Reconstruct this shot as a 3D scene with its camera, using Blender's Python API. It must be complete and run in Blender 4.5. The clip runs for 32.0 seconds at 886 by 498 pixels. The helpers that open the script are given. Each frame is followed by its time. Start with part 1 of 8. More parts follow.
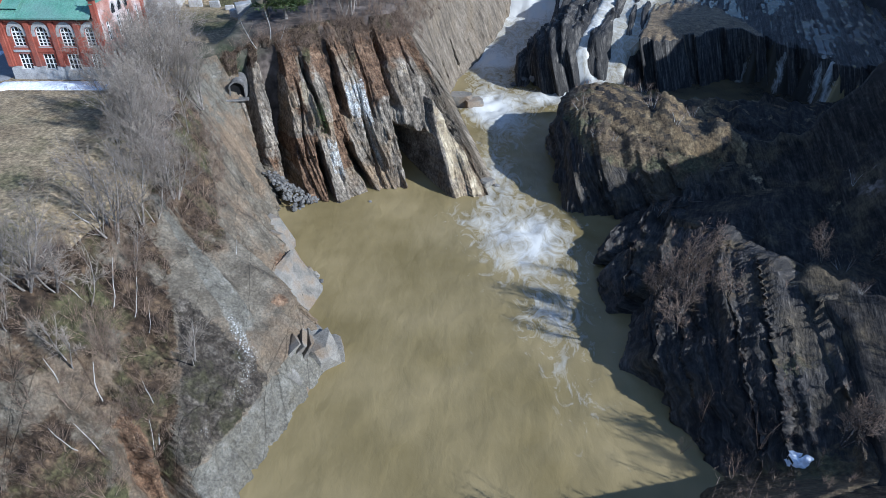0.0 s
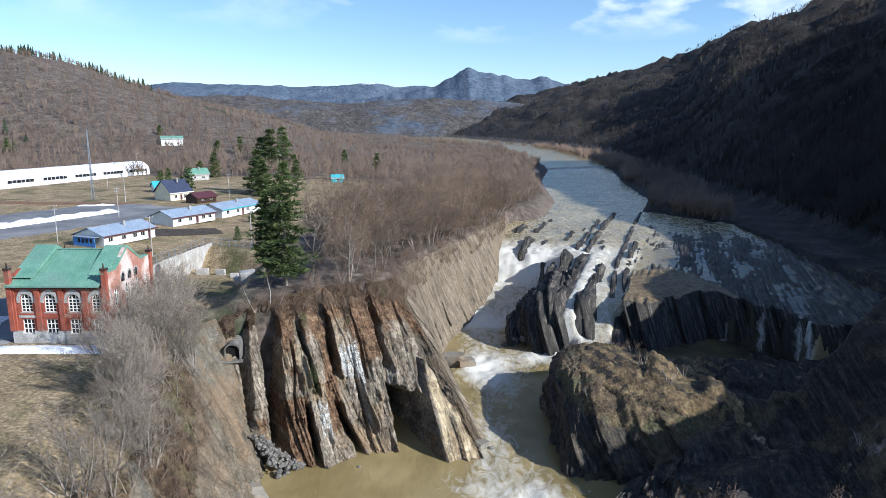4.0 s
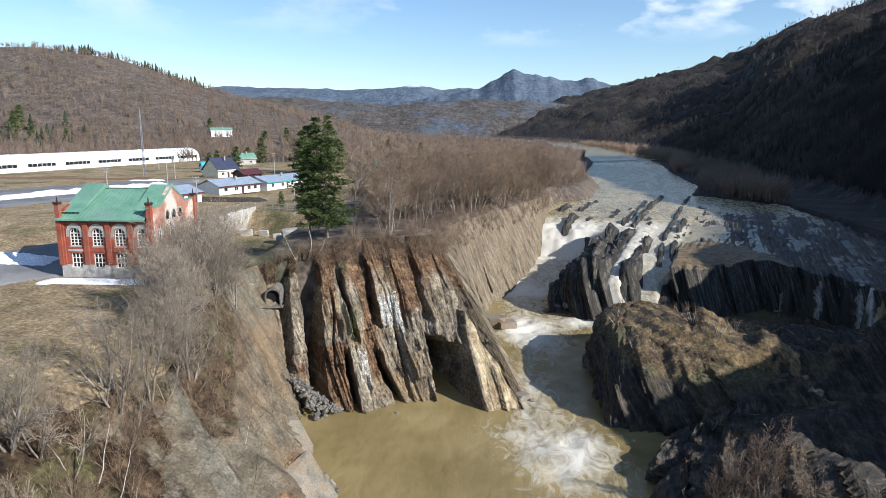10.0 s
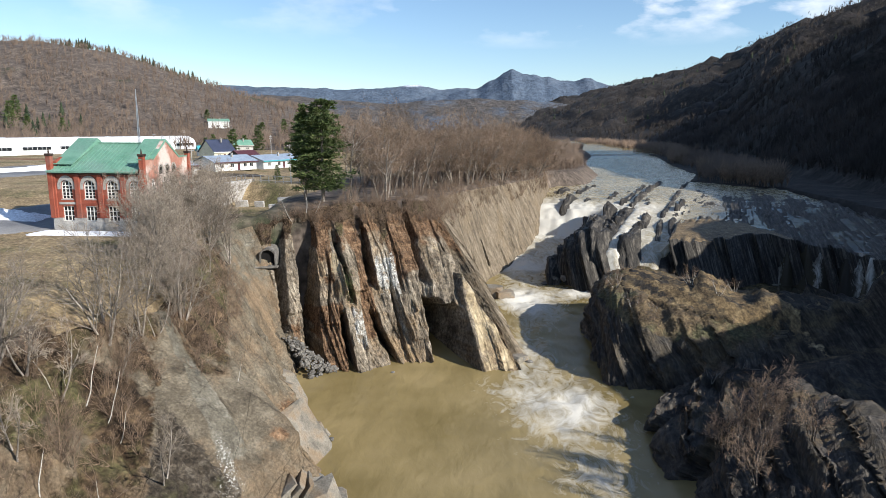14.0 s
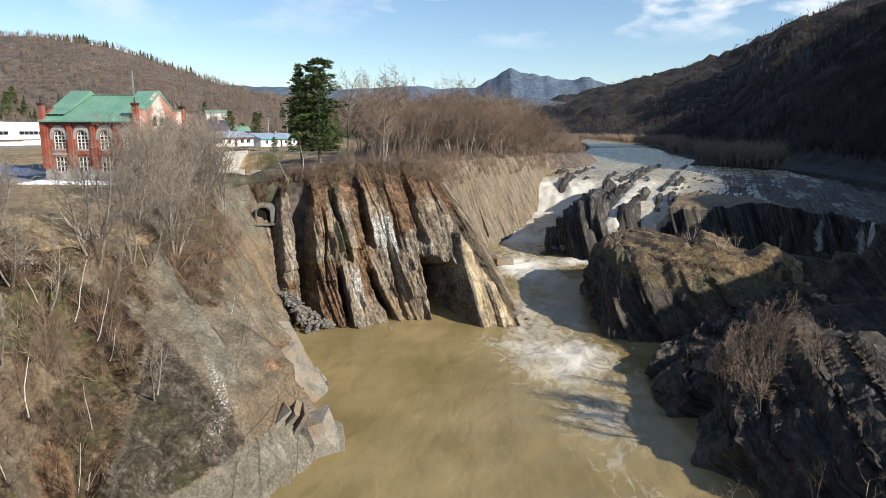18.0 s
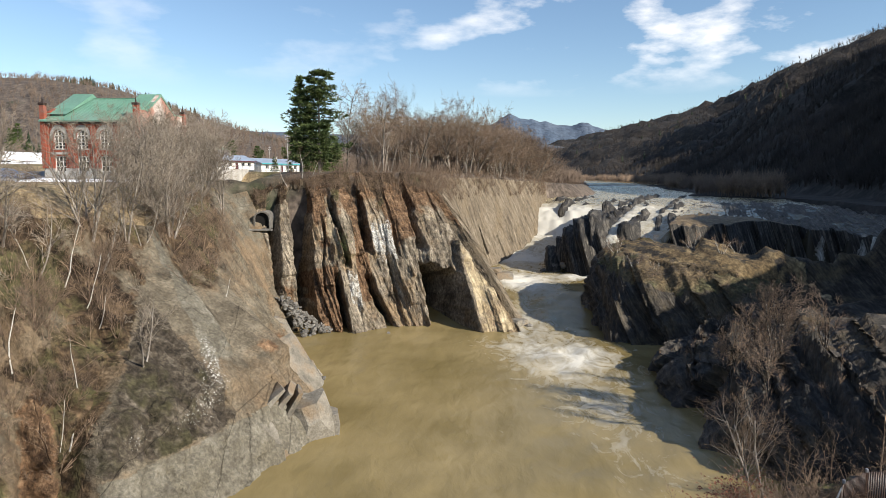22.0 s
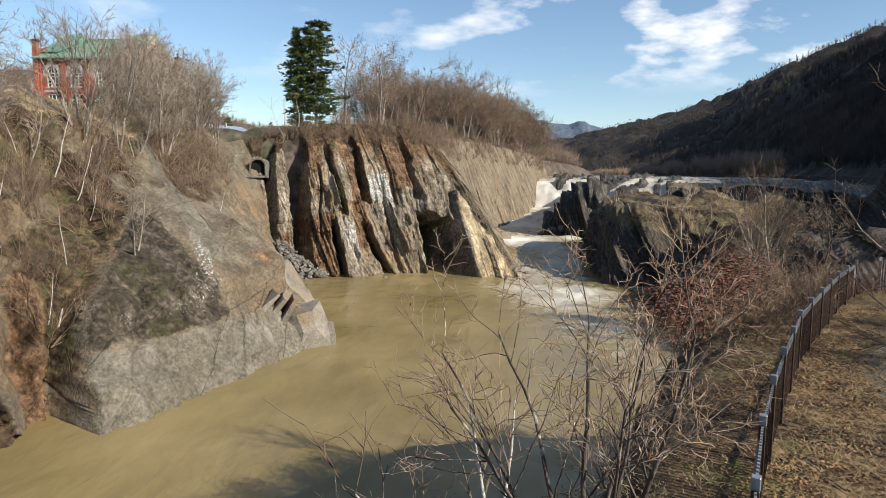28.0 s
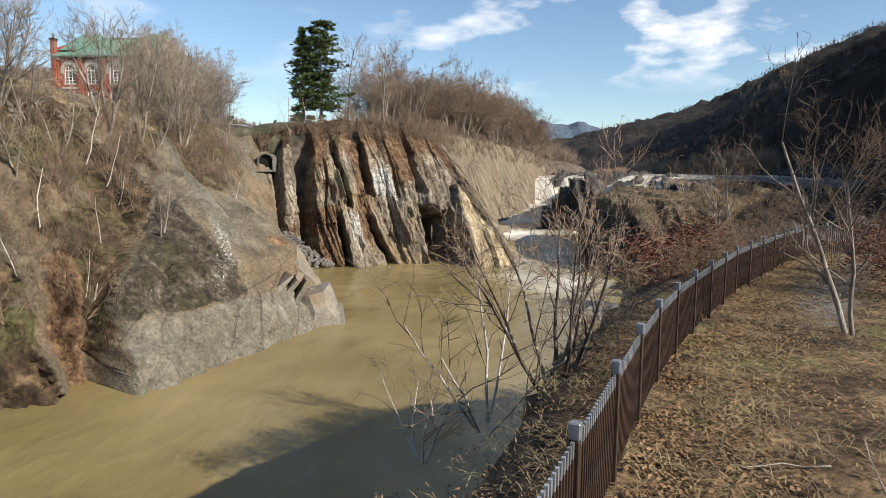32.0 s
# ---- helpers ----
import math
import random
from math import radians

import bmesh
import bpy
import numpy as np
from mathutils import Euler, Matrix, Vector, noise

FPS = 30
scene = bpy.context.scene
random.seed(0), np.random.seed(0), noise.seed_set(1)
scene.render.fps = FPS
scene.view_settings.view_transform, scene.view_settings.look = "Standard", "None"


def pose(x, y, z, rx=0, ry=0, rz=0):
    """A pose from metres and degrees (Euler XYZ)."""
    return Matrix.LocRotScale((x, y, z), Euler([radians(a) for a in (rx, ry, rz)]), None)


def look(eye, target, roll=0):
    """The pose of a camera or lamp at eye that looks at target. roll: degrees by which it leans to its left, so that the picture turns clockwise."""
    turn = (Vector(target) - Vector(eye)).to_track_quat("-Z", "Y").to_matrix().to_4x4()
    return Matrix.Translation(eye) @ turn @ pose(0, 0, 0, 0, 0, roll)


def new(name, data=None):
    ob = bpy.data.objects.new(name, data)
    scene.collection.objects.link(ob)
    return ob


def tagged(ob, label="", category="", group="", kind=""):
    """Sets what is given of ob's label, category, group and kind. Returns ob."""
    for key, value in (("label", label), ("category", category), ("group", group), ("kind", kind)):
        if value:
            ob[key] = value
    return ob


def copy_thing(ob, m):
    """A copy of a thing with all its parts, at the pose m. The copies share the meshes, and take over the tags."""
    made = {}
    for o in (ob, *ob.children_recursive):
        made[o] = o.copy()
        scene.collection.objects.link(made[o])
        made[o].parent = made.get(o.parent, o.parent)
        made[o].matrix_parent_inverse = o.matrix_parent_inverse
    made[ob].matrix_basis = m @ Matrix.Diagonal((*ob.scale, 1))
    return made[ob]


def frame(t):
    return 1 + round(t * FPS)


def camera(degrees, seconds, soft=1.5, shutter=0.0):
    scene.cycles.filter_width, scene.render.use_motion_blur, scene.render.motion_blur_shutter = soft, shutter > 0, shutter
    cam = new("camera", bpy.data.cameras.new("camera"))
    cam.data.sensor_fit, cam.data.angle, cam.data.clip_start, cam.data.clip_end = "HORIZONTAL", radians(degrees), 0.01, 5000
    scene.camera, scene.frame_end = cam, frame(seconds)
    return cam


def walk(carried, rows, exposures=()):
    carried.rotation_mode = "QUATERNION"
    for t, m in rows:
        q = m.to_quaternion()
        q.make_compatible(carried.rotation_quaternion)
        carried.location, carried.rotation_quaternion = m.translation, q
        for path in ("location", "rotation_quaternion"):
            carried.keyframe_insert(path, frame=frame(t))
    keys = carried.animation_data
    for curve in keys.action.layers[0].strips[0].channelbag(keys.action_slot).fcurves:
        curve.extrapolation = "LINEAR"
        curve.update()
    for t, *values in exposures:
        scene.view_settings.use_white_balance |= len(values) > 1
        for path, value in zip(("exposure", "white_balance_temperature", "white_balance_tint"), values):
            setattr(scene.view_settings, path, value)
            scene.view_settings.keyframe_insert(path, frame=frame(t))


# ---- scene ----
cam = camera(68.6, 32.0, soft=0.4)
METRES, EYE, TILT, LEAN, TURN = 46.0, 55.5, -33.4, -0.3, 0.0
ROWS = [
    (0.0, 0.0, 0.0, 0.0, 0.0, 0.0, -0.0),
    (0.5, 0.0004, -0.0015, 0.0018, -1.29, 3.02, 0.92),
    (1.0, 0.0008, -0.0029, 0.0037, -1.16, 7.92, 0.92),
    (1.5, -0.0001, -0.004, 0.0059, -1.03, 12.91, 0.85),
    (2.0, 0.0003, -0.004, 0.0075, -0.91, 17.72, 0.8),
    (2.5, 0.0002, -0.0042, 0.0084, -0.83, 19.08, 0.72),
    (3.0, 0.0001, -0.004, 0.0091, -0.74, 19.36, 0.67),
    (3.5, 0.0006, -0.0029, 0.0095, -0.62, 22.13, 0.6),
    (5.5, 0.0059, 0.0266, -0.0313, -0.19, 22.82, 0.35),
    (6.0, 0.006, 0.037, -0.0472, -0.1, 22.83, 0.35),
    (6.5, 0.0093, 0.0463, -0.0628, -0.05, 22.81, 0.32),
    (7.0, 0.0088, 0.0562, -0.0792, -0.03, 22.82, 0.31),
    (7.5, 0.0084, 0.0659, -0.0948, 0.02, 22.8, 0.31),
    (8.0, 0.0103, 0.0754, -0.1103, 0.06, 22.82, 0.29),
    (8.5, 0.0122, 0.0862, -0.1267, 0.08, 22.85, 0.24),
    (9.0, 0.0109, 0.0986, -0.1452, 0.11, 22.89, 0.24),
    (9.5, 0.012, 0.1105, -0.1616, 0.32, 22.89, 0.08),
    (10.0, 0.0103, 0.1177, -0.1743, 2.77, 22.83, -1.54),
    (10.5, 0.0121, 0.1263, -0.1898, 2.92, 22.86, -1.64),
    (11.0, 0.0138, 0.1377, -0.209, 2.89, 22.88, -1.69),
    (11.5, 0.0148, 0.1506, -0.2293, 2.8, 22.9, -1.7),
    (12.0, 0.0148, 0.1623, -0.2452, 2.75, 22.93, -1.64),
    (12.5, 0.0143, 0.1739, -0.2621, 2.67, 22.94, -1.62),
    (13.0, 0.0134, 0.1844, -0.2779, 2.61, 22.94, -1.64),
    (13.5, 0.0119, 0.1923, -0.2906, 2.55, 22.93, -1.63),
    (14.0, 0.0122, 0.2011, -0.3045, 2.5, 22.93, -1.63),
    (14.5, 0.0105, 0.21, -0.32, 2.46, 22.93, -1.61),
    (16.5, 0.011, 0.2518, -0.3882, 2.44, 22.91, -1.45),
    (17.0, 0.0129, 0.2645, -0.4059, 2.47, 22.94, -1.45),
    (17.5, 0.0154, 0.2766, -0.4241, 2.46, 22.96, -1.49),
    (18.0, 0.0163, 0.2887, -0.4416, 2.47, 22.98, -1.49),
    (18.5, 0.0175, 0.2998, -0.4565, 2.46, 23.02, -1.53),
    (19.0, 0.0158, 0.3078, -0.4715, 2.46, 23.04, -1.49),
    (19.5, 0.0176, 0.3172, -0.4871, 2.47, 23.06, -1.48),
    (20.0, 0.0177, 0.3268, -0.5018, 2.45, 24.61, -1.51),
    (20.5, 0.0181, 0.3365, -0.5162, 2.46, 26.58, -1.52),
    (21.0, 0.0188, 0.3462, -0.5312, 2.44, 26.87, -1.53),
    (21.5, 0.0189, 0.3561, -0.5472, 2.42, 26.88, -1.55),
    (22.0, 0.0186, 0.3658, -0.5615, 2.41, 26.9, -1.59),
    (22.5, 0.0179, 0.3752, -0.5761, 2.4, 26.91, -1.59),
    (23.0, 0.0174, 0.3848, -0.5896, 2.41, 26.92, -1.56),
    (23.5, 0.0188, 0.3943, -0.6012, 2.4, 26.93, -1.56),
    (24.0, 0.0193, 0.4033, -0.6137, 2.39, 26.95, -1.57),
    (24.5, 0.0181, 0.4119, -0.6262, 2.36, 26.97, -1.61),
    (25.0, 0.0157, 0.419, -0.6382, 2.36, 26.99, -1.61),
    (25.5, 0.0172, 0.4256, -0.6537, 2.35, 26.97, -1.62),
    (27.5, 0.0166, 0.4591, -0.7063, 2.13, 26.81, -1.6),
    (28.0, 0.0175, 0.4698, -0.721, 2.12, 26.9, -1.6),
    (28.5, 0.0194, 0.4799, -0.7355, 2.13, 26.87, -1.64),
    (29.0, 0.0186, 0.4828, -0.7376, 2.27, 26.81, -1.56),
    (29.5, 0.0192, 0.4819, -0.7408, 2.31, 26.82, -1.55),
    (30.0, 0.0191, 0.4751, -0.7461, 2.3, 26.84, -1.55),
    (30.5, 0.0186, 0.4631, -0.7544, 2.25, 26.87, -1.58),
    (31.0, 0.0171, 0.4476, -0.765, 2.21, 26.9, -1.57),
    (31.5, 0.0157, 0.4286, -0.7772, 2.13, 26.91, -1.56),
    (32.0, 0.0143, 0.407, -0.7904, 2.07, 26.94, -1.56),
]
walk(cam, [(t, pose(0, 0, EYE, TILT, LEAN, TURN) @ pose(METRES * x, METRES * y, METRES * z, 90 + pitch, roll, yaw)) for t, x, y, z, yaw, pitch, roll in ROWS],
     exposures=((0.0, 0.44, 5180, 10), (1.0, 0.57, 5260, 10), (3.0, 0.58, 5700, 10), (6.0, 0.58, 5950, 10), (9.0, 0.57, 6250, 10), (13.0, 0.56, 6450, 10), (19.0, 0.53, 6850, 10), (32.0, 0.56, 7000, 10)))

# ---------------------------------------------------------------- light
SUN_AZ, SUN_EL = 117.0, 30.0          # degrees clockwise from +y, and above the ground
world = bpy.data.worlds.new("world")
scene.world = world
world.use_nodes = True
wn, wl = world.node_tree.nodes, world.node_tree.links
wn.clear()
sky = wn.new("ShaderNodeTexSky")
sky.sky_type, sky.sun_disc = "NISHITA", False
sky.sun_elevation, sky.sun_rotation = radians(SUN_EL), radians(SUN_AZ)
sky.air_density, sky.dust_density, sky.ozone_density = 1.0, 0.0, 4.0
# broken cumulus over the valley
wtc = wn.new("ShaderNodeTexCoord")
wsep = wn.new("ShaderNodeSeparateXYZ")
wl.new(wtc.outputs["Generated"], wsep.inputs[0])
wmap = wn.new("ShaderNodeMapping")
wmap.inputs["Scale"].default_value = (1.0, 1.0, 2.6)
wmap.inputs["Location"].default_value = (0.35, 0.1, 0.0)
wmap.inputs["Rotation"].default_value = (0, 0, radians(1))
wl.new(wtc.outputs["Generated"], wmap.inputs["Vector"])
wnoi = wn.new("ShaderNodeTexNoise")
wnoi.inputs["Scale"].default_value, wnoi.inputs["Detail"].default_value, wnoi.inputs["Roughness"].default_value = 5.5, 8.0, 0.55
wl.new(wmap.outputs[0], wnoi.inputs["Vector"])
wramp = wn.new("ShaderNodeValToRGB")
wramp.color_ramp.elements[0].position, wramp.color_ramp.elements[1].position = 0.495, 0.66
wl.new(wnoi.outputs["Fac"], wramp.inputs["Fac"])
wel = wn.new("ShaderNodeMapRange")          # no cloud low over the hills
wel.inputs["From Min"].default_value, wel.inputs["From Max"].default_value = 0.115, 0.165
wl.new(wsep.outputs["Z"], wel.inputs["Value"])
wmul = wn.new("ShaderNodeMath"); wmul.operation = "MULTIPLY"
wl.new(wramp.outputs["Color"], wmul.inputs[0]); wl.new(wel.outputs[0], wmul.inputs[1])
wdot = wn.new("ShaderNodeVectorMath"); wdot.operation = "DOT_PRODUCT"      # the bank of cloud hangs up the valley and thins out elsewhere
wdot.inputs[1].default_value = (0.36, 0.905, 0.22)
wl.new(wtc.outputs["Generated"], wdot.inputs[0])
wthin = wn.new("ShaderNodeMapRange")
wthin.inputs["From Min"].default_value, wthin.inputs["From Max"].default_value = 0.86, 0.97
wthin.inputs["To Min"].default_value = 0.25
wl.new(wdot.outputs["Value"], wthin.inputs["Value"])
wmul2 = wn.new("ShaderNodeMath"); wmul2.operation = "MULTIPLY"
wl.new(wmul.outputs[0], wmul2.inputs[0]); wl.new(wthin.outputs[0], wmul2.inputs[1])
wmix = wn.new("ShaderNodeMixRGB")
wmix.inputs["Color2"].default_value = (8.6, 8.7, 9.0, 1)
wl.new(wmul2.outputs[0], wmix.inputs["Fac"]); wl.new(sky.outputs[0], wmix.inputs["Color1"])
wbg = wn.new("ShaderNodeBackground"); wbg.inputs["Strength"].default_value = 0.108
wout = wn.new("ShaderNodeOutputWorld")
wl.new(wmix.outputs[0], wbg.inputs["Color"]); wl.new(wbg.outputs[0], wout.inputs["Surface"])
sun = new("sun", bpy.data.lights.new("sun", "SUN"))
sun.data.energy, sun.data.angle, sun.data.color = 5.0, radians(0.53), (1.0, 0.955, 0.88)
_a, _e = radians(SUN_AZ), radians(SUN_EL)
sun.matrix_world = look((math.sin(_a) * math.cos(_e) * 50, math.cos(_a) * math.cos(_e) * 50, math.sin(_e) * 50 + 60), (0, 0, 60))


# ---------------------------------------------------------------- materials
def nodes_of(name):
    m = bpy.data.materials.new(name)
    m.use_nodes = True
    return m, m.node_tree.nodes, m.node_tree.links, m.node_tree.nodes["Principled BSDF"]


def stone_like(name, cols, scale=0.5, detail=8, rough=0.85, bump=0.3, stretch=(1, 1, 1), patch=None, patch_scale=0.08, fine=6.0, coords="Position", rot=(0, 0, 0), patch_lo=0.5, patch_hi=0.62, metal=0.0, island=0.0, bdist=0.2, spec=0.3):
    """Broken colours from cols, dark to light; patch: a second colour in broad stains; fine relief by bump."""
    m, n, l, p = nodes_of(name)
    if coords == "Position":
        src = n.new("ShaderNodeNewGeometry").outputs["Position"]
    else:
        src = n.new("ShaderNodeTexCoord").outputs["Object"]
    mp = n.new("ShaderNodeMapping")
    mp.inputs["Scale"].default_value, mp.inputs["Rotation"].default_value = stretch, [radians(a) for a in rot]
    l.new(src, mp.inputs["Vector"])
    a = n.new("ShaderNodeTexNoise")
    a.inputs["Scale"].default_value, a.inputs["Detail"].default_value, a.inputs["Roughness"].default_value = scale, detail, 0.65
    l.new(mp.outputs[0], a.inputs["Vector"])
    r = n.new("ShaderNodeValToRGB")
    els = r.color_ramp.elements
    while len(els) < len(cols):
        els.new(0.5)
    for i, c in enumerate(cols):
        els[i].position = 0.3 + 0.4 * i / max(1, len(cols) - 1)
        els[i].color = (*c, 1)
    l.new(a.outputs["Fac"], r.inputs["Fac"])
    col = r.outputs["Color"]
    b = n.new("ShaderNodeTexNoise")
    b.inputs["Scale"].default_value, b.inputs["Detail"].default_value = fine, 4
    l.new(mp.outputs[0], b.inputs["Vector"])
    if patch:
        c = n.new("ShaderNodeTexNoise")
        c.inputs["Scale"].default_value, c.inputs["Detail"].default_value, c.inputs["Roughness"].default_value = patch_scale, 6, 0.6
        l.new(src, c.inputs["Vector"])
        q = n.new("ShaderNodeMapRange")
        q.inputs["From Min"].default_value, q.inputs["From Max"].default_value = patch_lo, patch_hi
        l.new(c.outputs["Fac"], q.inputs["Value"])
        mx = n.new("ShaderNodeMixRGB")
        mx.inputs["Color2"].default_value = (*patch, 1)
        l.new(q.outputs[0], mx.inputs["Fac"]); l.new(col, mx.inputs["Color1"])
        col = mx.outputs[0]
    v = n.new("ShaderNodeMapRange")
    v.inputs["From Min"].default_value, v.inputs["From Max"].default_value = 0.25, 0.75
    v.inputs["To Min"].default_value, v.inputs["To Max"].default_value = 0.72, 1.28
    l.new(b.outputs["Fac"], v.inputs["Value"])
    hs = n.new("ShaderNodeHueSaturation")
    l.new(v.outputs[0], hs.inputs["Value"]); l.new(col, hs.inputs["Color"])
    col = hs.outputs[0]
    if island:
        o = n.new("ShaderNodeObjectInfo")
        w = n.new("ShaderNodeMapRange")
        w.inputs["To Min"].default_value, w.inputs["To Max"].default_value = 1 - island, 1 + island
        l.new(o.outputs["Random"], w.inputs["Value"])
        h2 = n.new("ShaderNodeHueSaturation")
        l.new(w.outputs[0], h2.inputs["Value"]); l.new(col, h2.inputs["Color"])
        col = h2.outputs[0]
    l.new(col, p.inputs["Base Color"])
    p.inputs["Roughness"].default_value, p.inputs["Metallic"].default_value = rough, metal
    p.inputs["Specular IOR Level"].default_value = spec
    if bump:
        ad = n.new("ShaderNodeMath")
        l.new(a.outputs["Fac"], ad.inputs[0]); l.new(b.outputs["Fac"], ad.inputs[1])
        bp = n.new("ShaderNodeBump")
        bp.inputs["Strength"].default_value, bp.inputs["Distance"].default_value = bump, bdist
        l.new(ad.outputs[0], bp.inputs["Height"]); l.new(bp.outputs[0], p.inputs["Normal"])
    return m


def layer(n, l, src, cols, scale, detail, fine, bed=None, bed_k=2.0, flat=0.25, patch=None, patch_scale=0.1, lo=0.5, hi=0.62, grain=1.0, stripe=0.0, stripe_k=1.0):
    """Colour and height of one kind of surface; bed: the normal of its bedding planes, or True for the bed number held by the mesh;
    stripe: how much the tone changes from bed to bed."""
    vec = src
    if bed:
        mu = n.new("ShaderNodeMath"); mu.operation = "MULTIPLY"; mu.inputs[1].default_value = bed_k
        if bed is True:
            bed = BEDDING
            dt = n.new("ShaderNodeAttribute"); dt.attribute_name = "bed"
            across = dt.outputs["Fac"]
        else:
            dt = n.new("ShaderNodeVectorMath"); dt.operation = "DOT_PRODUCT"; dt.inputs[1].default_value = bed
            l.new(src, dt.inputs[0])
            across = dt.outputs["Value"]
        l.new(across, mu.inputs[0])
        sc = n.new("ShaderNodeVectorMath"); sc.operation = "SCALE"; sc.inputs[0].default_value = bed
        l.new(mu.outputs[0], sc.inputs["Scale"])
        fl = n.new("ShaderNodeVectorMath"); fl.operation = "SCALE"; fl.inputs["Scale"].default_value = flat
        l.new(src, fl.inputs[0])
        su = n.new("ShaderNodeVectorMath"); su.operation = "ADD"
        l.new(sc.outputs[0], su.inputs[0]); l.new(fl.outputs[0], su.inputs[1])
        vec = su.outputs[0]
    a = n.new("ShaderNodeTexNoise")
    a.inputs["Scale"].default_value, a.inputs["Detail"].default_value, a.inputs["Roughness"].default_value = scale, detail, 0.68
    l.new(vec, a.inputs["Vector"])
    r = n.new("ShaderNodeValToRGB")
    els = r.color_ramp.elements
    while len(els) < len(cols):
        els.new(0.5)
    for i, c in enumerate(cols):
        els[i].position = 0.32 + 0.36 * i / max(1, len(cols) - 1)
        els[i].color = (*c, 1)
    l.new(a.outputs["Fac"], r.inputs["Fac"])
    col = r.outputs["Color"]
    if patch:
        c = n.new("ShaderNodeTexNoise")
        c.inputs["Scale"].default_value, c.inputs["Detail"].default_value, c.inputs["Roughness"].default_value = patch_scale, 7, 0.65
        l.new(src, c.inputs["Vector"])
        q = n.new("ShaderNodeMapRange")
        q.inputs["From Min"].default_value, q.inputs["From Max"].default_value = lo, hi
        l.new(c.outputs["Fac"], q.inputs["Value"])
        mx = n.new("ShaderNodeMixRGB"); mx.inputs["Color2"].default_value = (*patch, 1)
        l.new(q.outputs[0], mx.inputs["Fac"]); l.new(col, mx.inputs["Color1"])
        col = mx.outputs[0]
    b = n.new("ShaderNodeTexNoise"); b.inputs["Scale"].default_value, b.inputs["Detail"].default_value = fine, 5
    l.new(vec, b.inputs["Vector"])
    v = n.new("ShaderNodeMapRange")
    v.inputs["From Min"].default_value, v.inputs["From Max"].default_value = 0.3, 0.7
    v.inputs["To Min"].default_value, v.inputs["To Max"].default_value = 1 - 0.45 * grain, 1 + 0.4 * grain
    l.new(b.outputs["Fac"], v.inputs["Value"])
    hs = n.new("ShaderNodeHueSaturation")
    l.new(v.outputs[0], hs.inputs["Value"]); l.new(col, hs.inputs["Color"])
    if stripe:
        one = n.new("ShaderNodeTexNoise"); one.noise_dimensions = "1D"
        one.inputs["Scale"].default_value, one.inputs["Detail"].default_value, one.inputs["Roughness"].default_value = stripe_k, 5, 0.8
        l.new(across, one.inputs["W"])
        sv = n.new("ShaderNodeMapRange")
        sv.inputs["From Min"].default_value, sv.inputs["From Max"].default_value = 0.3, 0.7
        sv.inputs["To Min"].default_value, sv.inputs["To Max"].default_value = 1 - stripe, 1 + stripe
        l.new(one.outputs["Fac"], sv.inputs["Value"])
        h3 = n.new("ShaderNodeHueSaturation")
        l.new(sv.outputs[0], h3.inputs["Value"]); l.new(hs.outputs[0], h3.inputs["Color"])
        hs = h3
    g = n.new("ShaderNodeTexNoise")
    g.inputs["Scale"].default_value, g.inputs["Detail"].default_value, g.inputs["Roughness"].default_value = fine * 0.7, 9, 0.72
    l.new(src, g.inputs["Vector"])
    gv = n.new("ShaderNodeMapRange")
    gv.inputs["From Min"].default_value, gv.inputs["From Max"].default_value = 0.36, 0.64
    gv.inputs["To Min"].default_value, gv.inputs["To Max"].default_value = 1 - 0.4 * grain, 1 + 0.4 * grain
    l.new(g.outputs["Fac"], gv.inputs["Value"])
    h2 = n.new("ShaderNodeHueSaturation")
    l.new(gv.outputs[0], h2.inputs["Value"]); l.new(hs.outputs[0], h2.inputs["Color"])
    ad = n.new("ShaderNodeMath")
    l.new(a.outputs["Fac"], ad.inputs[0]); l.new(b.outputs["Fac"], ad.inputs[1])
    ae = n.new("ShaderNodeMath")
    l.new(ad.outputs[0], ae.inputs[0]); l.new(g.outputs["Fac"], ae.inputs[1])
    return h2.outputs[0], ae.outputs[0]


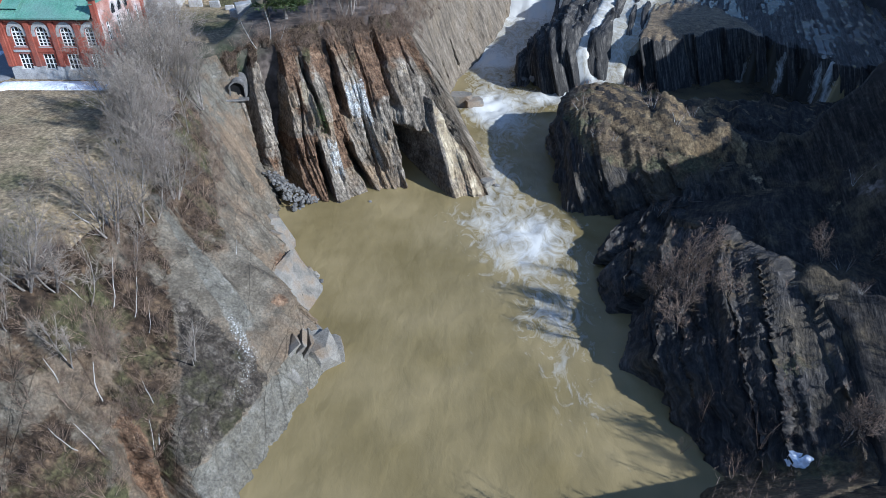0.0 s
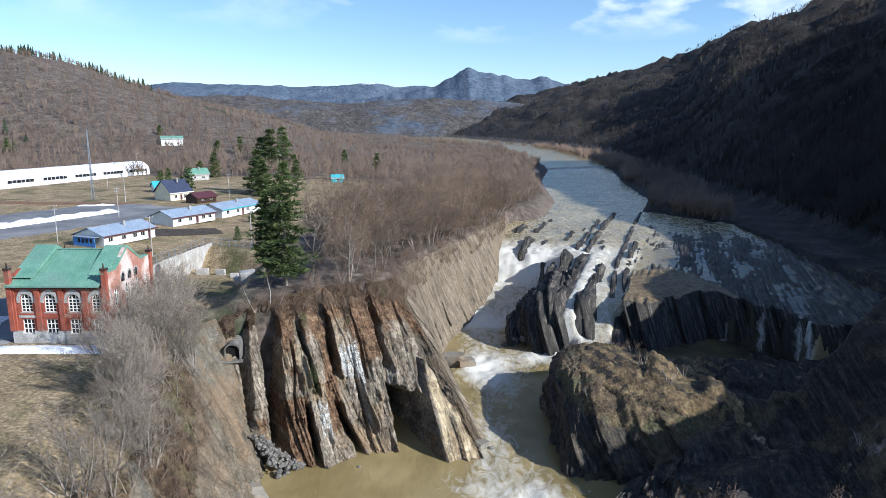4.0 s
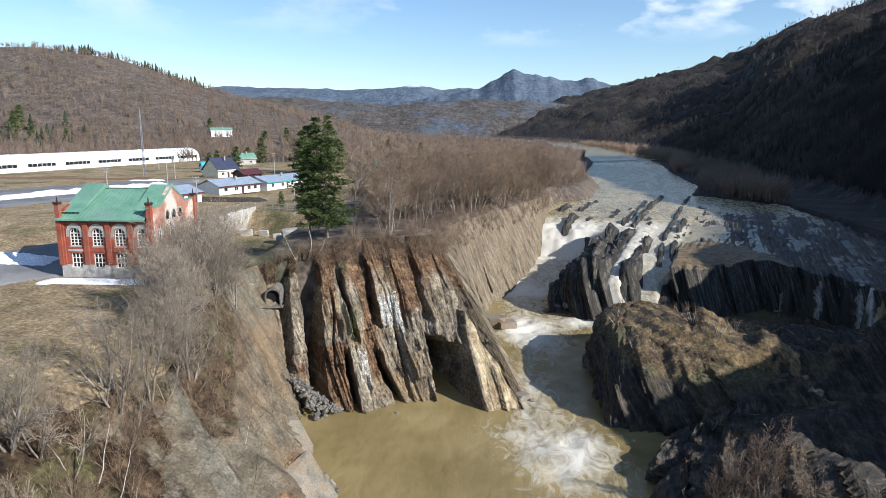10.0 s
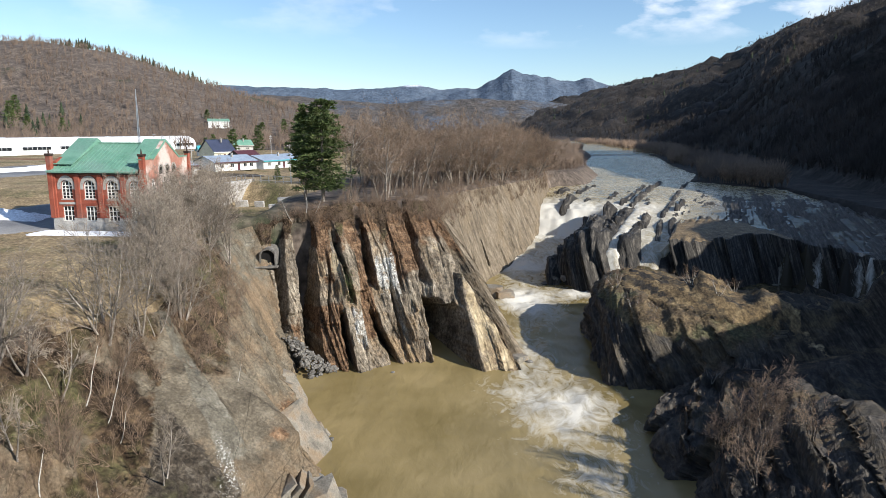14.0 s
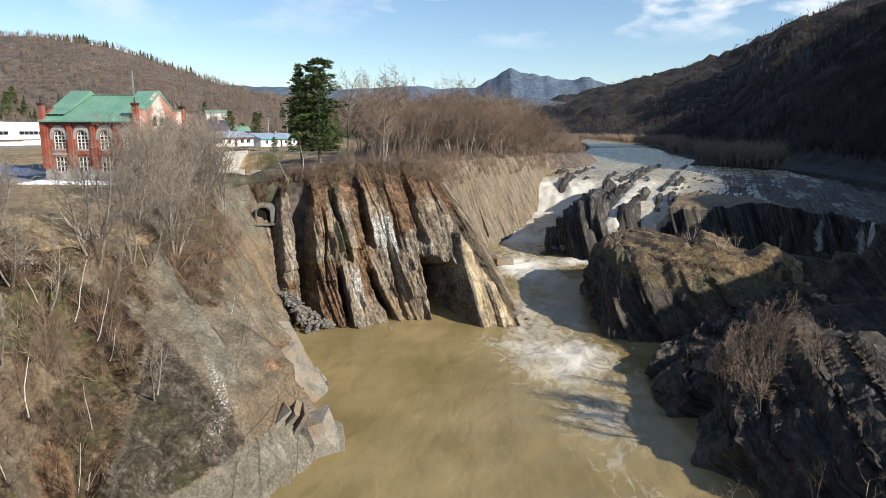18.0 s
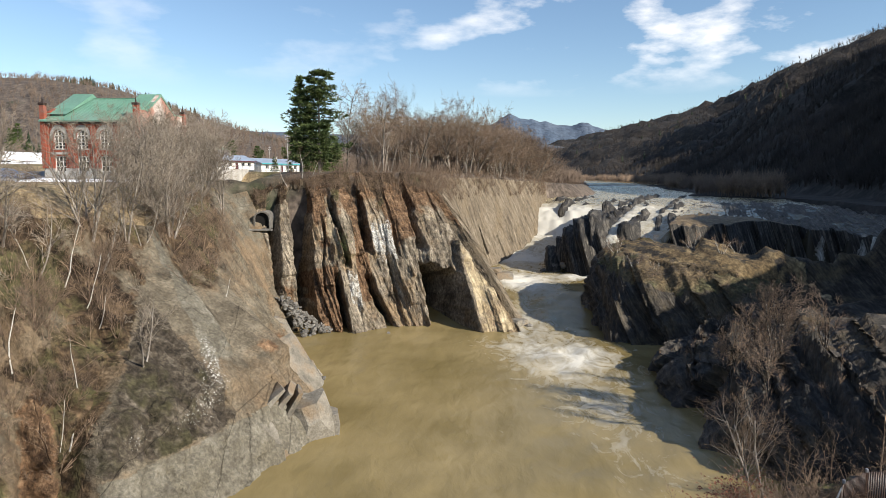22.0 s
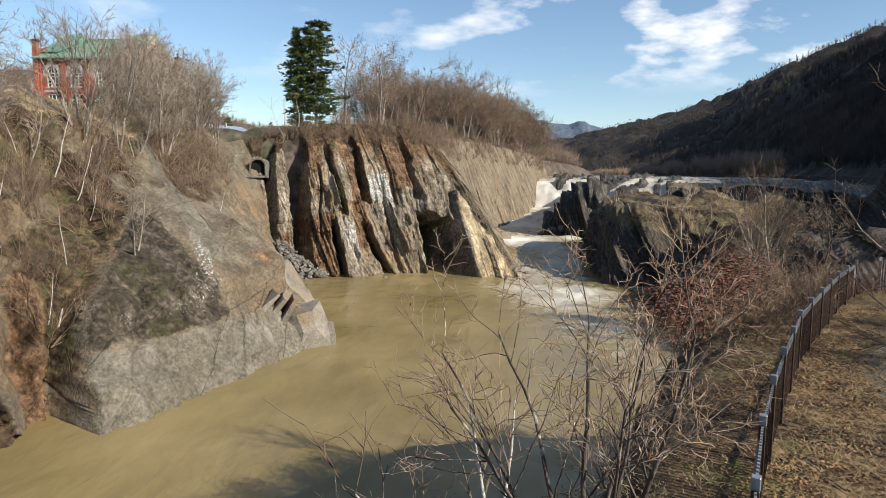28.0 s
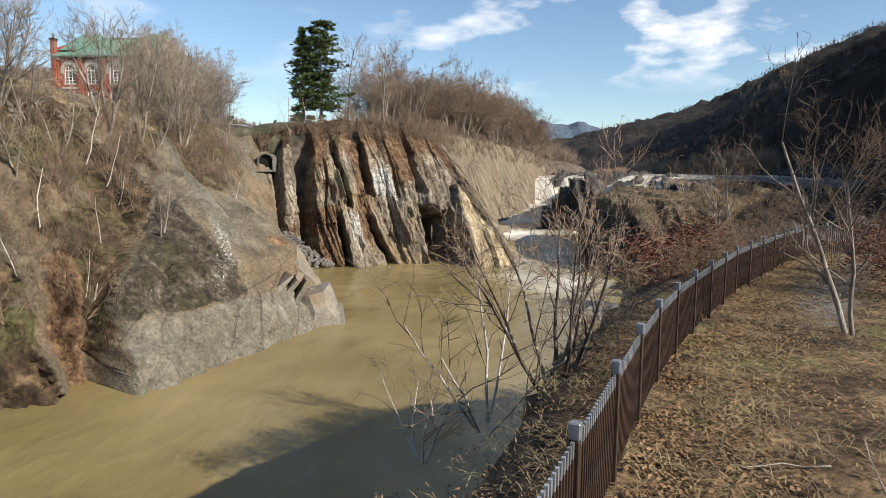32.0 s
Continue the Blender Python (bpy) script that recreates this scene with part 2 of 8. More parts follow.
def covered(name, first, covers, rough=0.9, bump=0.6, dist=0.3, spec=0.25, cracks=0.0):
    """A surface of one kind with others lying over it where the mesh's named cover values say so, with ragged borders."""
    m, n, l, p = nodes_of(name)
    src = n.new("ShaderNodeNewGeometry").outputs["Position"]
    col, hgt = layer(n, l, src, **first)
    for attr, ragged, spec_ in covers:
        c2, h2 = layer(n, l, src, **spec_)
        at = n.new("ShaderNodeAttribute"); at.attribute_name = attr
        no = n.new("ShaderNodeTexNoise"); no.inputs["Scale"].default_value, no.inputs["Detail"].default_value, no.inputs["Roughness"].default_value = ragged, 7, 0.7
        l.new(src, no.inputs["Vector"])
        ad = n.new("ShaderNodeMath"); l.new(at.outputs["Fac"], ad.inputs[0]); l.new(no.outputs["Fac"], ad.inputs[1])
        q = n.new("ShaderNodeMapRange"); q.inputs["From Min"].default_value, q.inputs["From Max"].default_value = 0.95, 1.08
        l.new(ad.outputs[0], q.inputs["Value"])
        mx = n.new("ShaderNodeMixRGB"); l.new(q.outputs[0], mx.inputs["Fac"]); l.new(col, mx.inputs["Color1"]); l.new(c2, mx.inputs["Color2"])
        my = n.new("ShaderNodeMixRGB"); l.new(q.outputs[0], my.inputs["Fac"]); l.new(hgt, my.inputs["Color1"]); l.new(h2, my.inputs["Color2"])
        col, hgt = mx.outputs[0], my.outputs[0]
    if cracks:
        wn_ = n.new("ShaderNodeTexNoise"); wn_.inputs["Scale"].default_value, wn_.inputs["Detail"].default_value = cracks * 1.5, 5
        l.new(src, wn_.inputs["Vector"])
        wa = n.new("ShaderNodeVectorMath"); wa.operation = "MULTIPLY_ADD"; wa.inputs[1].default_value = (0.12 / cracks,) * 3
        l.new(wn_.outputs["Color"], wa.inputs[0]); l.new(src, wa.inputs[2])
        st = n.new("ShaderNodeMapping"); st.inputs["Scale"].default_value, st.inputs["Rotation"].default_value = (1.6, 0.3, 0.5), (0.3, 0.5, 0.4)
        l.new(wa.outputs[0], st.inputs["Vector"])
        vo = n.new("ShaderNodeTexVoronoi"); vo.feature = "DISTANCE_TO_EDGE"; vo.inputs["Scale"].default_value = cracks
        l.new(st.outputs[0], vo.inputs["Vector"])
        cr = n.new("ShaderNodeMapRange"); cr.inputs["From Max"].default_value = 0.007
        cr.inputs["To Min"].default_value = 0.6
        l.new(vo.outputs["Distance"], cr.inputs["Value"])
        hc = n.new("ShaderNodeHueSaturation"); l.new(cr.outputs[0], hc.inputs["Value"]); l.new(col, hc.inputs["Color"])
        ah = n.new("ShaderNodeMath"); l.new(hgt, ah.inputs[0]); l.new(cr.outputs[0], ah.inputs[1])
        col, hgt = hc.outputs[0], ah.outputs[0]
    l.new(col, p.inputs["Base Color"])
    p.inputs["Roughness"].default_value, p.inputs["Specular IOR Level"].default_value = rough, spec
    bp = n.new("ShaderNodeBump"); bp.inputs["Strength"].default_value, bp.inputs["Distance"].default_value = bump, dist
    l.new(hgt, bp.inputs["Height"]); l.new(bp.outputs[0], p.inputs["Normal"])
    return m


BEDDING = (0.76, -0.29, 0.58)          # the way across the tilted beds of the whole gorge
BED_F = (0.934, -0.358, 0.32)          # the steeper beds of the falls
SOIL = dict(cols=[(0.013, 0.009, 0.006), (0.052, 0.034, 0.020), (0.155, 0.106, 0.062)], scale=0.5, detail=9, fine=2.4, patch=(0.085, 0.078, 0.035), patch_scale=0.16)
RUSSET = dict(cols=[(0.05, 0.030, 0.018), (0.148, 0.088, 0.050), (0.27, 0.178, 0.108)], scale=0.8, detail=10, fine=3.0)
LICHEN = dict(cols=[(0.30, 0.29, 0.26), (0.52, 0.51, 0.47), (0.62, 0.61, 0.57)], scale=1.4, detail=8, fine=4.0)
rock_grey = covered("rock_grey", dict(cols=[(0.060, 0.048, 0.036), (0.19, 0.158, 0.118), (0.36, 0.31, 0.24)], scale=0.5, detail=11, fine=2.8, bed=True, bed_k=1.6, flat=0.6, patch=(0.23, 0.165, 0.10), patch_scale=0.13, lo=0.47, hi=0.62, stripe=0.42, stripe_k=0.8),
                    [("russet", 0.55, RUSSET), ("soil", 0.45, SOIL), ("lichen", 0.9, LICHEN), ("tan", 0.6, dict(cols=[(0.20, 0.15, 0.09), (0.40, 0.32, 0.20), (0.52, 0.43, 0.29)], scale=0.5, detail=10, fine=1.6, bed=True, bed_k=1.6, flat=0.6, grain=0.6, stripe=0.2, stripe_k=0.9)), ("slate", 0.35, dict(cols=[(0.085, 0.068, 0.049), (0.185, 0.15, 0.108), (0.30, 0.25, 0.185)], scale=0.3, detail=11, fine=2.2, bed=True, bed_k=1.6, flat=0.5, patch=(0.21, 0.165, 0.112), patch_scale=0.12, grain=0.6, stripe=0.14, stripe_k=0.9))], bump=0.9, dist=0.4)
rock_slope = covered("rock_slope", dict(cols=[(0.055, 0.045, 0.033), (0.132, 0.111, 0.080), (0.22, 0.190, 0.142)], scale=0.5, detail=12, fine=5.0, bed=True, bed_k=1.2, flat=0.7, patch=(0.20, 0.145, 0.092), patch_scale=0.1, lo=0.48, hi=0.62, grain=0.6, stripe=0.25, stripe_k=0.8),
                     [("russet", 0.55, RUSSET), ("soil", 0.4, SOIL), ("moss", 0.9, dict(cols=[(0.016, 0.013, 0.010), (0.055, 0.044, 0.032), (0.15, 0.128, 0.10)], scale=0.9, detail=10, fine=3.2, patch=(0.05, 0.045, 0.024), patch_scale=0.25)),
                      ("pale", 0.6, dict(cols=[(0.085, 0.075, 0.058), (0.160, 0.145, 0.113), (0.24, 0.223, 0.18)], scale=0.8, detail=12, fine=5.0, patch=(0.14, 0.125, 0.094), patch_scale=0.3, grain=0.6, bed=True, bed_k=0.8, flat=0.8, stripe=0.15, stripe_k=0.7)), ("lichen", 4.5, LICHEN)], bump=0.85, dist=0.2, cracks=0.13)
rock_dark = covered("rock_dark", dict(cols=[(0.010, 0.009, 0.008), (0.040, 0.034, 0.028), (0.12, 0.104, 0.084)], scale=0.6, detail=9, fine=1.8, bed=True, bed_k=2.2, flat=0.4, patch=(0.075, 0.058, 0.035), patch_scale=0.14, stripe=0.55, stripe_k=0.7),
                    [("russet", 0.55, dict(cols=[(0.04, 0.028, 0.017), (0.105, 0.074, 0.042), (0.20, 0.148, 0.085)], scale=0.8, detail=10, fine=3.0)), ("soil", 0.45, dict(cols=[(0.03, 0.020, 0.011), (0.105, 0.072, 0.036), (0.22, 0.158, 0.08)], scale=0.5, detail=9, fine=2.4, patch=(0.085, 0.078, 0.035), patch_scale=0.16))], rough=0.7, bump=0.8, dist=0.5, spec=0.4)
rock_rib = covered("rock_rib", dict(cols=[(0.007, 0.0065, 0.006), (0.034, 0.030, 0.025), (0.155, 0.138, 0.114)], scale=0.7, detail=9, fine=2.0, bed=BED_F, bed_k=3.0, flat=0.2),
                   [("soil", 0.5, dict(cols=[(0.055, 0.040, 0.024), (0.15, 0.108, 0.06), (0.25, 0.188, 0.105)], scale=0.6, detail=9, fine=3.0))], rough=0.66, bump=0.7, dist=0.3, spec=0.3)
WOODS = dict(cols=[(0.055, 0.044, 0.036), (0.11, 0.088, 0.072), (0.17, 0.138, 0.112)], scale=0.09, detail=10, fine=0.6, patch=(0.035, 0.045, 0.022), patch_scale=0.012, lo=0.6, hi=0.68)
LITTER = dict(cols=[(0.022, 0.014, 0.008), (0.115, 0.074, 0.040), (0.30, 0.20, 0.105)], scale=0.8, detail=11, fine=7.0, patch=(0.15, 0.135, 0.05), patch_scale=0.45, lo=0.54, hi=0.62)
TRACK = dict(cols=[(0.075, 0.065, 0.055), (0.14, 0.125, 0.105), (0.20, 0.18, 0.155)], scale=1.0, detail=9, fine=9.0)
grass_dry = covered("grass_dry", dict(cols=[(0.155, 0.11, 0.062), (0.255, 0.193, 0.112), (0.345, 0.268, 0.16)], scale=0.25, detail=9, fine=2.5, patch=(0.11, 0.10, 0.045), patch_scale=0.07),
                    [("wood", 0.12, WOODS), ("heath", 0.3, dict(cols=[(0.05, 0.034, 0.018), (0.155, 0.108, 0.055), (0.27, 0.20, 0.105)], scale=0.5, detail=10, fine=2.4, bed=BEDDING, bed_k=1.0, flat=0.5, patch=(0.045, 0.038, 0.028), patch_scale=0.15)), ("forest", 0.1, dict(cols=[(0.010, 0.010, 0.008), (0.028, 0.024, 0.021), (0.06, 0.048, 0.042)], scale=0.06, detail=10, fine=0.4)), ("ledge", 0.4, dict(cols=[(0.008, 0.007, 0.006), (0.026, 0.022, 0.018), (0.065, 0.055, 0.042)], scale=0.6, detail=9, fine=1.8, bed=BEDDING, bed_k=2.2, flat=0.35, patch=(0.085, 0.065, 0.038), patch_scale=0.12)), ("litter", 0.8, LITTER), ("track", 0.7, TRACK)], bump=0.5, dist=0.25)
# the blue-grey is distance haze put into the colour; brown cover where nearer
hazy_backdrop = covered("far_woods", dict(cols=[(0.06, 0.085, 0.125), (0.085, 0.115, 0.16), (0.12, 0.15, 0.195)], scale=0.012, detail=12, fine=0.06, grain=0.5), [("brown", 0.004, dict(cols=[(0.05, 0.046, 0.045), (0.085, 0.076, 0.07), (0.125, 0.11, 0.098)], scale=0.03, detail=12, fine=0.09, grain=0.7)), ("snowy", 0.01, dict(cols=[(0.4, 0.45, 0.52), (0.55, 0.6, 0.66)], scale=0.02, detail=6, fine=0.05))], bump=0.5, dist=12)
bark = stone_like("bark", [(0.10, 0.085, 0.07), (0.22, 0.19, 0.16), (0.36, 0.325, 0.285)], 1.5, 5, 0.9, 0.3, (3, 3, 0.6), coords="Object", island=0.3)
twig = stone_like("twig", [(0.13, 0.090, 0.063), (0.28, 0.202, 0.143)], 0.8, 3, 0.9, 0, coords="Object", island=0.35)
twig_pale = stone_like("twig_pale", [(0.17, 0.137, 0.105), (0.34, 0.288, 0.23)], 0.8, 3, 0.9, 0, coords="Object", island=0.3)
# far twigs once more, with the mountain's shade put into the colour
shade_far = stone_like("mixed_forest", [(0.012, 0.013, 0.010), (0.040, 0.033, 0.029), (0.10, 0.080, 0.068)], 0.02, 7, 0.9, 0)
bark_dark = stone_like("bark_dark", [(0.035, 0.026, 0.02), (0.075, 0.058, 0.047), (0.13, 0.108, 0.09)], 6.0, 5, 0.9, 0.3, (1, 1, 0.4), coords="Object", island=0.2, patch=(0.32, 0.29, 0.25), patch_scale=4.0, patch_lo=0.56, patch_hi=0.62)
twig_far = stone_like("twig_far", [(0.11, 0.078, 0.058), (0.21, 0.158, 0.12)], 0.02, 4, 0.9, 0)
birch = stone_like("birch_bark", [(0.24, 0.22, 0.19), (0.42, 0.40, 0.36), (0.52, 0.50, 0.46)], 2.0, 5, 0.85, 0.2, (1, 1, 3), coords="Object", island=0.15)
needle_far = stone_like("far_needles", [(0.010, 0.019, 0.009), (0.026, 0.040, 0.018), (0.05, 0.066, 0.032)], 0.1, 4, 0.8, 0)
needle = stone_like("needles", [(0.022, 0.042, 0.014), (0.07, 0.105, 0.030), (0.15, 0.18, 0.055)], 0.9, 5, 0.7, 0, coords="Object", island=0.25)
brick_red = stone_like("brick_red", [(0.20, 0.052, 0.032), (0.29, 0.076, 0.046), (0.36, 0.11, 0.07)], 0.6, 6, 0.85, 0.2, patch=(0.24, 0.10, 0.075), patch_scale=0.35, fine=9)
brick_worn = stone_like("brick_worn", [(0.26, 0.105, 0.075), (0.36, 0.17, 0.125), (0.46, 0.28, 0.22)], 0.5, 8, 0.88, 0.25, patch=(0.56, 0.48, 0.43), patch_scale=0.22, patch_lo=0.48, patch_hi=0.58, fine=9)
roof_green = stone_like("roof_green", [(0.10, 0.23, 0.165), (0.135, 0.28, 0.205), (0.18, 0.32, 0.245)], 0.4, 5, 0.5, 0.08, patch=(0.15, 0.26, 0.21), patch_scale=0.15, fine=5)
concrete = stone_like("concrete", [(0.28, 0.27, 0.25), (0.40, 0.385, 0.36), (0.50, 0.48, 0.455)], 0.5, 7, 0.85, 0.2, patch=(0.32, 0.29, 0.25), patch_scale=0.3, fine=5)
white_paint = stone_like("white_paint", [(0.62, 0.61, 0.58), (0.74, 0.73, 0.70)], 0.6, 4, 0.6, 0.05)
cream_paint = stone_like("cream_paint", [(0.60, 0.57, 0.42), (0.70, 0.67, 0.52)], 0.6, 4, 0.6, 0.05)
sheet_white = stone_like("sheet_white", [(0.66, 0.67, 0.68), (0.78, 0.79, 0.80)], 0.12, 5, 0.5, 0.05)
roof_blue = stone_like("roof_bluegrey", [(0.20, 0.25, 0.32), (0.30, 0.36, 0.44)], 0.5, 5, 0.4, 0.05, fine=4)
roof_maroon = stone_like("roof_maroon", [(0.06, 0.022, 0.028), (0.10, 0.035, 0.04)], 0.7, 5, 0.5, 0.05)
roof_navy = stone_like("roof_navy", [(0.03, 0.038, 0.07), (0.05, 0.06, 0.10)], 0.7, 5, 0.45, 0.05)
teal_paint = stone_like("teal_paint", [(0.05, 0.33, 0.38), (0.08, 0.42, 0.46)], 0.7, 4, 0.5, 0.05)
blue_tarp = stone_like("blue_tarp", [(0.05, 0.16, 0.42), (0.08, 0.24, 0.55)], 0.9, 5, 0.5, 0.2)
asphalt = stone_like("asphalt", [(0.10, 0.10, 0.105), (0.155, 0.155, 0.16), (0.21, 0.21, 0.21)], 0.15, 7, 0.7, 0.1, patch=(0.24, 0.235, 0.23), patch_scale=0.05)
soil_dark = stone_like("dark_garden_soil", [(0.022, 0.017, 0.014), (0.05, 0.04, 0.032), (0.085, 0.068, 0.052)], 0.7, 7, 0.95, 0.4)
earth = stone_like("red_earth", [(0.13, 0.07, 0.04), (0.22, 0.13, 0.075)], 0.3, 7, 0.9, 0.3)
snow_mat = stone_like("snow", [(0.70, 0.72, 0.76), (0.82, 0.83, 0.85)], 0.4, 6, 0.6, 0.3, fine=3)
steel = stone_like("steel", [(0.34, 0.36, 0.38), (0.50, 0.52, 0.55)], 1.0, 4, 0.35, 0.05, metal=0.7)
rust = stone_like("rust_brown", [(0.022, 0.015, 0.013), (0.045, 0.028, 0.022), (0.075, 0.044, 0.033)], 2.0, 5, 0.38, 0.1, coords="Object", island=0.2)
leaf_mat = stone_like("dry_leaf", [(0.09, 0.048, 0.024), (0.20, 0.115, 0.055), (0.31, 0.20, 0.105)], 1.7, 3, 0.8, 0)
straw_mat = stone_like("dry_grass_blade", [(0.17, 0.122, 0.06), (0.37, 0.285, 0.155)], 1.7, 3, 0.8, 0)
green_leaf = stone_like("green_leaf", [(0.05, 0.09, 0.015), (0.12, 0.17, 0.03)], 2.0, 3, 0.7, 0)
dark_glass, _n, _l, _p = nodes_of("window_glass")
_p.inputs["Base Color"].default_value, _p.inputs["Roughness"].default_value = (0.018, 0.022, 0.026, 1), 0.07

# near-black that paints the shade inside the tunnel
tunnel_shade_mat = stone_like("dark_void", [(0.006, 0.006, 0.006), (0.012, 0.011, 0.01)], 0.5, 3, 0.9, 0)
rock_block = stone_like("rock_block", [(0.07, 0.065, 0.058), (0.15, 0.14, 0.125), (0.24, 0.23, 0.21)], 0.9, 8, 0.85, 0.5, coords="Object", island=0.3, fine=5)
rock_slab_mat = stone_like("rock_slab", [(0.10, 0.09, 0.074), (0.20, 0.182, 0.15), (0.30, 0.278, 0.235)], 0.5, 10, 0.88, 0.5, patch=(0.20, 0.15, 0.10), patch_scale=0.25, fine=5, island=0.18, bdist=0.12)
russet_leaf = stone_like("russet_leaf", [(0.085, 0.03, 0.02), (0.19, 0.078, 0.042)], 2.0, 3, 0.8, 0)

def water_material():
    m, n, l, p = nodes_of("river_water")
    pos = n.new("ShaderNodeNewGeometry").outputs["Position"]
    at = n.new("ShaderNodeAttribute"); at.attribute_name = "foam"
    mp = n.new("ShaderNodeMapping"); mp.inputs["Scale"].default_value = (1, 0.55, 0.5)
    l.new(pos, mp.inputs["Vector"])
    a = n.new("ShaderNodeTexNoise"); a.inputs["Scale"].default_value, a.inputs["Detail"].default_value, a.inputs["Roughness"].default_value, a.inputs["Distortion"].default_value = 0.34, 12, 0.72, 2.2
    l.new(mp.outputs[0], a.inputs["Vector"])
    ad = n.new("ShaderNodeMath"); l.new(a.outputs["Fac"], ad.inputs[0]); l.new(at.outputs["Fac"], ad.inputs[1])
    fr = n.new("ShaderNodeMapRange"); fr.inputs["From Min"].default_value, fr.inputs["From Max"].default_value = 0.87, 1.22
    l.new(ad.outputs[0], fr.inputs["Value"])
    b = n.new("ShaderNodeTexNoise"); b.inputs["Scale"].default_value, b.inputs["Detail"].default_value = 0.07, 5
    l.new(pos, b.inputs["Vector"])
    r = n.new("ShaderNodeValToRGB")
    r.color_ramp.elements[0].position, r.color_ramp.elements[0].color = 0.35, (0.185, 0.142, 0.06, 1)
    r.color_ramp.elements[1].position, r.color_ramp.elements[1].color = 0.68, (0.285, 0.221, 0.107, 1)
    l.new(b.outputs["Fac"], r.inputs["Fac"])
    # a thin film lets the dark rock under it show
    fi = n.new("ShaderNodeAttribute"); fi.attribute_name = "film"
    thin = n.new("ShaderNodeMixRGB"); thin.inputs["Color2"].default_value = (0.035, 0.032, 0.026, 1)
    l.new(fi.outputs["Fac"], thin.inputs["Fac"]); l.new(r.outputs[0], thin.inputs["Color1"])
    mx = n.new("ShaderNodeMixRGB"); mx.inputs["Color2"].default_value = (0.57, 0.55, 0.49, 1)
    l.new(fr.outputs[0], mx.inputs["Fac"]); l.new(thin.outputs[0], mx.inputs["Color1"]); l.new(mx.outputs[0], p.inputs["Base Color"])
    ro = n.new("ShaderNodeMapRange"); ro.inputs["To Min"].default_value, ro.inputs["To Max"].default_value = 0.22, 0.85
    l.new(fr.outputs[0], ro.inputs["Value"]); l.new(ro.outputs[0], p.inputs["Roughness"])
    p.inputs["IOR"].default_value = 1.33
    p.inputs["Specular IOR Level"].default_value = 0.3
    c = n.new("ShaderNodeTexNoise"); c.inputs["Scale"].default_value, c.inputs["Detail"].default_value, c.inputs["Distortion"].default_value = 0.45, 5, 0.3
    l.new(mp.outputs[0], c.inputs["Vector"])
    s2 = n.new("ShaderNodeMath"); s2.operation = "MULTIPLY_ADD"; s2.inputs[1].default_value = 0.12
    l.new(a.outputs["Fac"], s2.inputs[0]); l.new(c.outputs["Fac"], s2.inputs[2])
    bp = n.new("ShaderNodeBump"); bp.inputs["Strength"].default_value, bp.inputs["Distance"].default_value = 0.3, 0.6
    l.new(s2.outputs[0], bp.inputs["Height"]); l.new(bp.outputs[0], p.inputs["Normal"])
    return m


water_mat = water_material()


# ---------------------------------------------------------------- building helpers
def link_mesh(name, verts, faces, mats, parent=None, label="", smooth=False, mat_index=None):
    me = bpy.data.meshes.new(name)
    v = np.asarray(verts, dtype=np.float32).reshape(-1, 3)
    even = isinstance(faces, np.ndarray) or len({len(q) for q in faces}) == 1
    f = np.asarray(faces) if even else None
    if even and f.size:
        k = f.shape[1]
        me.vertices.add(len(v)); me.vertices.foreach_set("co", v.ravel())
        me.loops.add(f.size); me.loops.foreach_set("vertex_index", f.ravel().astype(np.int32))
        me.polygons.add(len(f)); me.polygons.foreach_set("loop_start", np.arange(0, f.size, k, dtype=np.int32))
        me.update(calc_edges=True)
    else:
        me.from_pydata([tuple(map(float, q)) for q in v], [], [tuple(map(int, q)) for q in faces])
    for m in (mats if isinstance(mats, (list, tuple)) else [mats]):
        me.materials.append(m)
    if mat_index is not None:
        me.polygons.foreach_set("material_index", np.asarray(mat_index, dtype=np.int32))
    if smooth:
        me.polygons.foreach_set("use_smooth", np.ones(len(me.polygons), dtype=bool))
    me.update()
    ob = new(name, me)
    if parent is not None:
        ob.parent = parent
    if label:
        ob["label"] = label
    return ob


def part(name, bm, material, parent, label=""):
    me = bpy.data.meshes.new(name)
    bmesh.ops.recalc_face_normals(bm, faces=bm.faces[:])
    bm.to_mesh(me)
    bm.free()
    me.materials.append(material)
    ob = new(name, me)
    ob.parent = parent
    if label:
        ob["label"] = label
    return ob


def empty(name, m=None):
    ob = new(name)
    ob.empty_display_size = 0.5
    if m is not None:
        ob.matrix_world = m
    return ob


def box(bm, x0, x1, y0, y1, z0, z1, bev=0.0):
    r = bmesh.ops.create_cube(bm, size=1.0, matrix=Matrix.Translation(((x0 + x1) / 2, (y0 + y1) / 2, (z0 + z1) / 2)) @ Matrix.Diagonal((abs(x1 - x0), abs(y1 - y0), abs(z1 - z0), 1)))
    if bev:
        es = {e for v in r["verts"] for e in v.link_edges}
        bmesh.ops.bevel(bm, geom=list(es), offset=bev, segments=1, affect="EDGES")
    return bm


def boxes(*bs, bev=0.0):
    bm = bmesh.new()
    for b in bs:
        box(bm, *b, bev=bev)
    return bm


def grid_faces(nu, nv):
    i = np.arange(nu - 1)[:, None] * nv + np.arange(nv - 1)[None, :]
    return np.stack([i, i + nv, i + nv + 1, i + 1], -1).reshape(-1, 4)


def hash2(ix, iy, seed):
    h = (ix.astype(np.int64) * 374761393 + iy.astype(np.int64) * 668265263 + seed * 1442695041) & 0x7FFFFFFF
    h = ((h ^ (h >> 13)) * 1274126177) & 0x7FFFFFFF
    return ((h ^ (h >> 16)) & 0xFFFFF) / float(0xFFFFF)


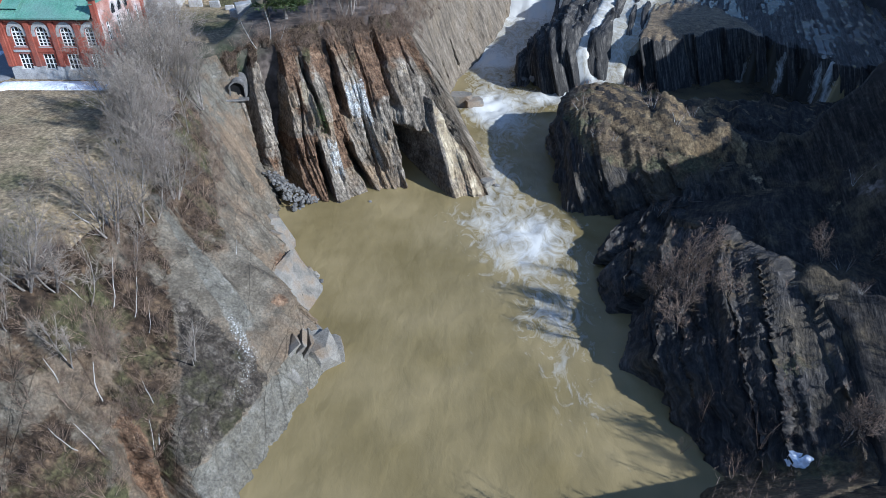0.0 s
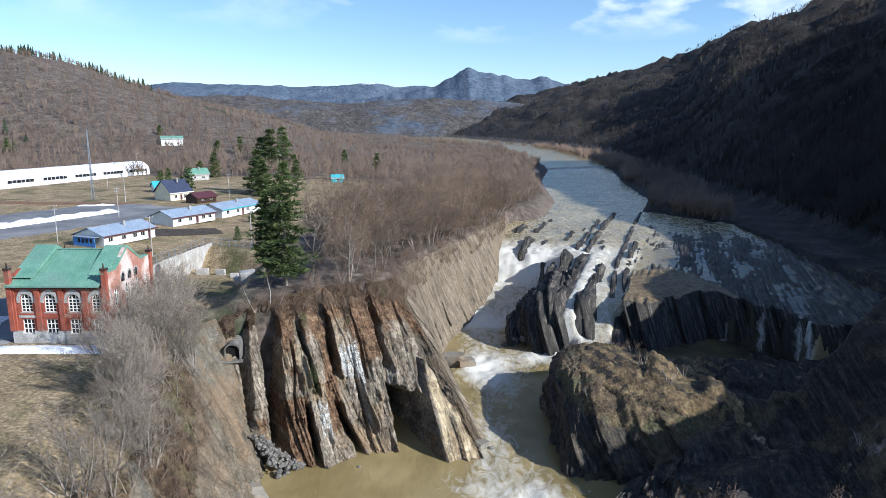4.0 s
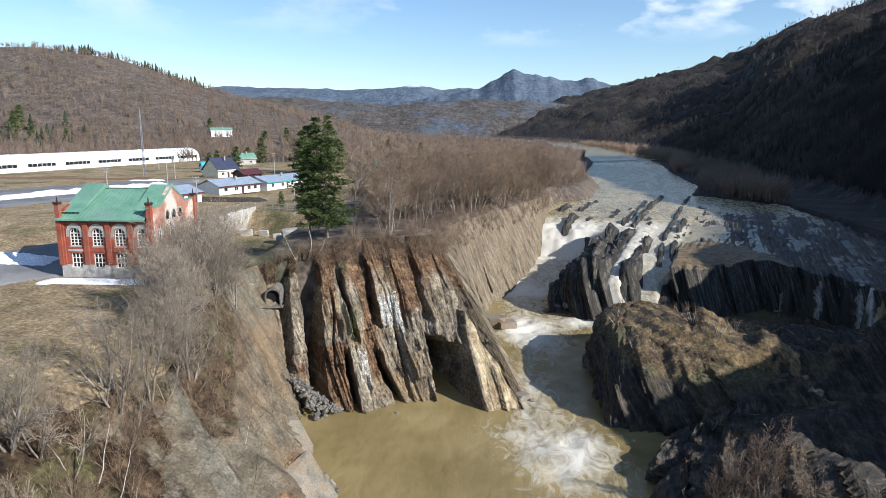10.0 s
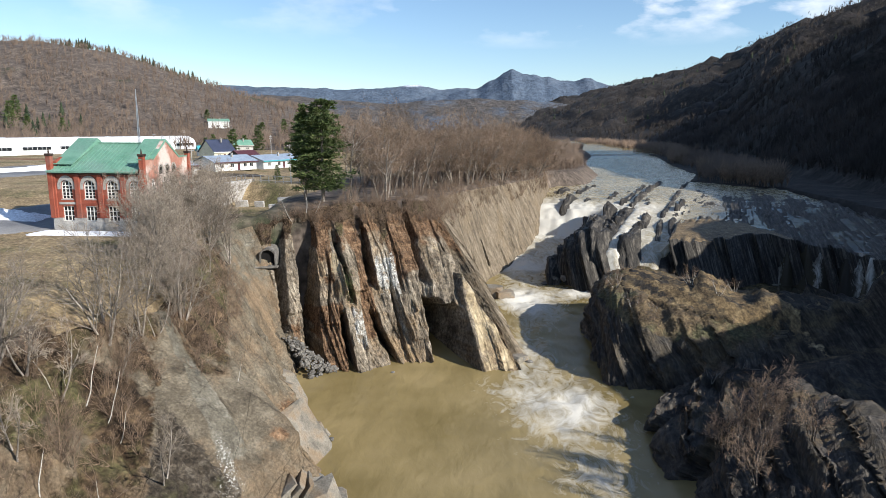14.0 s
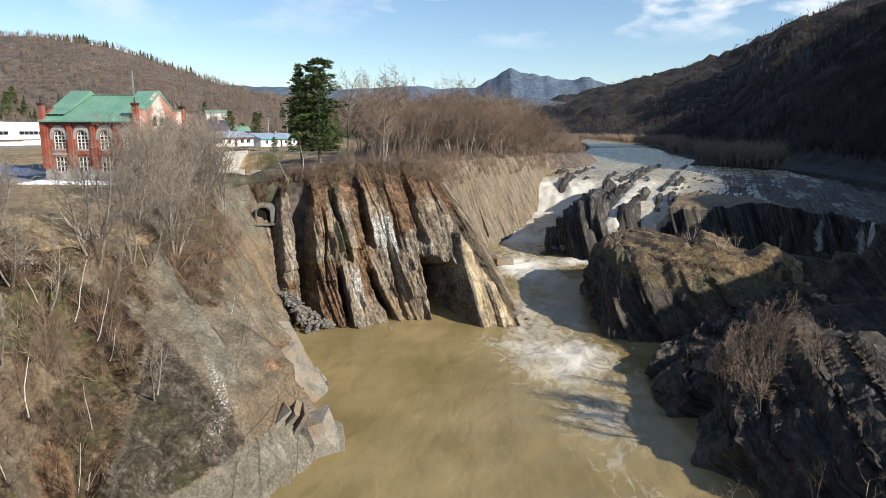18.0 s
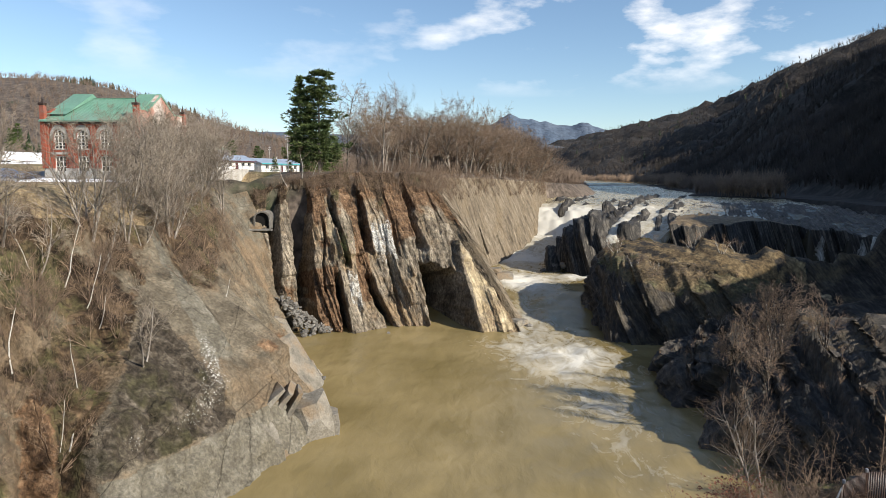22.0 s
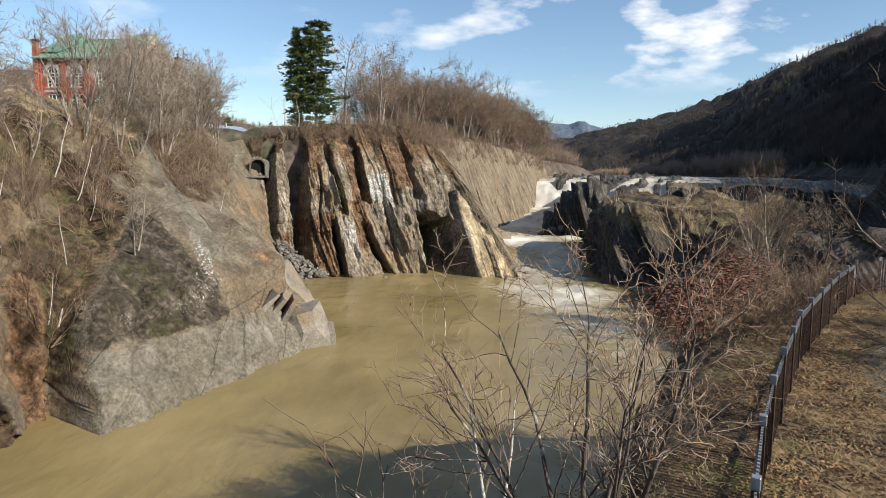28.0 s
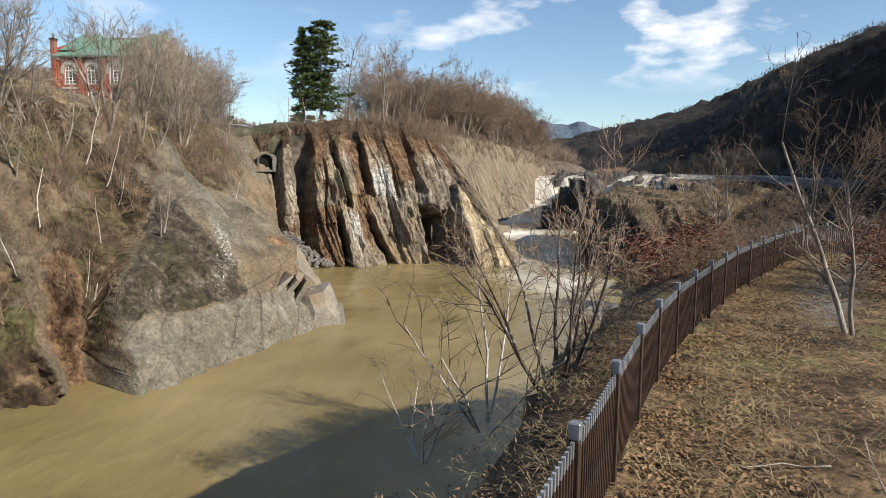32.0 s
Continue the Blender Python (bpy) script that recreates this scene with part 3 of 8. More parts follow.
def vnoise(x, y, seed=0):
    x, y = np.broadcast_arrays(np.asarray(x, float), np.asarray(y, float))
    ix, iy = np.floor(x), np.floor(y)
    fx, fy = x - ix, y - iy
    fx, fy = fx * fx * (3 - 2 * fx), fy * fy * (3 - 2 * fy)
    a, b = hash2(ix, iy, seed), hash2(ix + 1, iy, seed)
    c, d = hash2(ix, iy + 1, seed), hash2(ix + 1, iy + 1, seed)
    return (a + (b - a) * fx) * (1 - fy) + (c + (d - c) * fx) * fy - 0.5


def fbm(x, y, seed=0, octs=5, gain=0.5):
    t, k = 0.0, 1.0
    for o in range(octs):
        t = t + vnoise(np.asarray(x) * 2 ** o, np.asarray(y) * 2 ** o, seed + 17 * o) * k
        k *= gain
    return t


def smooth01(t):
    t = np.clip(t, 0, 1)
    return t * t * (3 - 2 * t)


# ---------------------------------------------------------------- the plan of the gorge
# left bank: foot of the rock at the water (x, y) and edge of the plateau above it (x, y, z)
LEFT = [((-90, -40), (-105, -25, 24)), ((-60, -8), (-74, 6, 24)), ((-34, 26), (-49, 39, 23)), ((-25.8, 34), (-39, 46, 21.5)), ((-21.7, 40.4), (-36, 49.5, 21)),
        ((-18.4, 48.3), (-34.5, 57, 20.5)), ((-15.6, 57), (-33.5, 63, 19.5)), ((-12.8, 60.7), (-33, 66, 19)), ((-19.2, 67.1), (-33.5, 70, 20)),
        ((-18.7, 75.3), (-34.5, 76.5, 21)), ((-24.6, 84.1), (-36.5, 86, 22)), ((-27.2, 94.5), (-40, 97, 22.5)), ((-27.2, 98.6), (-41, 110, 21)), ((-23.1, 98.6), (-31.5, 115, 23.5)),
        ((-17.0, 97.3), (-24.5, 117.5, 25)), ((-10.3, 103), (-18.5, 121, 25)), ((-0.1, 101.4), (-13.0, 124.5, 25)), ((6.5, 103.7), (-9.5, 128, 24.6)), ((9.3, 108.5), (-8.2, 133, 24.3)),
        ((4.0, 122), (-6.5, 142, 24)), ((0.2, 137.5), (-3.0, 153, 24)), ((4, 156), (2.2, 166, 23.8)), ((11, 172.6), (8.5, 182, 23.5)), ((17, 189), (14.2, 200, 23)), ((21.6, 203), (19.8, 214, 22.8)), ((24, 219), (23.2, 228, 22.3)), ((27, 232), (25.5, 239, 22)), ((33, 258), (28, 262, 20))]
# right bank, from behind the camera to the back of the rock island
RIGHT = [((-60, -75), (-45, -80, 11.2)), ((-18, -20), (-9, -24, 11.3)), ((-5, 6), (0.8, 1.2, 11.3)), ((-0.6, 12), (2.3, 7.2, 11.2)), ((5, 20.5), (6.0, 16, 11.2)), ((11.5, 28), (10.6, 22.6, 11.2)), ((17.5, 34), (15, 27.5, 11.3)),
         ((28, 42), (39, 36.5, 7.5)), ((25, 52), (43, 53, 11.4)), ((22.6, 59.4), (40, 66, 10.4)), ((22.2, 73.5), (36, 79, 7.6)), ((23.8, 82), (34, 87, 5.0)),
         ((29.8, 92.3), (41, 91, 5.3)), ((31.5, 93.2), (46, 96.6, 9.4)), ((29.3, 93.7), (38.5, 97.4, 10.4)), ((27, 94), (33.5, 100.8, 11.0)), ((24.5, 94.4), (30, 104.4, 11.2)), ((21.7, 95), (27, 109, 11.4)),
         ((20.4, 103), (26, 113, 11.8)), ((18.6, 121), (28, 119, 12.6)), ((22, 130), (31, 123.6, 12.9)), ((46, 144), (50, 133, 6.0)), ((75, 141), (84, 130, 6.0)), ((110, 136), (112, 124, 12))]


def add_value(ob, name, values):
    at = ob.data.attributes.new(name, "FLOAT", "POINT")
    at.data.foreach_set("value", np.asarray(values, dtype=np.float32).ravel())


STATIONS = {}


def bank(name, pairs, q0, q1, n, nv, shape, relief, covers, mat, label, over=6.0, lift=None, joints=None):
    """A rock face swept along the stations q0 to q1 of a bank. shape(q, v): how far back the face lies at the share v of its height;
    relief(q, v, u): metres out of the face; covers(q, v, u): the cover values. Returns the object and its points."""
    foot, rim = np.array([p[0] for p in pairs], float), np.array([p[1] for p in pairs], float)
    st = np.linalg.norm(np.diff((foot + rim[:, :2]) / 2, axis=0), axis=1) + np.linalg.norm(np.diff(foot, axis=0), axis=1)
    s = np.concatenate([[0], np.cumsum(st)])
    u = np.linspace(np.interp(q0, np.arange(len(s)), s), np.interp(q1, np.arange(len(s)), s), n)
    q = np.interp(u, s, np.arange(len(s)))
    f = np.stack([np.interp(u, s, foot[:, k]) for k in range(2)], -1)
    r = np.stack([np.interp(u, s, rim[:, k]) for k in range(3)], -1)
    V = np.concatenate([np.linspace(-0.2, 1.0, nv), [1.3, 1.8]])
    d = r[:, :2] - f
    # the way out of the face, smoothed along the bank
    uu = np.linspace(s[0], s[-1], 400)
    dd = np.stack([np.interp(uu, s, (rim[:, k] - foot[:, k])) for k in range(2)], -1)
    dd = dd / np.linalg.norm(dd, axis=1, keepdims=True)
    ker = np.ones(9) / 9
    dd = np.stack([np.convolve(np.pad(dd[:, k], 9, mode="edge"), ker, "same")[9:-9] for k in range(2)], -1)
    dn = np.stack([np.interp(u, uu, dd[:, k]) for k in range(2)], -1)
    Q, VV, U = q[:, None] + 0 * V[None, :], V[None, :] + 0 * q[:, None], u[:, None] + 0 * V[None, :]
    g = shape(Q, np.clip(VV, -0.2, 1.0))
    P = np.zeros((n, len(V), 3))
    P[..., :2] = f[:, None, :] + d[:, None, :] * g[..., None]
    P[..., 2] = r[:, 2][:, None] * np.clip(VV, None, 1.0)
    B = bed_number(P)
    if joints is not None:
        B = joints(Q, VV, U, B)
    rel = relief(Q, VV, U, B)
    P[..., :2] += dn[:, None, :] * ((np.clip(VV - 1, 0, None) * over) - rel * np.clip(1.3 - VV, 0, 1))[..., None]
    P[..., 2] = r[:, 2][:, None] * np.clip(VV, None, 1.0) - np.clip(VV - 1.35, 0, None) * 5.0 + 0.12 + rel * 0.22 * np.clip(VV * 4, 0, 1) * np.clip(1.15 - VV, 0, 1)
    if lift is not None:
        P[..., 2] += lift(Q, VV, U, B)
    ob = link_mesh(name, P.reshape(-1, 3), grid_faces(n, len(V))[:, ::-1], mat)
    STATIONS[name] = q
    for k, vals in covers(Q, VV, U).items():
        add_value(ob, k, vals)
    add_value(ob, "bed", B)
    tagged(ob, label, "cliff", kind="structure")
    return ob, P


def bed_number(P):
    """Metres across the tilted beds, which swell and thin from place to place."""
    b = P[..., 0] * BEDDING[0] + P[..., 1] * BEDDING[1] + P[..., 2] * BEDDING[2]
    return b + 0.55 * fbm(P[..., 1] * 0.09 + P[..., 0] * 0.05, P[..., 2] * 0.12, 181, 3) + 1.1 * fbm(b * 0.22, b * 0, 183, 3)


def beds(B, along, seed, sizes):
    """How far the broken edges of the beds stand out: each begins with a sheer step and falls back; sizes: (thickness, joint, metres)."""
    out = 0.0
    for i, (thick, joint, far) in enumerate(sizes):
        w = B / thick + 7.3 * i
        k = np.floor(w)
        h = hash2(k, np.floor(along / joint + 6 * hash2(k, k * 0, seed + i)), seed + 20 + i)
        out = out + far * ((h ** 1.4) * (1 - 0.55 * (w - k)) + 0.35 * hash2(k, k * 0, seed + 40 + i) * (1 - (w - k)) - 0.4)
    return out


def blocks(w, z, bed_w, joint, seed):
    """Beds of thickness bed_w broken by cross joints: how far each block stands out, 0 to 1."""
    k = np.floor(w / bed_w)
    j = np.floor(z / joint + 5 * hash2(k, k * 0, seed))
    return hash2(k, j, seed + 1)


def bump_at(x, c, w):
    return np.exp(-((x - c) / w) ** 2)


def gully(q, c, w, depth):
    """A gully with a sheer side towards the greater q and a slanting one towards the lesser."""
    t = (q - c) / w
    return -depth * np.where(t > 0, np.clip(1 - t * 4, 0, 1), np.clip(1 + t, 0, 1) ** 0.7)


def between(x, a, b, soft):
    return smooth01((x - a) / soft) * (1 - smooth01((x - b) / soft))


def tunnel_gully(q, v):
    """The cleft with the tunnel: its line leans back with the beds."""
    c = np.interp(v, [0, 0.25, 0.52, 0.8, 1.0], [11.9, 12.0, 12.24, 12.45, 12.6])
    return -9.0 * smooth01((q - c + 0.05) / 0.12) * (1 - smooth01((q - c - 0.17) / 0.03)) * (1 - smooth01((v - 0.93) / 0.05))


# ---- left bank: the slope below the powerhouse and the grey headland
def slab_line(v):
    """The left border of the bare slab, by its height."""
    return np.interp(v, [-0.2, 0, 0.12, 0.32, 0.58, 0.85, 1.0], [3.5, 3.55, 3.62, 3.92, 4.75, 5.95, 6.4])


def ridge_line(v):
    return np.interp(v, [0, 0.35, 0.6, 0.85, 1.0], [5.35, 5.33, 5.66, 6.35, 6.7])


def left_a_relief(q, v, u, B):
    wob = 0.12 * fbm(u * 0.15, v * 4, 5, 3)
    slab = smooth01((q + wob - slab_line(v)) / 0.06) * (1 - smooth01((q - 7.6) / 0.4))
    big = fbm(u * 0.045, v * 1.6, 3, 4) * 2.6 + fbm(u * 0.2, v * 5, 4, 5) * 2.8 + np.abs(fbm(u * 0.5, v * 11, 6, 3)) * 1.3 - 1.1
    jw = u * 0.7 + v * 6 + fbm(u * 0.05, v * 2, 145, 3) * 3
    big = big + 1.3 * blocks(jw, v * 24 - u * 0.25, 2.6, 3.8, 146) + 0.5 * blocks(jw, v * 24, 1.1, 1.6, 148) - 0.7
    # the slab: broad plates with open joints, a sharp crest, a proud foot
    pw = u * 0.45 - v * 14 + fbm(u * 0.08, v * 2, 7, 3) * 2.5
    plate = 0.75 * blocks(pw, u * 0.5 + v * 10, 3.4, 6.0, 171) + 0.2 * blocks(pw, u + v * 6, 1.2, 3.0, 173) + (0.35 * blocks(u * 0.6 - v * 3, v * 24, 2.1, 1.6, 177) + 0.15 * blocks(u + v * 5, v * 24, 0.9, 0.8, 179)) * (1 - smooth01((v - 0.2) / 0.05))
    joint = -0.55 * np.clip(1 - np.abs(((pw / 3.4) % 1.0) - 0.5) / 0.08, 0, 1) * (fbm(u * 0.2, v * 5, 175, 2) > -0.05)
    crest = 0.9 * np.exp(-np.abs(q - ridge_line(v)) / 0.3) * smooth01((v - 0.22) / 0.2)
    smooth_face = 0.7 + plate + joint + crest + 0.45 * fbm(u * 0.09, v * 2.2, 9, 4) + 0.10 * fbm(u * 0.6, v * 9, 10, 4)
    mossy = slab * between(q, slab_line(v) + 0.05, 5.35, 0.2) * between(v, 0.18, 0.62, 0.05)
    smooth_face = smooth_face + mossy * (1.1 * np.abs(fbm(u * 0.45, v * 9, 12, 5)) - 0.35)
    smooth_face = smooth_face + 0.55 * between(q, 3.6, 4.35, 0.06) * (1 - smooth01((v - 0.10) / 0.02)) - 0.5 * bump_at(q, 4.4, 0.03) * (v < 0.15)
    big = big + 0.8 * beds(B, v * 24 + u * 0.3, 231, ((3.4, 6.0, 1.8), (1.2, 2.6, 0.8)))
    smooth_face = smooth_face + 0.5 * beds(B, u * 0.9, 236, ((1.6, 5.0, 0.8), (0.6, 2.0, 0.3)))
    out = big * (1 - slab) + smooth_face * slab
    out = out - 2.2 * np.clip(1 - np.abs(q + wob * 0.5 - slab_line(v) + 0.05) / 0.07, 0, 1) * (1 - smooth01((v - 0.42) / 0.1))
    out = out - 2.6 * bump_at(q, 3.36, 0.12) * (1 - smooth01((v - 0.34) / 0.1)) + gully(q, 3.55, 0.13, 4.0) * bump_at(v, 0.64, 0.07) + gully(q, 4.55, 0.10, 2.6) * bump_at(v, 0.56, 0.07)
    # the block at the tip with its hollows
    out = out - 1.9 * between(q, 6.3, 7.4, 0.15) * (1 - smooth01((v - 0.3) / 0.1)) + gully(q, 6.26, 0.26, 3.0) * bump_at(v, 0.165, 0.04)
    second = smooth01((q - 7.6) / 0.4)
    out = out + second * (beds(B, u * 0.7, 241, ((3.6, 8.0, 1.5), (1.1, 4.0, 0.55))) - 0.6 * big) + second * bump_at(q, 8.5, 0.45) * bump_at(v, 0.06, 0.12) * 1.6
    return out + tunnel_gully(q, v)


def left_a_shape(q, v):
    slab = smooth01((q - 3.7) / 0.5) * (1 - smooth01((q - 7.2) / 0.6))
    up = np.clip(v, 0, 1)
    soft = 0.62 * up + 0.38 * up ** 2
    hard = np.interp(up, [0, 0.33, 0.8, 1.0], [0, 0.22, 0.86, 1.0])
    return np.where(v < 0, v * 0.3, soft * (1 - slab) + hard * slab)


def left_a_covers(q, v, u):
    ln, rl = slab_line(v), ridge_line(v)
    wob = 0.14 * fbm(u * 0.15, v * 4, 5, 3)
    slab = smooth01((q + wob - ln) / 0.1)
    soil = (1 - slab) * (1 - 0.9 * bump_at(q, 3.36, 0.22) * (1 - smooth01((v - 0.42) / 0.1))) * (0.66 + 0.10 * smooth01((v - 0.6) / 0.2) + 0.6 * fbm(u * 0.1, v * 3, 15, 4) - 0.45 * bump_at(v, 0.62, 0.05) * bump_at(q, 3.5, 0.25)) + 0.62 * smooth01((q - rl - 0.3) / 0.2) * smooth01((v - 0.6 - 0.12 * smooth01((q - 8.5) / 1)) / 0.12) * (1 - 0.8 * smooth01((q - 10.6) / 0.4)) + 0.25 * slab * (fbm(u * 0.15, v * 5, 149, 3) + 0.1)
    russet = 0.9 * bump_at(q, 3.40 + 0.5 * v, 0.15) * (1 - smooth01((v - 0.4) / 0.1)) + 0.35 * (1 - slab) * bump_at(v, 0.25, 0.25) + 0.6 * bump_at(q, 6.6, 0.4) * bump_at(v, 0.40, 0.06) + 0.62 * bump_at(q, 8.6, 0.7) * bump_at(v, 0.24, 0.10) + 0.3 * smooth01((q - 9) / 1) * bump_at(v, 0.45, 0.2) + 0.2 * slab * fbm(u * 0.2, v * 6, 152, 3)
    moss = 0.74 * slab * (1 - smooth01((q - 5.1 - wob) / 0.4)) * smooth01((v - 0.15 - 0.05 * wob) / 0.06) + 0.75 * slab * bump_at(v, -0.005, 0.022) - 0.2 * bump_at(q, 4.1, 0.15) * bump_at(v, 0.2, 0.1)
    lich = 0.405 * bump_at(q, 5.25 + 0.6 * (v - 0.3), 0.42) * bump_at(v, 0.38, 0.17) + 0.30 * bump_at(q, 4.15, 0.2) * bump_at(v, 0.27, 0.10) + 0.32 * bump_at(q, 4.7, 0.5) * bump_at(v, 0.26, 0.09) + 0.2 * bump_at(q, rl, 0.08) * smooth01((v - 0.3) / 0.2)
    pale = 0.7 * slab * (1 - smooth01((v - 0.175) / 0.03)) * (1 - smooth01((q - 6.2) / 0.3)) + 0.75 * slab * between(q, rl - 0.15, rl + 0.35, 0.1) * smooth01((v - 0.28) / 0.2) + 0.5 * smooth01((q - 10.2) / 0.5) * smooth01((v - 0.5) / 0.2) + 0.35 * between(q, 6.5, 8, 0.2) * (1 - smooth01((v - 0.2) / 0.06))
    return dict(soil=soil, russet=russet, lichen=lich, pale=pale, moss=moss)


left_bank, PA = bank("left_bank_slope", LEFT, 0, 12.25, 640, 110, left_a_shape, left_a_relief, left_a_covers, rock_slope, "leaf-littered slope and bare grey rock headland above muddy water")


# ---- the cliff of upright beds
def wall_joints(q, v, u, B):
    """The wall beside the falls is the face of one bed: its lines are joints that run down it, away from the pool."""
    t = smooth01((q - 16.9) / 0.9)
    return B * (1 - t) + (0.5 * u + 21 * v + 0.9 * fbm(u * 0.04, v * 2, 185, 3) - 110) * t


def wall_relief(q, v, u, B):
    plate = beds(B, v * 26 - u * 0.3, 201, ((5.2, 12.0, 0.8), (1.7, 7.0, 0.28), (0.6, 4.0, 0.10)))
    return fbm(u * 0.05, v * 1.4, 27, 4) * 2.0 + plate + 0.14 * fbm(u * 0.7, v * 7, 29, 4)


# clefts: heights, their line along the cliff, width in stations, depth, lower and upper end
CLEFTS = [((0, 0.45, 0.75, 1.0), (12.92, 13.08, 13.20, 13.30), 0.42, 17.0, -0.2, 0.90), ((0, 0.38, 0.75), (14.1, 14.12, 13.80), 0.12, 5.0, 0.36, 0.80), ((0, 0.30), (13.87, 13.80), 0.19, 7.0, -0.2, 0.31),
          ((0.5, 0.82, 1.0), (14.62, 14.56, 14.54), 0.21, 8.0, 0.44, 0.95), ((0, 0.25), (14.80, 14.58), 0.15, 5.5, -0.2, 0.28), ((0.45, 0.7, 0.95), (15.78, 15.87, 15.88), 0.17, 8.0, 0.46, 0.97), ((0.3, 0.6), (13.40, 13.52), 0.06, 1.2, 0.2, 0.7), ((0, 0.5), (15.02, 15.0), 0.06, 1.3, 0.05, 0.55), ((0.4, 0.9), (15.25, 15.2), 0.07, 1.2, 0.4, 0.85), ((0.4, 0.9), (16.6, 16.75), 0.10, 1.6, 0.62, 0.9)]


def horn(q, v):
    """1 on the smooth tan horn of rock that leans against the cliff."""
    left = np.interp(v, [0, 0.25, 0.4, 0.5, 0.53], [16.16, 16.28, 16.40, 16.57, 16.7])
    right = np.interp(v, [0, 0.05, 0.16, 0.3, 0.45, 0.53], [17.05, 17.0, 16.88, 16.82, 16.74, 16.7]) + 0.05 * fbm(v * 9, q * 0, 80, 3)
    return smooth01((q - left) / 0.03) * (1 - smooth01((q - right) / 0.12)) * (v < 0.53)


def fin_relief(q, v, u, B):
    qs = q + 0.07 * fbm(v * 3, u * 0.05, 23, 3) + 0.05 * fbm(v * 14, u * 0.3, 22, 3) + 0.03 * fbm(v * 40, u * 0.6, 21, 2)
    out = fbm(u * 0.10, v * 1.6, 24, 4) * 2.0 + fbm(u * 0.4, v * 5, 25, 4) * 0.8
    hn = horn(qs, v)
    # massive beds: each stands at its own depth and turns its edge to the sun
    out = out + beds(B, v * 28, 211, ((4.4, 11.0, 1.5), (1.5, 4.0, 0.85), (0.55, 1.8, 0.4))) + 0.30 * fbm(u * 0.9, v * 22, 67, 4) + 0.4 * np.abs(fbm(u * 0.4, v * 9, 76, 4))
    for vs, cs, wd, dp, a, b in CLEFTS:
        t = (qs - np.interp(v, vs, cs)) / wd + 0.8
        cl = np.where(t < 0, np.clip(1 + t * 6, 0, 1), smooth01((1 - t) / 0.28)) * (np.abs(t) <= 1)
        out = out - 1.35 * dp * cl * smooth01((v - a) / 0.10) * (1 - smooth01((v - b + 0.10) / 0.18))
    cave = smooth01((qs - np.interp(v, [0, 0.4], [15.46, 15.56])) / 0.05) * (qs < 16.62) * (1 - smooth01((v - 0.39 + 0.10 * (qs - 15.5) - 0.04 * fbm(qs * 3.1, u * 0.2, 81, 3)) / 0.03)) * (1 - hn)
    out = out - 18.0 * cave
    flat = 2.0 + 0.7 * fbm(u * 0.2, v * 2, 78, 3) + beds(B, v * 30, 221, ((2.4, 14.0, 1.0), (0.8, 6.0, 0.35))) + 0.22 * fbm(u * 0.8, v * 10, 79, 3)
    out = (out - 1.2) * (1 - hn) + flat * hn
    t = smooth01((q - 17.2) / 0.7) * (1 - hn)
    return out * (1 - t) + wall_relief(q, v, u, B) * t + tunnel_gully(q, v)


def fin_shape(q, v):
    up = np.clip(v, 0, 1)
    t = smooth01((q - 17.0) / 1.0)
    return np.where(v < 0, v * (0.15 + 0.05 * t), (0.80 - 0.1 * t) * up + (0.20 + 0.1 * t) * up ** 2)


def fin_covers(q, v, u):
    hn = horn(q + 0.05 * fbm(v * 3, u * 0.05, 23, 3), v)
    n1, n2 = fbm(u * 0.12, v * 3.5, 74, 4), fbm(u * 0.25, v * 6, 75, 4)
    rus = 0.85 * between(q, 13.02, 13.72, 0.06) * (1 - smooth01((v - 0.34) / 0.1)) + 0.5 * between(q, 13.25, 13.6, 0.06) * smooth01((v - 0.45) / 0.1) + 0.62 * between(q, 14.2, 14.5, 0.05) * between(v, 0.12, 0.95, 0.1) + 0.6 * between(q, 15.0, 15.7, 0.1) * smooth01((v - 0.5) / 0.1) + 0.6 * bump_at(q, 17.2, 0.4) * bump_at(v, 0.72, 0.12) + 0.45 * smooth01((v - 0.62) / 0.2) + 0.6 * n1 + 0.14
    rus = rus * (1 - hn)
    soil = 0.8 * smooth01((v - 0.86 + 0.3 * n2) / 0.10) + 0.45 * n2 + 0.35 * bump_at(q, 15.25, 0.3) * bump_at(v, 0.8, 0.1)
    lich = 0.62 * between(q, 14.62, 15.12, 0.08) * bump_at(v, 0.55, 0.22) + 0.58 * between(q, 13.95, 14.2, 0.05) * bump_at(v, 0.25, 0.2) + 0.4 * bump_at(q, 15.75, 0.2) * bump_at(v, 0.43, 0.03) + 0.3 * between(q, 14.75, 15.1, 0.05) * bump_at(v, 0.15, 0.15)
    # tan stays off the horn's left side, so its shade is deepened by colour
    tan = 0.50 * hn * smooth01((q - 16.20 - v * 0.75) / 0.05) + 0.45 * between(q, 13.5, 13.75, 0.08) * smooth01((v - 0.5) / 0.1) + 0.4 * between(q, 14.95, 15.15, 0.1) * smooth01((v - 0.6) / 0.2) + 0.4 * between(q, 16.0, 16.4, 0.2) * smooth01((v - 0.6) / 0.1) + 0.25 * fbm(u * 0.15, v * 2, 69, 3)
    t = smooth01((q - 17.2) / 0.6) * (1 - hn)
    own, wall = dict(soil=soil * (1 - hn), russet=rus, lichen=lich, tan=tan, slate=0 * v), wall_covers(q, v, u)
    return {k: own[k] * (1 - t) + wall[k] * t for k in own}


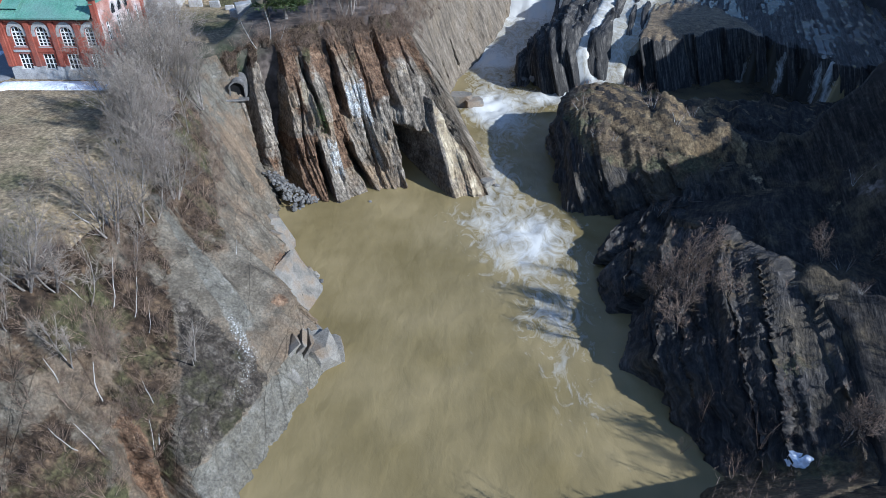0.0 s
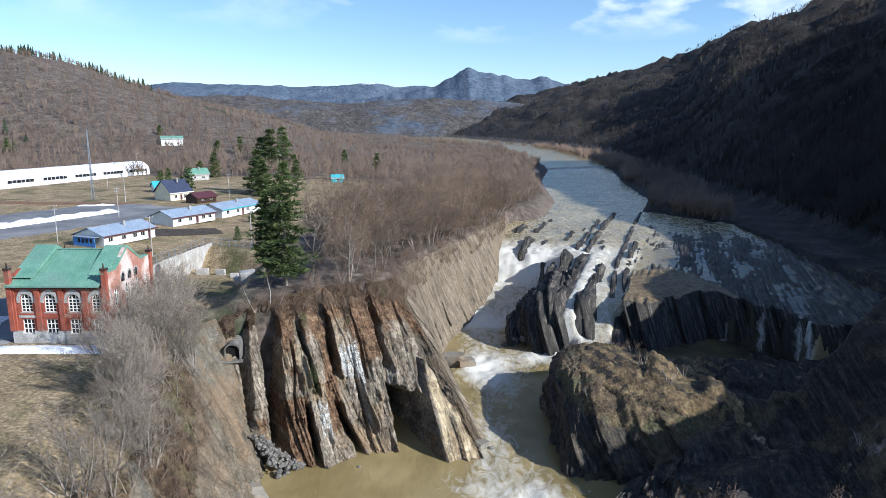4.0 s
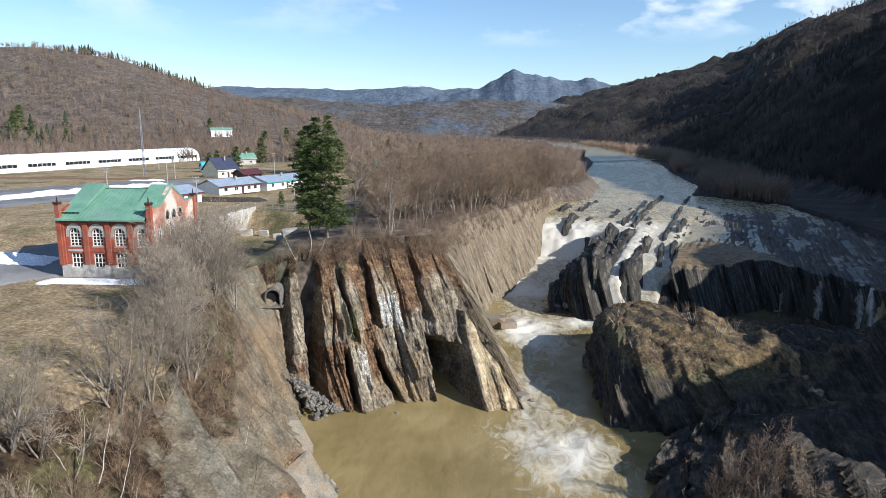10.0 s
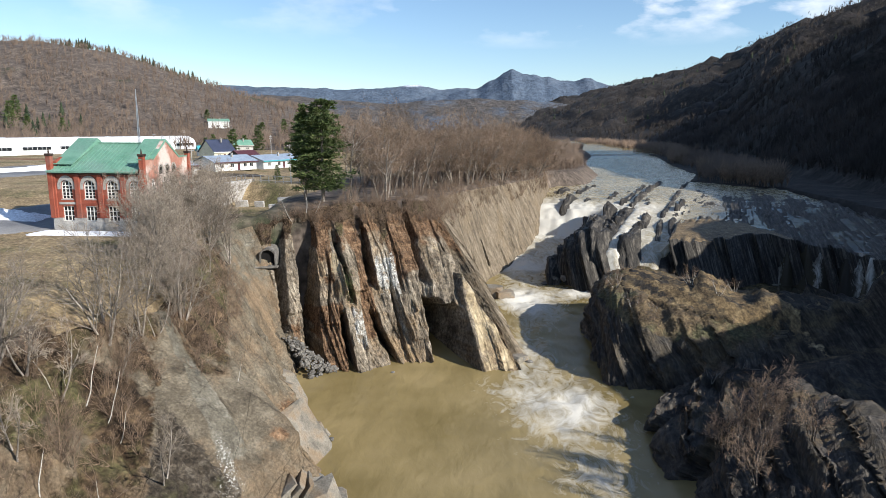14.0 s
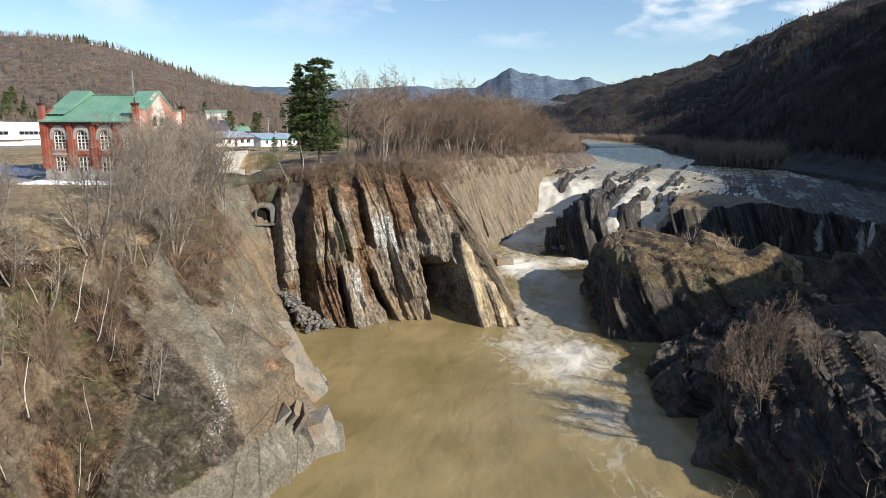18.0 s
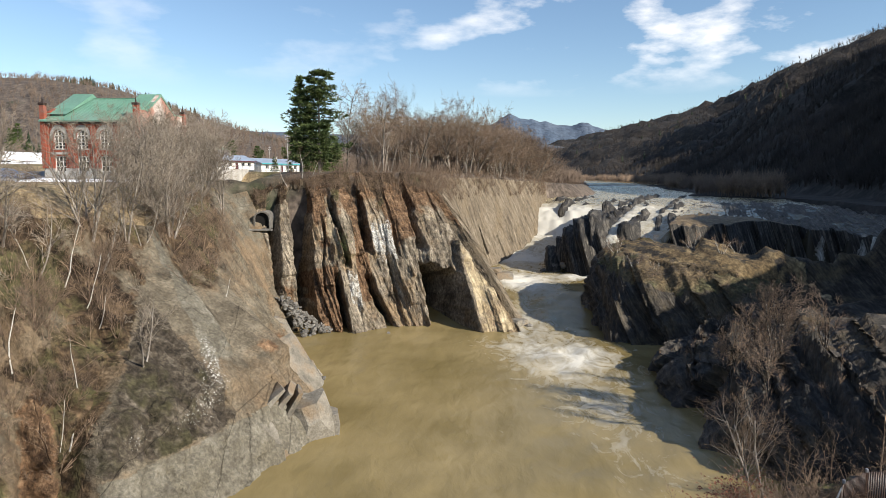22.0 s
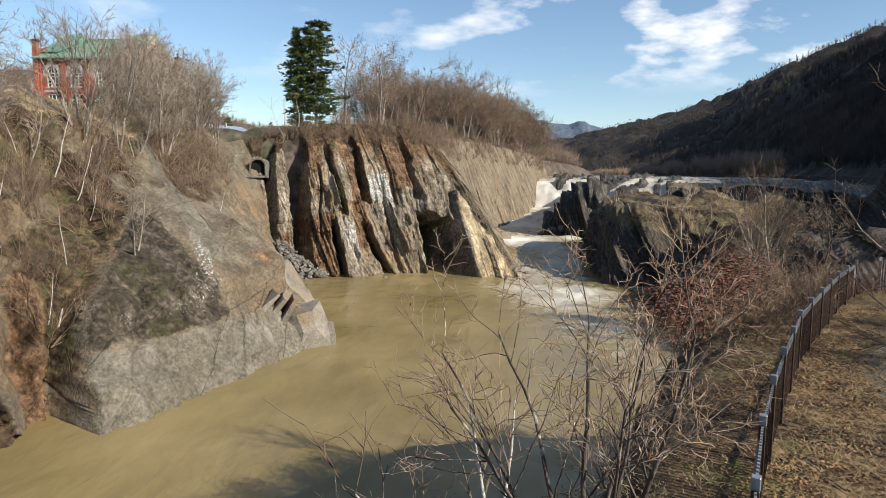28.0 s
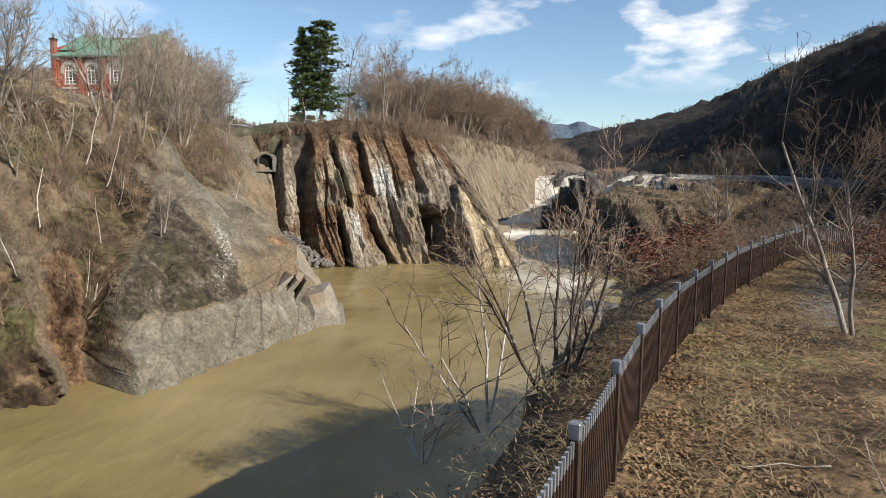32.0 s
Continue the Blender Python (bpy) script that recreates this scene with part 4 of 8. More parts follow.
# ---- the smooth rock wall beside the falls
def wall_covers(q, v, u):
    return dict(soil=0.85 * smooth01((v - 0.70 - 0.4 * fbm(u * 0.15, v, 30, 3)) / 0.12), russet=0.22 + 0.8 * fbm(u * 0.12, v * 3.5, 32, 4) + 0.35 * smooth01((v - 0.55) / 0.25), lichen=0 * v, tan=-0.2 + 0.7 * fbm(u * 0.06, v * 2.5, 39, 3), slate=0.9 + 0 * v)


cliff_face, PB = bank("cliff_face", LEFT, 12.2, 18.2, 640, 130, fin_shape, fin_relief, fin_covers, rock_grey, "cliff of upright grey beds with deep shadowed gullies and russet grass", joints=wall_joints)


left_wall, PC = bank("falls_wall", LEFT, 18.0, 27.0, 380, 76, lambda q, v: np.where(v < 0, v * 0.2, 0.7 * np.clip(v, 0, 1) + 0.3 * np.clip(v, 0, 1) ** 2), wall_relief, wall_covers, rock_grey, "sloping tan and grey rock wall with brushy top beside the waterfall", joints=wall_joints)


# ---- right bank, outcrop and island
def right_relief(q, v, u, B):
    on = smooth01((q - 6.8) / 0.6)
    out = fbm(u * 0.06, v * 1.5, 13, 4) * (0.6 + 1.4 * on) + fbm(u * 0.3, v * 4, 14, 4) * (0.5 + 0.5 * on)
    out = out + on * beds(B, v * 14 + u * 0.1, 251, ((4.2, 60.0, 2.2), (1.5, 16.0, 1.3), (0.6, 5.0, 0.5)))
    return out - 0.9 * on + gully(q, 9.55, 0.35, 3.2) + gully(q, 12.4, 0.4, 2.6) + gully(q, 10.6, 0.3, 2.4)


def right_shape(q, v):
    up = np.clip(v, 0, 1)
    hard = smooth01((q - 7.2) / 0.6)
    prof = np.interp(up, [0, 0.7, 0.9, 1.0], [0, 0.42, 0.66, 1.0])
    prof = prof + (np.interp(up, [0, 0.42, 0.6, 0.8, 1.0], [0, 0.14, 0.28, 0.55, 1.0]) - prof) * (1 - smooth01((q - 12.0) / 0.5))
    return np.where(v < 0, v * 0.3, (0.7 * up + 0.3 * up ** 2) * (1 - hard) + prof * hard)


def right_covers(q, v, u):
    on = smooth01((q - 6.9) / 0.5)
    pick = vnoise(u * 0.35, v * 0.6, 19) + 0.5
    return dict(soil=(1 - on) * 0.75 + on * ((0.36 + 0.4 * smooth01((q - 12.6) / 0.5)) * smooth01((v - 0.62) / 0.2) + 0.35 * fbm(u * 0.2, v * 3, 20, 3)), russet=on * (0.05 + 0.2 * smooth01((q - 12.6) / 0.5) + 0.5 * (pick - 0.5)) * smooth01((v - 0.25) / 0.3))


right_bank, PR = bank("right_bank_rock", RIGHT, 0, 23, 1300, 84, right_shape, right_relief, right_covers, rock_dark, "dark upright beds of rock with dry grass on top beside the pool", over=8.0,
                      lift=lambda q, v, u, B: smooth01((q - 6.9) / 0.4) * (0.4 * fbm(u * 0.3, v * 2, 22, 3) + (1.1 - 0.5 * smooth01((q - 12.4) / 0.5)) * smooth01((v - 0.15) / 0.25) * (beds(B, u * 0.25, 271, ((3.6, 50.0, 2.0), (1.3, 9.0, 1.0), (0.5, 4.0, 0.4))) - 0.3)))

# ---- the falls: beds of rock running upstream, c across them and a along them
FC = np.array((0.934, -0.358))
FA = np.array((0.358, 0.934))


def falls_axes(x, y):
    return FC[0] * x + FC[1] * y, FA[0] * x + FA[1] * y - 151.0


def lip_at(c):
    """The broken front of the shelf: each bed ends where it broke."""
    k = np.floor(c / 2.2)
    return np.interp(c, [-17, -7, 6, 10, 20, 31, 67], [6.4, 10.2, 22.5, 27, 18, 8, 4]) + 1.5 * fbm(c * 0.12, c * 0, 90, 2) + 5.0 * (hash2(k, k * 0, 92) - 0.5)


def water_height(x, y):
    c, a = falls_axes(x, y)
    low = 2.3 * smooth01((y - 103) / 30)
    p1 = np.interp(a, [-2, 8, 20, 36, 46, 57, 70, 112], [2.3, 3.0, 3.8, 5.2, 6.6, 13.2, 15.0, 15.9])
    p2 = np.interp(a, [2, 6, 40, 70, 112], [2.3, 9.0, 13.3, 15.2, 15.9])
    p3 = np.interp(a, [-1, 3, 12, 40, 112], [2.3, 10.0, 12.6, 14.8, 15.9])
    p4 = np.interp(a, [-8, 0, 10, 25, 50, 112], [2.3, 5.0, 9.0, 12.6, 14.6, 15.9])
    p5 = np.interp(y, [140, 165, 215, 260], [12.7, 13.2, 14.8, 15.9]) - 0.45 * smooth01((c + 6) / 6) * (1 - smooth01((y - 215) / 40))
    p5 = np.where(a < lip_at(c) + 5.0 * (1 - smooth01((c - 10) / 5)), 2.3, p5)
    stack = np.stack([p1, p2, p3, p4, p5])
    k = np.interp(c, [-40, -35, -27, -25.5, -23, -20.5, -14, -11], [0, 1, 1, 2, 2, 3, 3, 4])
    i = np.clip(np.floor(k).astype(int), 0, 3)
    w = k - i
    up = np.take_along_axis(stack, i[None], 0)[0] * (1 - w) + np.take_along_axis(stack, i[None] + 1, 0)[0] * w
    z = np.where((y > 125) & (a > -40) & (up > 2.32), np.maximum(low, up), low)
    return z + 1.3 * smooth01((y - 586 - (x - 105) * 0.7) / 3)


cg = np.arange(-62, 66, 0.42)
lg = np.concatenate([np.arange(-34, 70, 0.75), np.arange(70, 175, 2.0)])
CG, LG = np.meshgrid(cg, lg, indexing="ij")
BX, BY = FC[0] * CG + FA[0] * (LG + 151), FC[1] * CG + FA[1] * (LG + 151)
BWZ = water_height(BX, BY)
wob = CG + 0.5 * fbm(LG * 0.05, CG * 0.1, 81, 3)
bed = BWZ - 0.8
block1 = np.interp(wob, [-46, -44, -41, -37, -33, -29, -26.3, -26.0], [1.0, 6.0, 9.5, 13.0, 16.0, 17.6, 17.8, 0.0])
front1 = np.interp(wob, [-46, -42, -36, -29, -26], [2, -2, -4, -5, -5])
bed_k = np.floor((wob + 0.12 * LG) / 1.3)
end1 = LG - front1 - 7.0 * hash2(bed_k, bed_k * 0, 158) + 1.5
b1 = np.where(end1 > 0, block1 + np.clip(LG, 0, 60) * 0.012 - 0.045 * np.clip(11 - end1, 0, 11) ** 2, -2)
b1 = np.where(LG > 24 + 10 * np.clip((wob + 36) / 8, 0, 1) + 3 * fbm(wob * 0.8, LG * 0.1, 83, 3), -2, b1)
b1 = b1 - 1.3 * (((wob + 0.12 * LG) / 1.3) % 1.0) - 0.4 * ((wob / 0.45) % 1.0) + 0.5 * fbm(LG * 0.3, wob, 84, 3) - 2.6 * hash2(bed_k, bed_k * 0, 160) - 0.8 * blocks(wob, LG, 0.9, 3.0, 162)
block2 = np.interp(wob, [-24.4, -24.1, -22, -20.6, -19.8, -19.5], [0, 13.6, 14.6, 14.0, 11.5, 0])
b2 = np.where((LG > 4 + 0.8 * (wob + 24)) & (LG < 34), block2 - np.clip(10 - LG, 0, 10) ** 2 * 0.055, -2) - 0.5 * ((wob / 0.9) % 1.0) - 1.2 * blocks(wob, LG, 1.0, 5.0, 164)
bed = np.maximum(bed, np.maximum(b1, b2))
for c0, w0, a0, a1, h0 in ((-30.9, 1.1, 62, 124, 1.1), (-27.3, 1.3, 60, 150, 1.2), (-16.3, 1.2, 18, 160, 1.0), (-27.3, 2.4, 8, 55, 2.2), (-31.6, 1.8, 12, 53, 1.7), (-20.5, 1.5, 27, 41, 1.7), (-21.2, 1.4, -3, 6, 1.6), (-50.5, 1.3, 88, 119, 1.0), (-37.0, 1.0, 75, 93, 0.9),
                           (-48.5, 1.7, 54, 76, 1.8), (-37.5, 1.8, 27, 49, 1.7), (-34.8, 1.2, 20, 40, 1.5), (-41.5, 1.4, 38, 52, 1.3), (-57.0, 1.6, 86, 100, 1.4), (-22.5, 0.8, 62, 70, 0.9), (-13.2, 1.2, 14, 80, 1.1), (-10.5, 0.7, 20, 95, 0.8), (-24.0, 0.8, 72, 84, 0.6), (-33.8, 0.7, 96, 104, 0.6), (-43.5, 0.8, 66, 74, 0.9)):
    hh = h0 * np.clip(1 - np.abs((wob - c0) / (w0 * 0.8)) ** 3, 0, 1) * smooth01((LG - a0) / 3) * (1 - smooth01((LG - a1) / 4)) * (0.8 + 1.1 * fbm(LG * 0.13, CG * 0 + c0, 85, 4))
    bed = np.maximum(bed, np.where(hh > 0.05, BWZ - 0.3 + hh * (1.0 + 0.6 * blocks(wob, LG, 0.6, 5.0, 166)), bed))
# the shelf under its thin film of water
lipd = LG - lip_at(wob)
shelf = smooth01((wob + 12.5) / 2) * (lipd > -1)
rid = 0.5 * blocks(wob, LG, 0.8, 4.0, 168) - 0.25 + 0.42 * (((wob / 1.9) % 1.0) - 0.5) + 1.15 * fbm(wob * 0.35, LG * 0.05, 86, 4) + 0.3 * fbm(wob * 1.5, LG * 0.4, 87, 3)
grassy = 1.5 * bump_at(BY, 166, 14) * (1 - smooth01((BX - 72) / 6)) * smooth01((BX - 41) / 4)
shelf_z = np.interp(BY, [140, 165, 215, 260], [12.7, 13.2, 14.8, 15.9])
rid = rid * (1 - 0.75 * grassy)
bed = np.where(shelf > 0.3, shelf_z + 0.05 + rid * (1 - 0.5 * smooth01((BY - 200) / 50)) + 0.9 * grassy - 0.25, bed)
bed = np.where(lipd < -1.0, np.minimum(bed, np.where(wob > -13, 12.6 + (lipd + 1) * 1.9 - 2.5 * hash2(np.floor(wob / 1.1), np.floor(LG / 3.0), 97) + 0.5 * fbm(BX * 0.5, BY * 0.6, 89, 3), bed)), bed)
# the beds lean: whatever stands higher lies further back across them
lean = 0.34 * np.clip(13.0 - bed, -4, 14)
falls_bed = link_mesh("falls_rock", np.stack([BX + FC[0] * lean, BY + FC[1] * lean, bed], -1).reshape(-1, 3), grid_faces(len(cg), len(lg)), rock_rib)
add_value(falls_bed, "soil", 0.9 * smooth01(grassy * 2.2) * (shelf > 0.3) * (lipd > 0.2))
tagged(falls_bed, "wet dark rock ribs standing up through the waterfall", "rock", kind="structure")


# ---------------------------------------------------------------- ground: one sheet to the horizon
UP_LEFT = [(44, 290), (58, 340), (70, 460), (98, 590), (112, 900), (97, 1134), (-20, 1500), (-170, 2000), (-300, 5000)]
UP_RIGHT = [(114, 134), (118, 185), (121, 262), (98, 300), (116, 348), (132, 450), (160, 590), (178, 900), (165, 1134), (60, 1500), (-80, 2000), (-200, 5000)]
L_EDGE = np.array([(p[1][0], p[1][1]) for p in LEFT] + UP_LEFT, float)
R_EDGE = np.array([(p[1][0], p[1][1]) for p in RIGHT[:21]] + [(36, 131.5), (60, 132.5)] + UP_RIGHT, float)
TOE = np.array([(260, -200), (140, -60), (112, -10), (66, 30), (58, 60), (60, 100), (97, 130), (116, 147), (134, 185), (146, 262), (166, 350), (190, 600), (230, 900), (215, 1200), (140, 1600), (40, 2000), (-80, 2600), (-200, 5000)], float)


def plateau_left(x, y):
    z = 25.2 + 1.3 * smooth01((-x - 62) / 25) + 0 * y
    z = z - 1.75 * (1 - smooth01((y - 104) / 24)) - 5.0 * smooth01((y - 150) / 200) * smooth01((x + 70) / 90)
    z = z + 0.35 * fbm(x * 0.03, y * 0.03, 21, 3) * smooth01((x + 55) / 20)
    # the sunk yard behind the powerhouse
    z = z - 5.0 * smooth01((x - np.interp(y, [112, 140, 164], [-58, -61.0, -57.6])) / 0.9) * (1 - smooth01((y - np.interp(x, [-58, -42], [164, 156]) + 7) / 7)) * smooth01((y - 112) / 5) * (1 - smooth01((x + 40) / 3))
    ang = x / np.maximum(y, 50)
    hill = np.interp(ang, [-1.3, -0.95, -0.677, -0.59, -0.503, -0.416, -0.33, -0.243, -0.17, -0.1], [160, 140, 118, 109, 92, 70, 52, 32, 10, 0])
    z = z + hill * smooth01((y - 380) / 520) * (1 + 0.22 * fbm(x * 0.006, y * 0.006, 31, 5)) * (1 - smooth01((y - 1500) / 1500))
    return z + 7 * fbm(x * 0.01, y * 0.01, 33, 5) * smooth01((y - 600) / 300)


def mountain(x, y):
    d = x - np.interp(y, TOE[:, 1], TOE[:, 0])
    d = d + (10 + 26 * smooth01(d / 120)) * fbm(x * 0.012, y * 0.012, 41, 4)
    cap = np.interp(y, [20, 100, 180, 350], [55, 53, 170, 345]) * (1 + 0.23 * fbm(x * 0.003, y * 0.003, 43, 4))
    high = 18 + y * np.interp(x / np.maximum(y, 50), [0, 0.06, 0.123, 0.202, 0.3, 0.396, 0.491, 0.6, 0.9], [0.02, 0.042, 0.056, 0.072, 0.099, 0.138, 0.177, 0.22, 0.34])
    cap = np.where(y > 500, np.minimum(cap, np.clip(high, 5, None)), cap)
    spur = cap * (0.5 * np.abs(fbm(x * 0.004 + y * 0.002, y * 0.0045 - x * 0.002, 47, 3)) + 0.22 * np.abs(fbm(x * 0.011 + y * 0.004, y * 0.009 - x * 0.004, 48, 4))) * smooth01((y - 300) / 300)
    sd = (0.95 - 0.47 * smooth01((y - 400) / 250) * (1 - smooth01((x / np.maximum(y, 50) - 0.36) / 0.12))) * np.clip(d, 0, None)
    sharp = sd / (1 + (sd / cap) ** 4) ** 0.25
    far = smooth01((y - 230) / 90)
    return -spur * smooth01(d / 150) + far * sharp + (1 - far) * np.where(d > 0, cap * (1 - np.exp(-np.clip(d, 0, None) * (1.18 + 0.1 * (y < 95) + 0.22 * bump_at(y, 175, 35) + 0.75 * bump_at(y, 122, 20)) / cap)), 0) + np.clip(d, 0, 50) * 0.08 * fbm(x * 0.05, y * 0.05, 44, 4)


def land_right(x, y):
    base = 11.4 - 3.4 * smooth01((y - 58) / 14) * (1 - smooth01((y - 88) / 8)) + 1.5 * smooth01((y - 94) / 6) + 3.6 * smooth01((y - 136) / 40)
    # worn edges of the beds on the outcrop
    bb = bed_number(np.stack([x, y, base], -1))
    base = base + smooth01((y - 48) / 6) * (1 - smooth01((y - 150) / 10)) * (0.9 * beds(bb, 0.36 * x + 0.91 * y, 261, ((4.2, 12.0, 2.2), (1.5, 6.0, 0.8))))
    base = base + 0.5 * fbm(x * 0.1, y * 0.1, 51, 4) * smooth01((y - 40) / 10)
    # the island falls off behind its crest into the shaded hollow before the shelf
    crest = np.interp(x, [26, 31, 41, 46, 52], [129, 125, 118, 106, 98])
    base = base - 6.5 * smooth01((y - crest) / 6) * smooth01((x - 28) / 4) * (1 - smooth01((y - 134) / 3))
    return base + mountain(x, y)


def edge_x(y, edge):
    return np.interp(y, edge[:, 1], edge[:, 0])


def ground_height(x, y):
    xl, xr = edge_x(y, L_EDGE), edge_x(y, R_EDGE)
    slope = (edge_x(y + 1.5, L_EDGE) - edge_x(y - 1.5, L_EDGE)) / 3.0
    dl = (xl - x) / np.sqrt(1 + slope ** 2)
    dr = x - xr
    bed_z = np.where(y < 140, -6.0, np.where(y < 255, 1.0, 13.0))
    steep = 9.0 - 8.2 * smooth01((y - 260) / 14)
    rimz = np.interp(y, L_EDGE[:len(LEFT), 1], [p[1][2] for p in LEFT])
    pl = plateau_left(x, y)
    pl = np.where(y < 262, np.minimum(pl, rimz + 0.1 + np.clip(dl, 0, None) * 0.5), pl)
    hl = np.maximum(bed_z, pl + np.minimum(dl - 0.2, 0) * steep)
    lr = land_right(x, y)
    rim_r = np.interp(y, R_EDGE[:21, 1], [p[1][2] for p in RIGHT[:21]])
    lr = np.where((y > 30) & (y < 131), np.minimum(lr, rim_r + 0.05 + np.clip(dr - 2.5, 0, None) * 0.22 + mountain(x, y)), lr)
    hr = np.maximum(bed_z, lr + np.minimum(dr + 0.2, 0) * steep)
    return np.where(dl > dr, hl, hr)


def axis_points(near0, near1, step, lo, hi, grow=1.07):
    pts = list(np.arange(near0, near1 + 1e-6, step))
    a, d = near1, step
    while a < hi:
        d *= grow
        a += d
        pts.append(a)
    a, d = near0, step
    while a > lo:
        d *= grow
        a -= d
        pts.insert(0, a)
    return np.array(pts)


gx = axis_points(-62, 92, 0.85, -2600, 2400, 1.035)
gy = axis_points(-14, 150, 0.85, -400, 4700, 1.025)
GX, GY = np.meshgrid(gx, gy, indexing="ij")
GZ = ground_height(GX, GY)
ground = link_mesh("ground", np.stack([GX, GY, GZ], -1).reshape(-1, 3), grid_faces(len(gx), len(gy)), grass_dry, smooth=True)
wob_g = 14 * fbm(GX * 0.06, GY * 0.06, 53, 4)
is_left = GX < (edge_x(GY, L_EDGE) + edge_x(GY, R_EDGE)) / 2
wood = np.where(is_left, smooth01((GX + 36 + wob_g) / 8) * smooth01((GY - 112 + wob_g) / 6) + smooth01((GY - 330 + 2 * wob_g) / 80) + 0.7 * smooth01((GX - edge_x(GY, L_EDGE) + 9 + wob_g) / 8), np.clip(mountain(GX, GY) / 6, 0, 1) + smooth01((GY - 250) / 30))
# dark outcrop rock, its colour darkened further for the mountain's shade
add_value(ground, "ledge", np.where(is_left, 0, (0.78 + (0.35 * (((0.91 * GX + 0.36 * GY + 1.2 * fbm(GX * 0.06, GY * 0.06, 59, 3)) / 3.4) % 1.0 > 0.55) - 0.1) * (GY > 88) - 0.42 * (1 - smooth01((GX - 46 - 0.25 * (GY - 95)) / 6)) * smooth01((GY - 94) / 3) + 0.3 * fbm(GX * 0.1, GY * 0.1, 55, 3)) * smooth01((GY - 31) / 4) * (GY < 180) * np.clip(1 - mountain(GX, GY) / 40, 0, 1)))
add_value(ground, "wood", np.clip(wood, 0, 1))

# mountain floor and upper right bank darkened: shade put into the ground colour
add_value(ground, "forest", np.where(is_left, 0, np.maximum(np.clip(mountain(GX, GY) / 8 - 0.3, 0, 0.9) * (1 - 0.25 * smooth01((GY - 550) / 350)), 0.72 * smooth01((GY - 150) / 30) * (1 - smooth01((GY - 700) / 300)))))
add_value(ground, "heath", np.where(is_left, 0, 0.85 * smooth01((GY - 93) / 4) * (GY < 180) * (1 - smooth01((GX - 50 - 0.2 * (GY - 95)) / 10))))
lit = np.where(is_left, 0, (1 - smooth01((GY - 33) / 4)))
add_value(ground, "litter", lit)
fence_x = np.interp(GY, [-30, 0.2, 6.2, 15.6, 22.2, 26], [-10, 1.4, 4.0, 9.0, 13.5, 16.4])
add_value(ground, "track", (0.95 + 0.3 * fbm(GX * 0.4, GY * 0.4, 57, 3)) * bump_at(GX - fence_x, 2.6, 1.3) * lit * smooth01((GY - 6) / 10))
tagged(ground, "brown dry grass and leaf litter over the valley floor and wooded hills", "ground", kind="structure")


# ---------------------------------------------------------------- distant hills
def far_ridge(name, dist, prof, depth, seed, rough_h, snow=None, brown=0.0):
    """A ridge across the view at dist metres: prof gives (x, height) along it."""
    px, pz = np.array([p[0] for p in prof], float), np.array([p[1] for p in prof], float)
    xs = np.linspace(px[0], px[-1], 220)
    ts = np.linspace(-1, 1, 26)
    X, T = np.meshgrid(xs, ts, indexing="ij")
    top = np.interp(X, px, pz) + rough_h * fbm(X * 0.012, T * 0 + seed, seed, 5)
    Z = -20 + (top + 20) * (1 - np.abs(T) ** 1.3) * (1 + 0.25 * fbm(X * 0.004, T * 2.2, seed + 3, 5) * np.abs(T))
    Y = dist + T * depth
    ob = link_mesh(name, np.stack([X, Y, Z], -1).reshape(-1, 3), grid_faces(len(xs), len(ts)), hazy_backdrop, smooth=True)
    add_value(ob, "brown", np.full_like(X, brown))
    add_value(ob, "snowy", np.zeros_like(X) if snow is None else 0.8 * bump_at(X, snow[0], snow[1]) * smooth01((Z - snow[2]) / 30))
    return tagged(ob, "blue-grey wooded hills at the head of the valley", "hills", kind="structure")


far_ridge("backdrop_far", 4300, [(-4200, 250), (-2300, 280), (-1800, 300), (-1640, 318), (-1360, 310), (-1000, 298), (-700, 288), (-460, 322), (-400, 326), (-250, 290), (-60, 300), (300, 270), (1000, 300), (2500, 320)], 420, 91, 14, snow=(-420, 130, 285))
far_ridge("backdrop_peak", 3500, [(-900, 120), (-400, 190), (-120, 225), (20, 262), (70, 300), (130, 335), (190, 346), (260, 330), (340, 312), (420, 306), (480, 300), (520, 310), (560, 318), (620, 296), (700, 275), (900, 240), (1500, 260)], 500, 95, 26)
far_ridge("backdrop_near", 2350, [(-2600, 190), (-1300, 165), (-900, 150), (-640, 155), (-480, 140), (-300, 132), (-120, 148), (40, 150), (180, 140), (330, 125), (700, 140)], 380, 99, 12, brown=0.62)


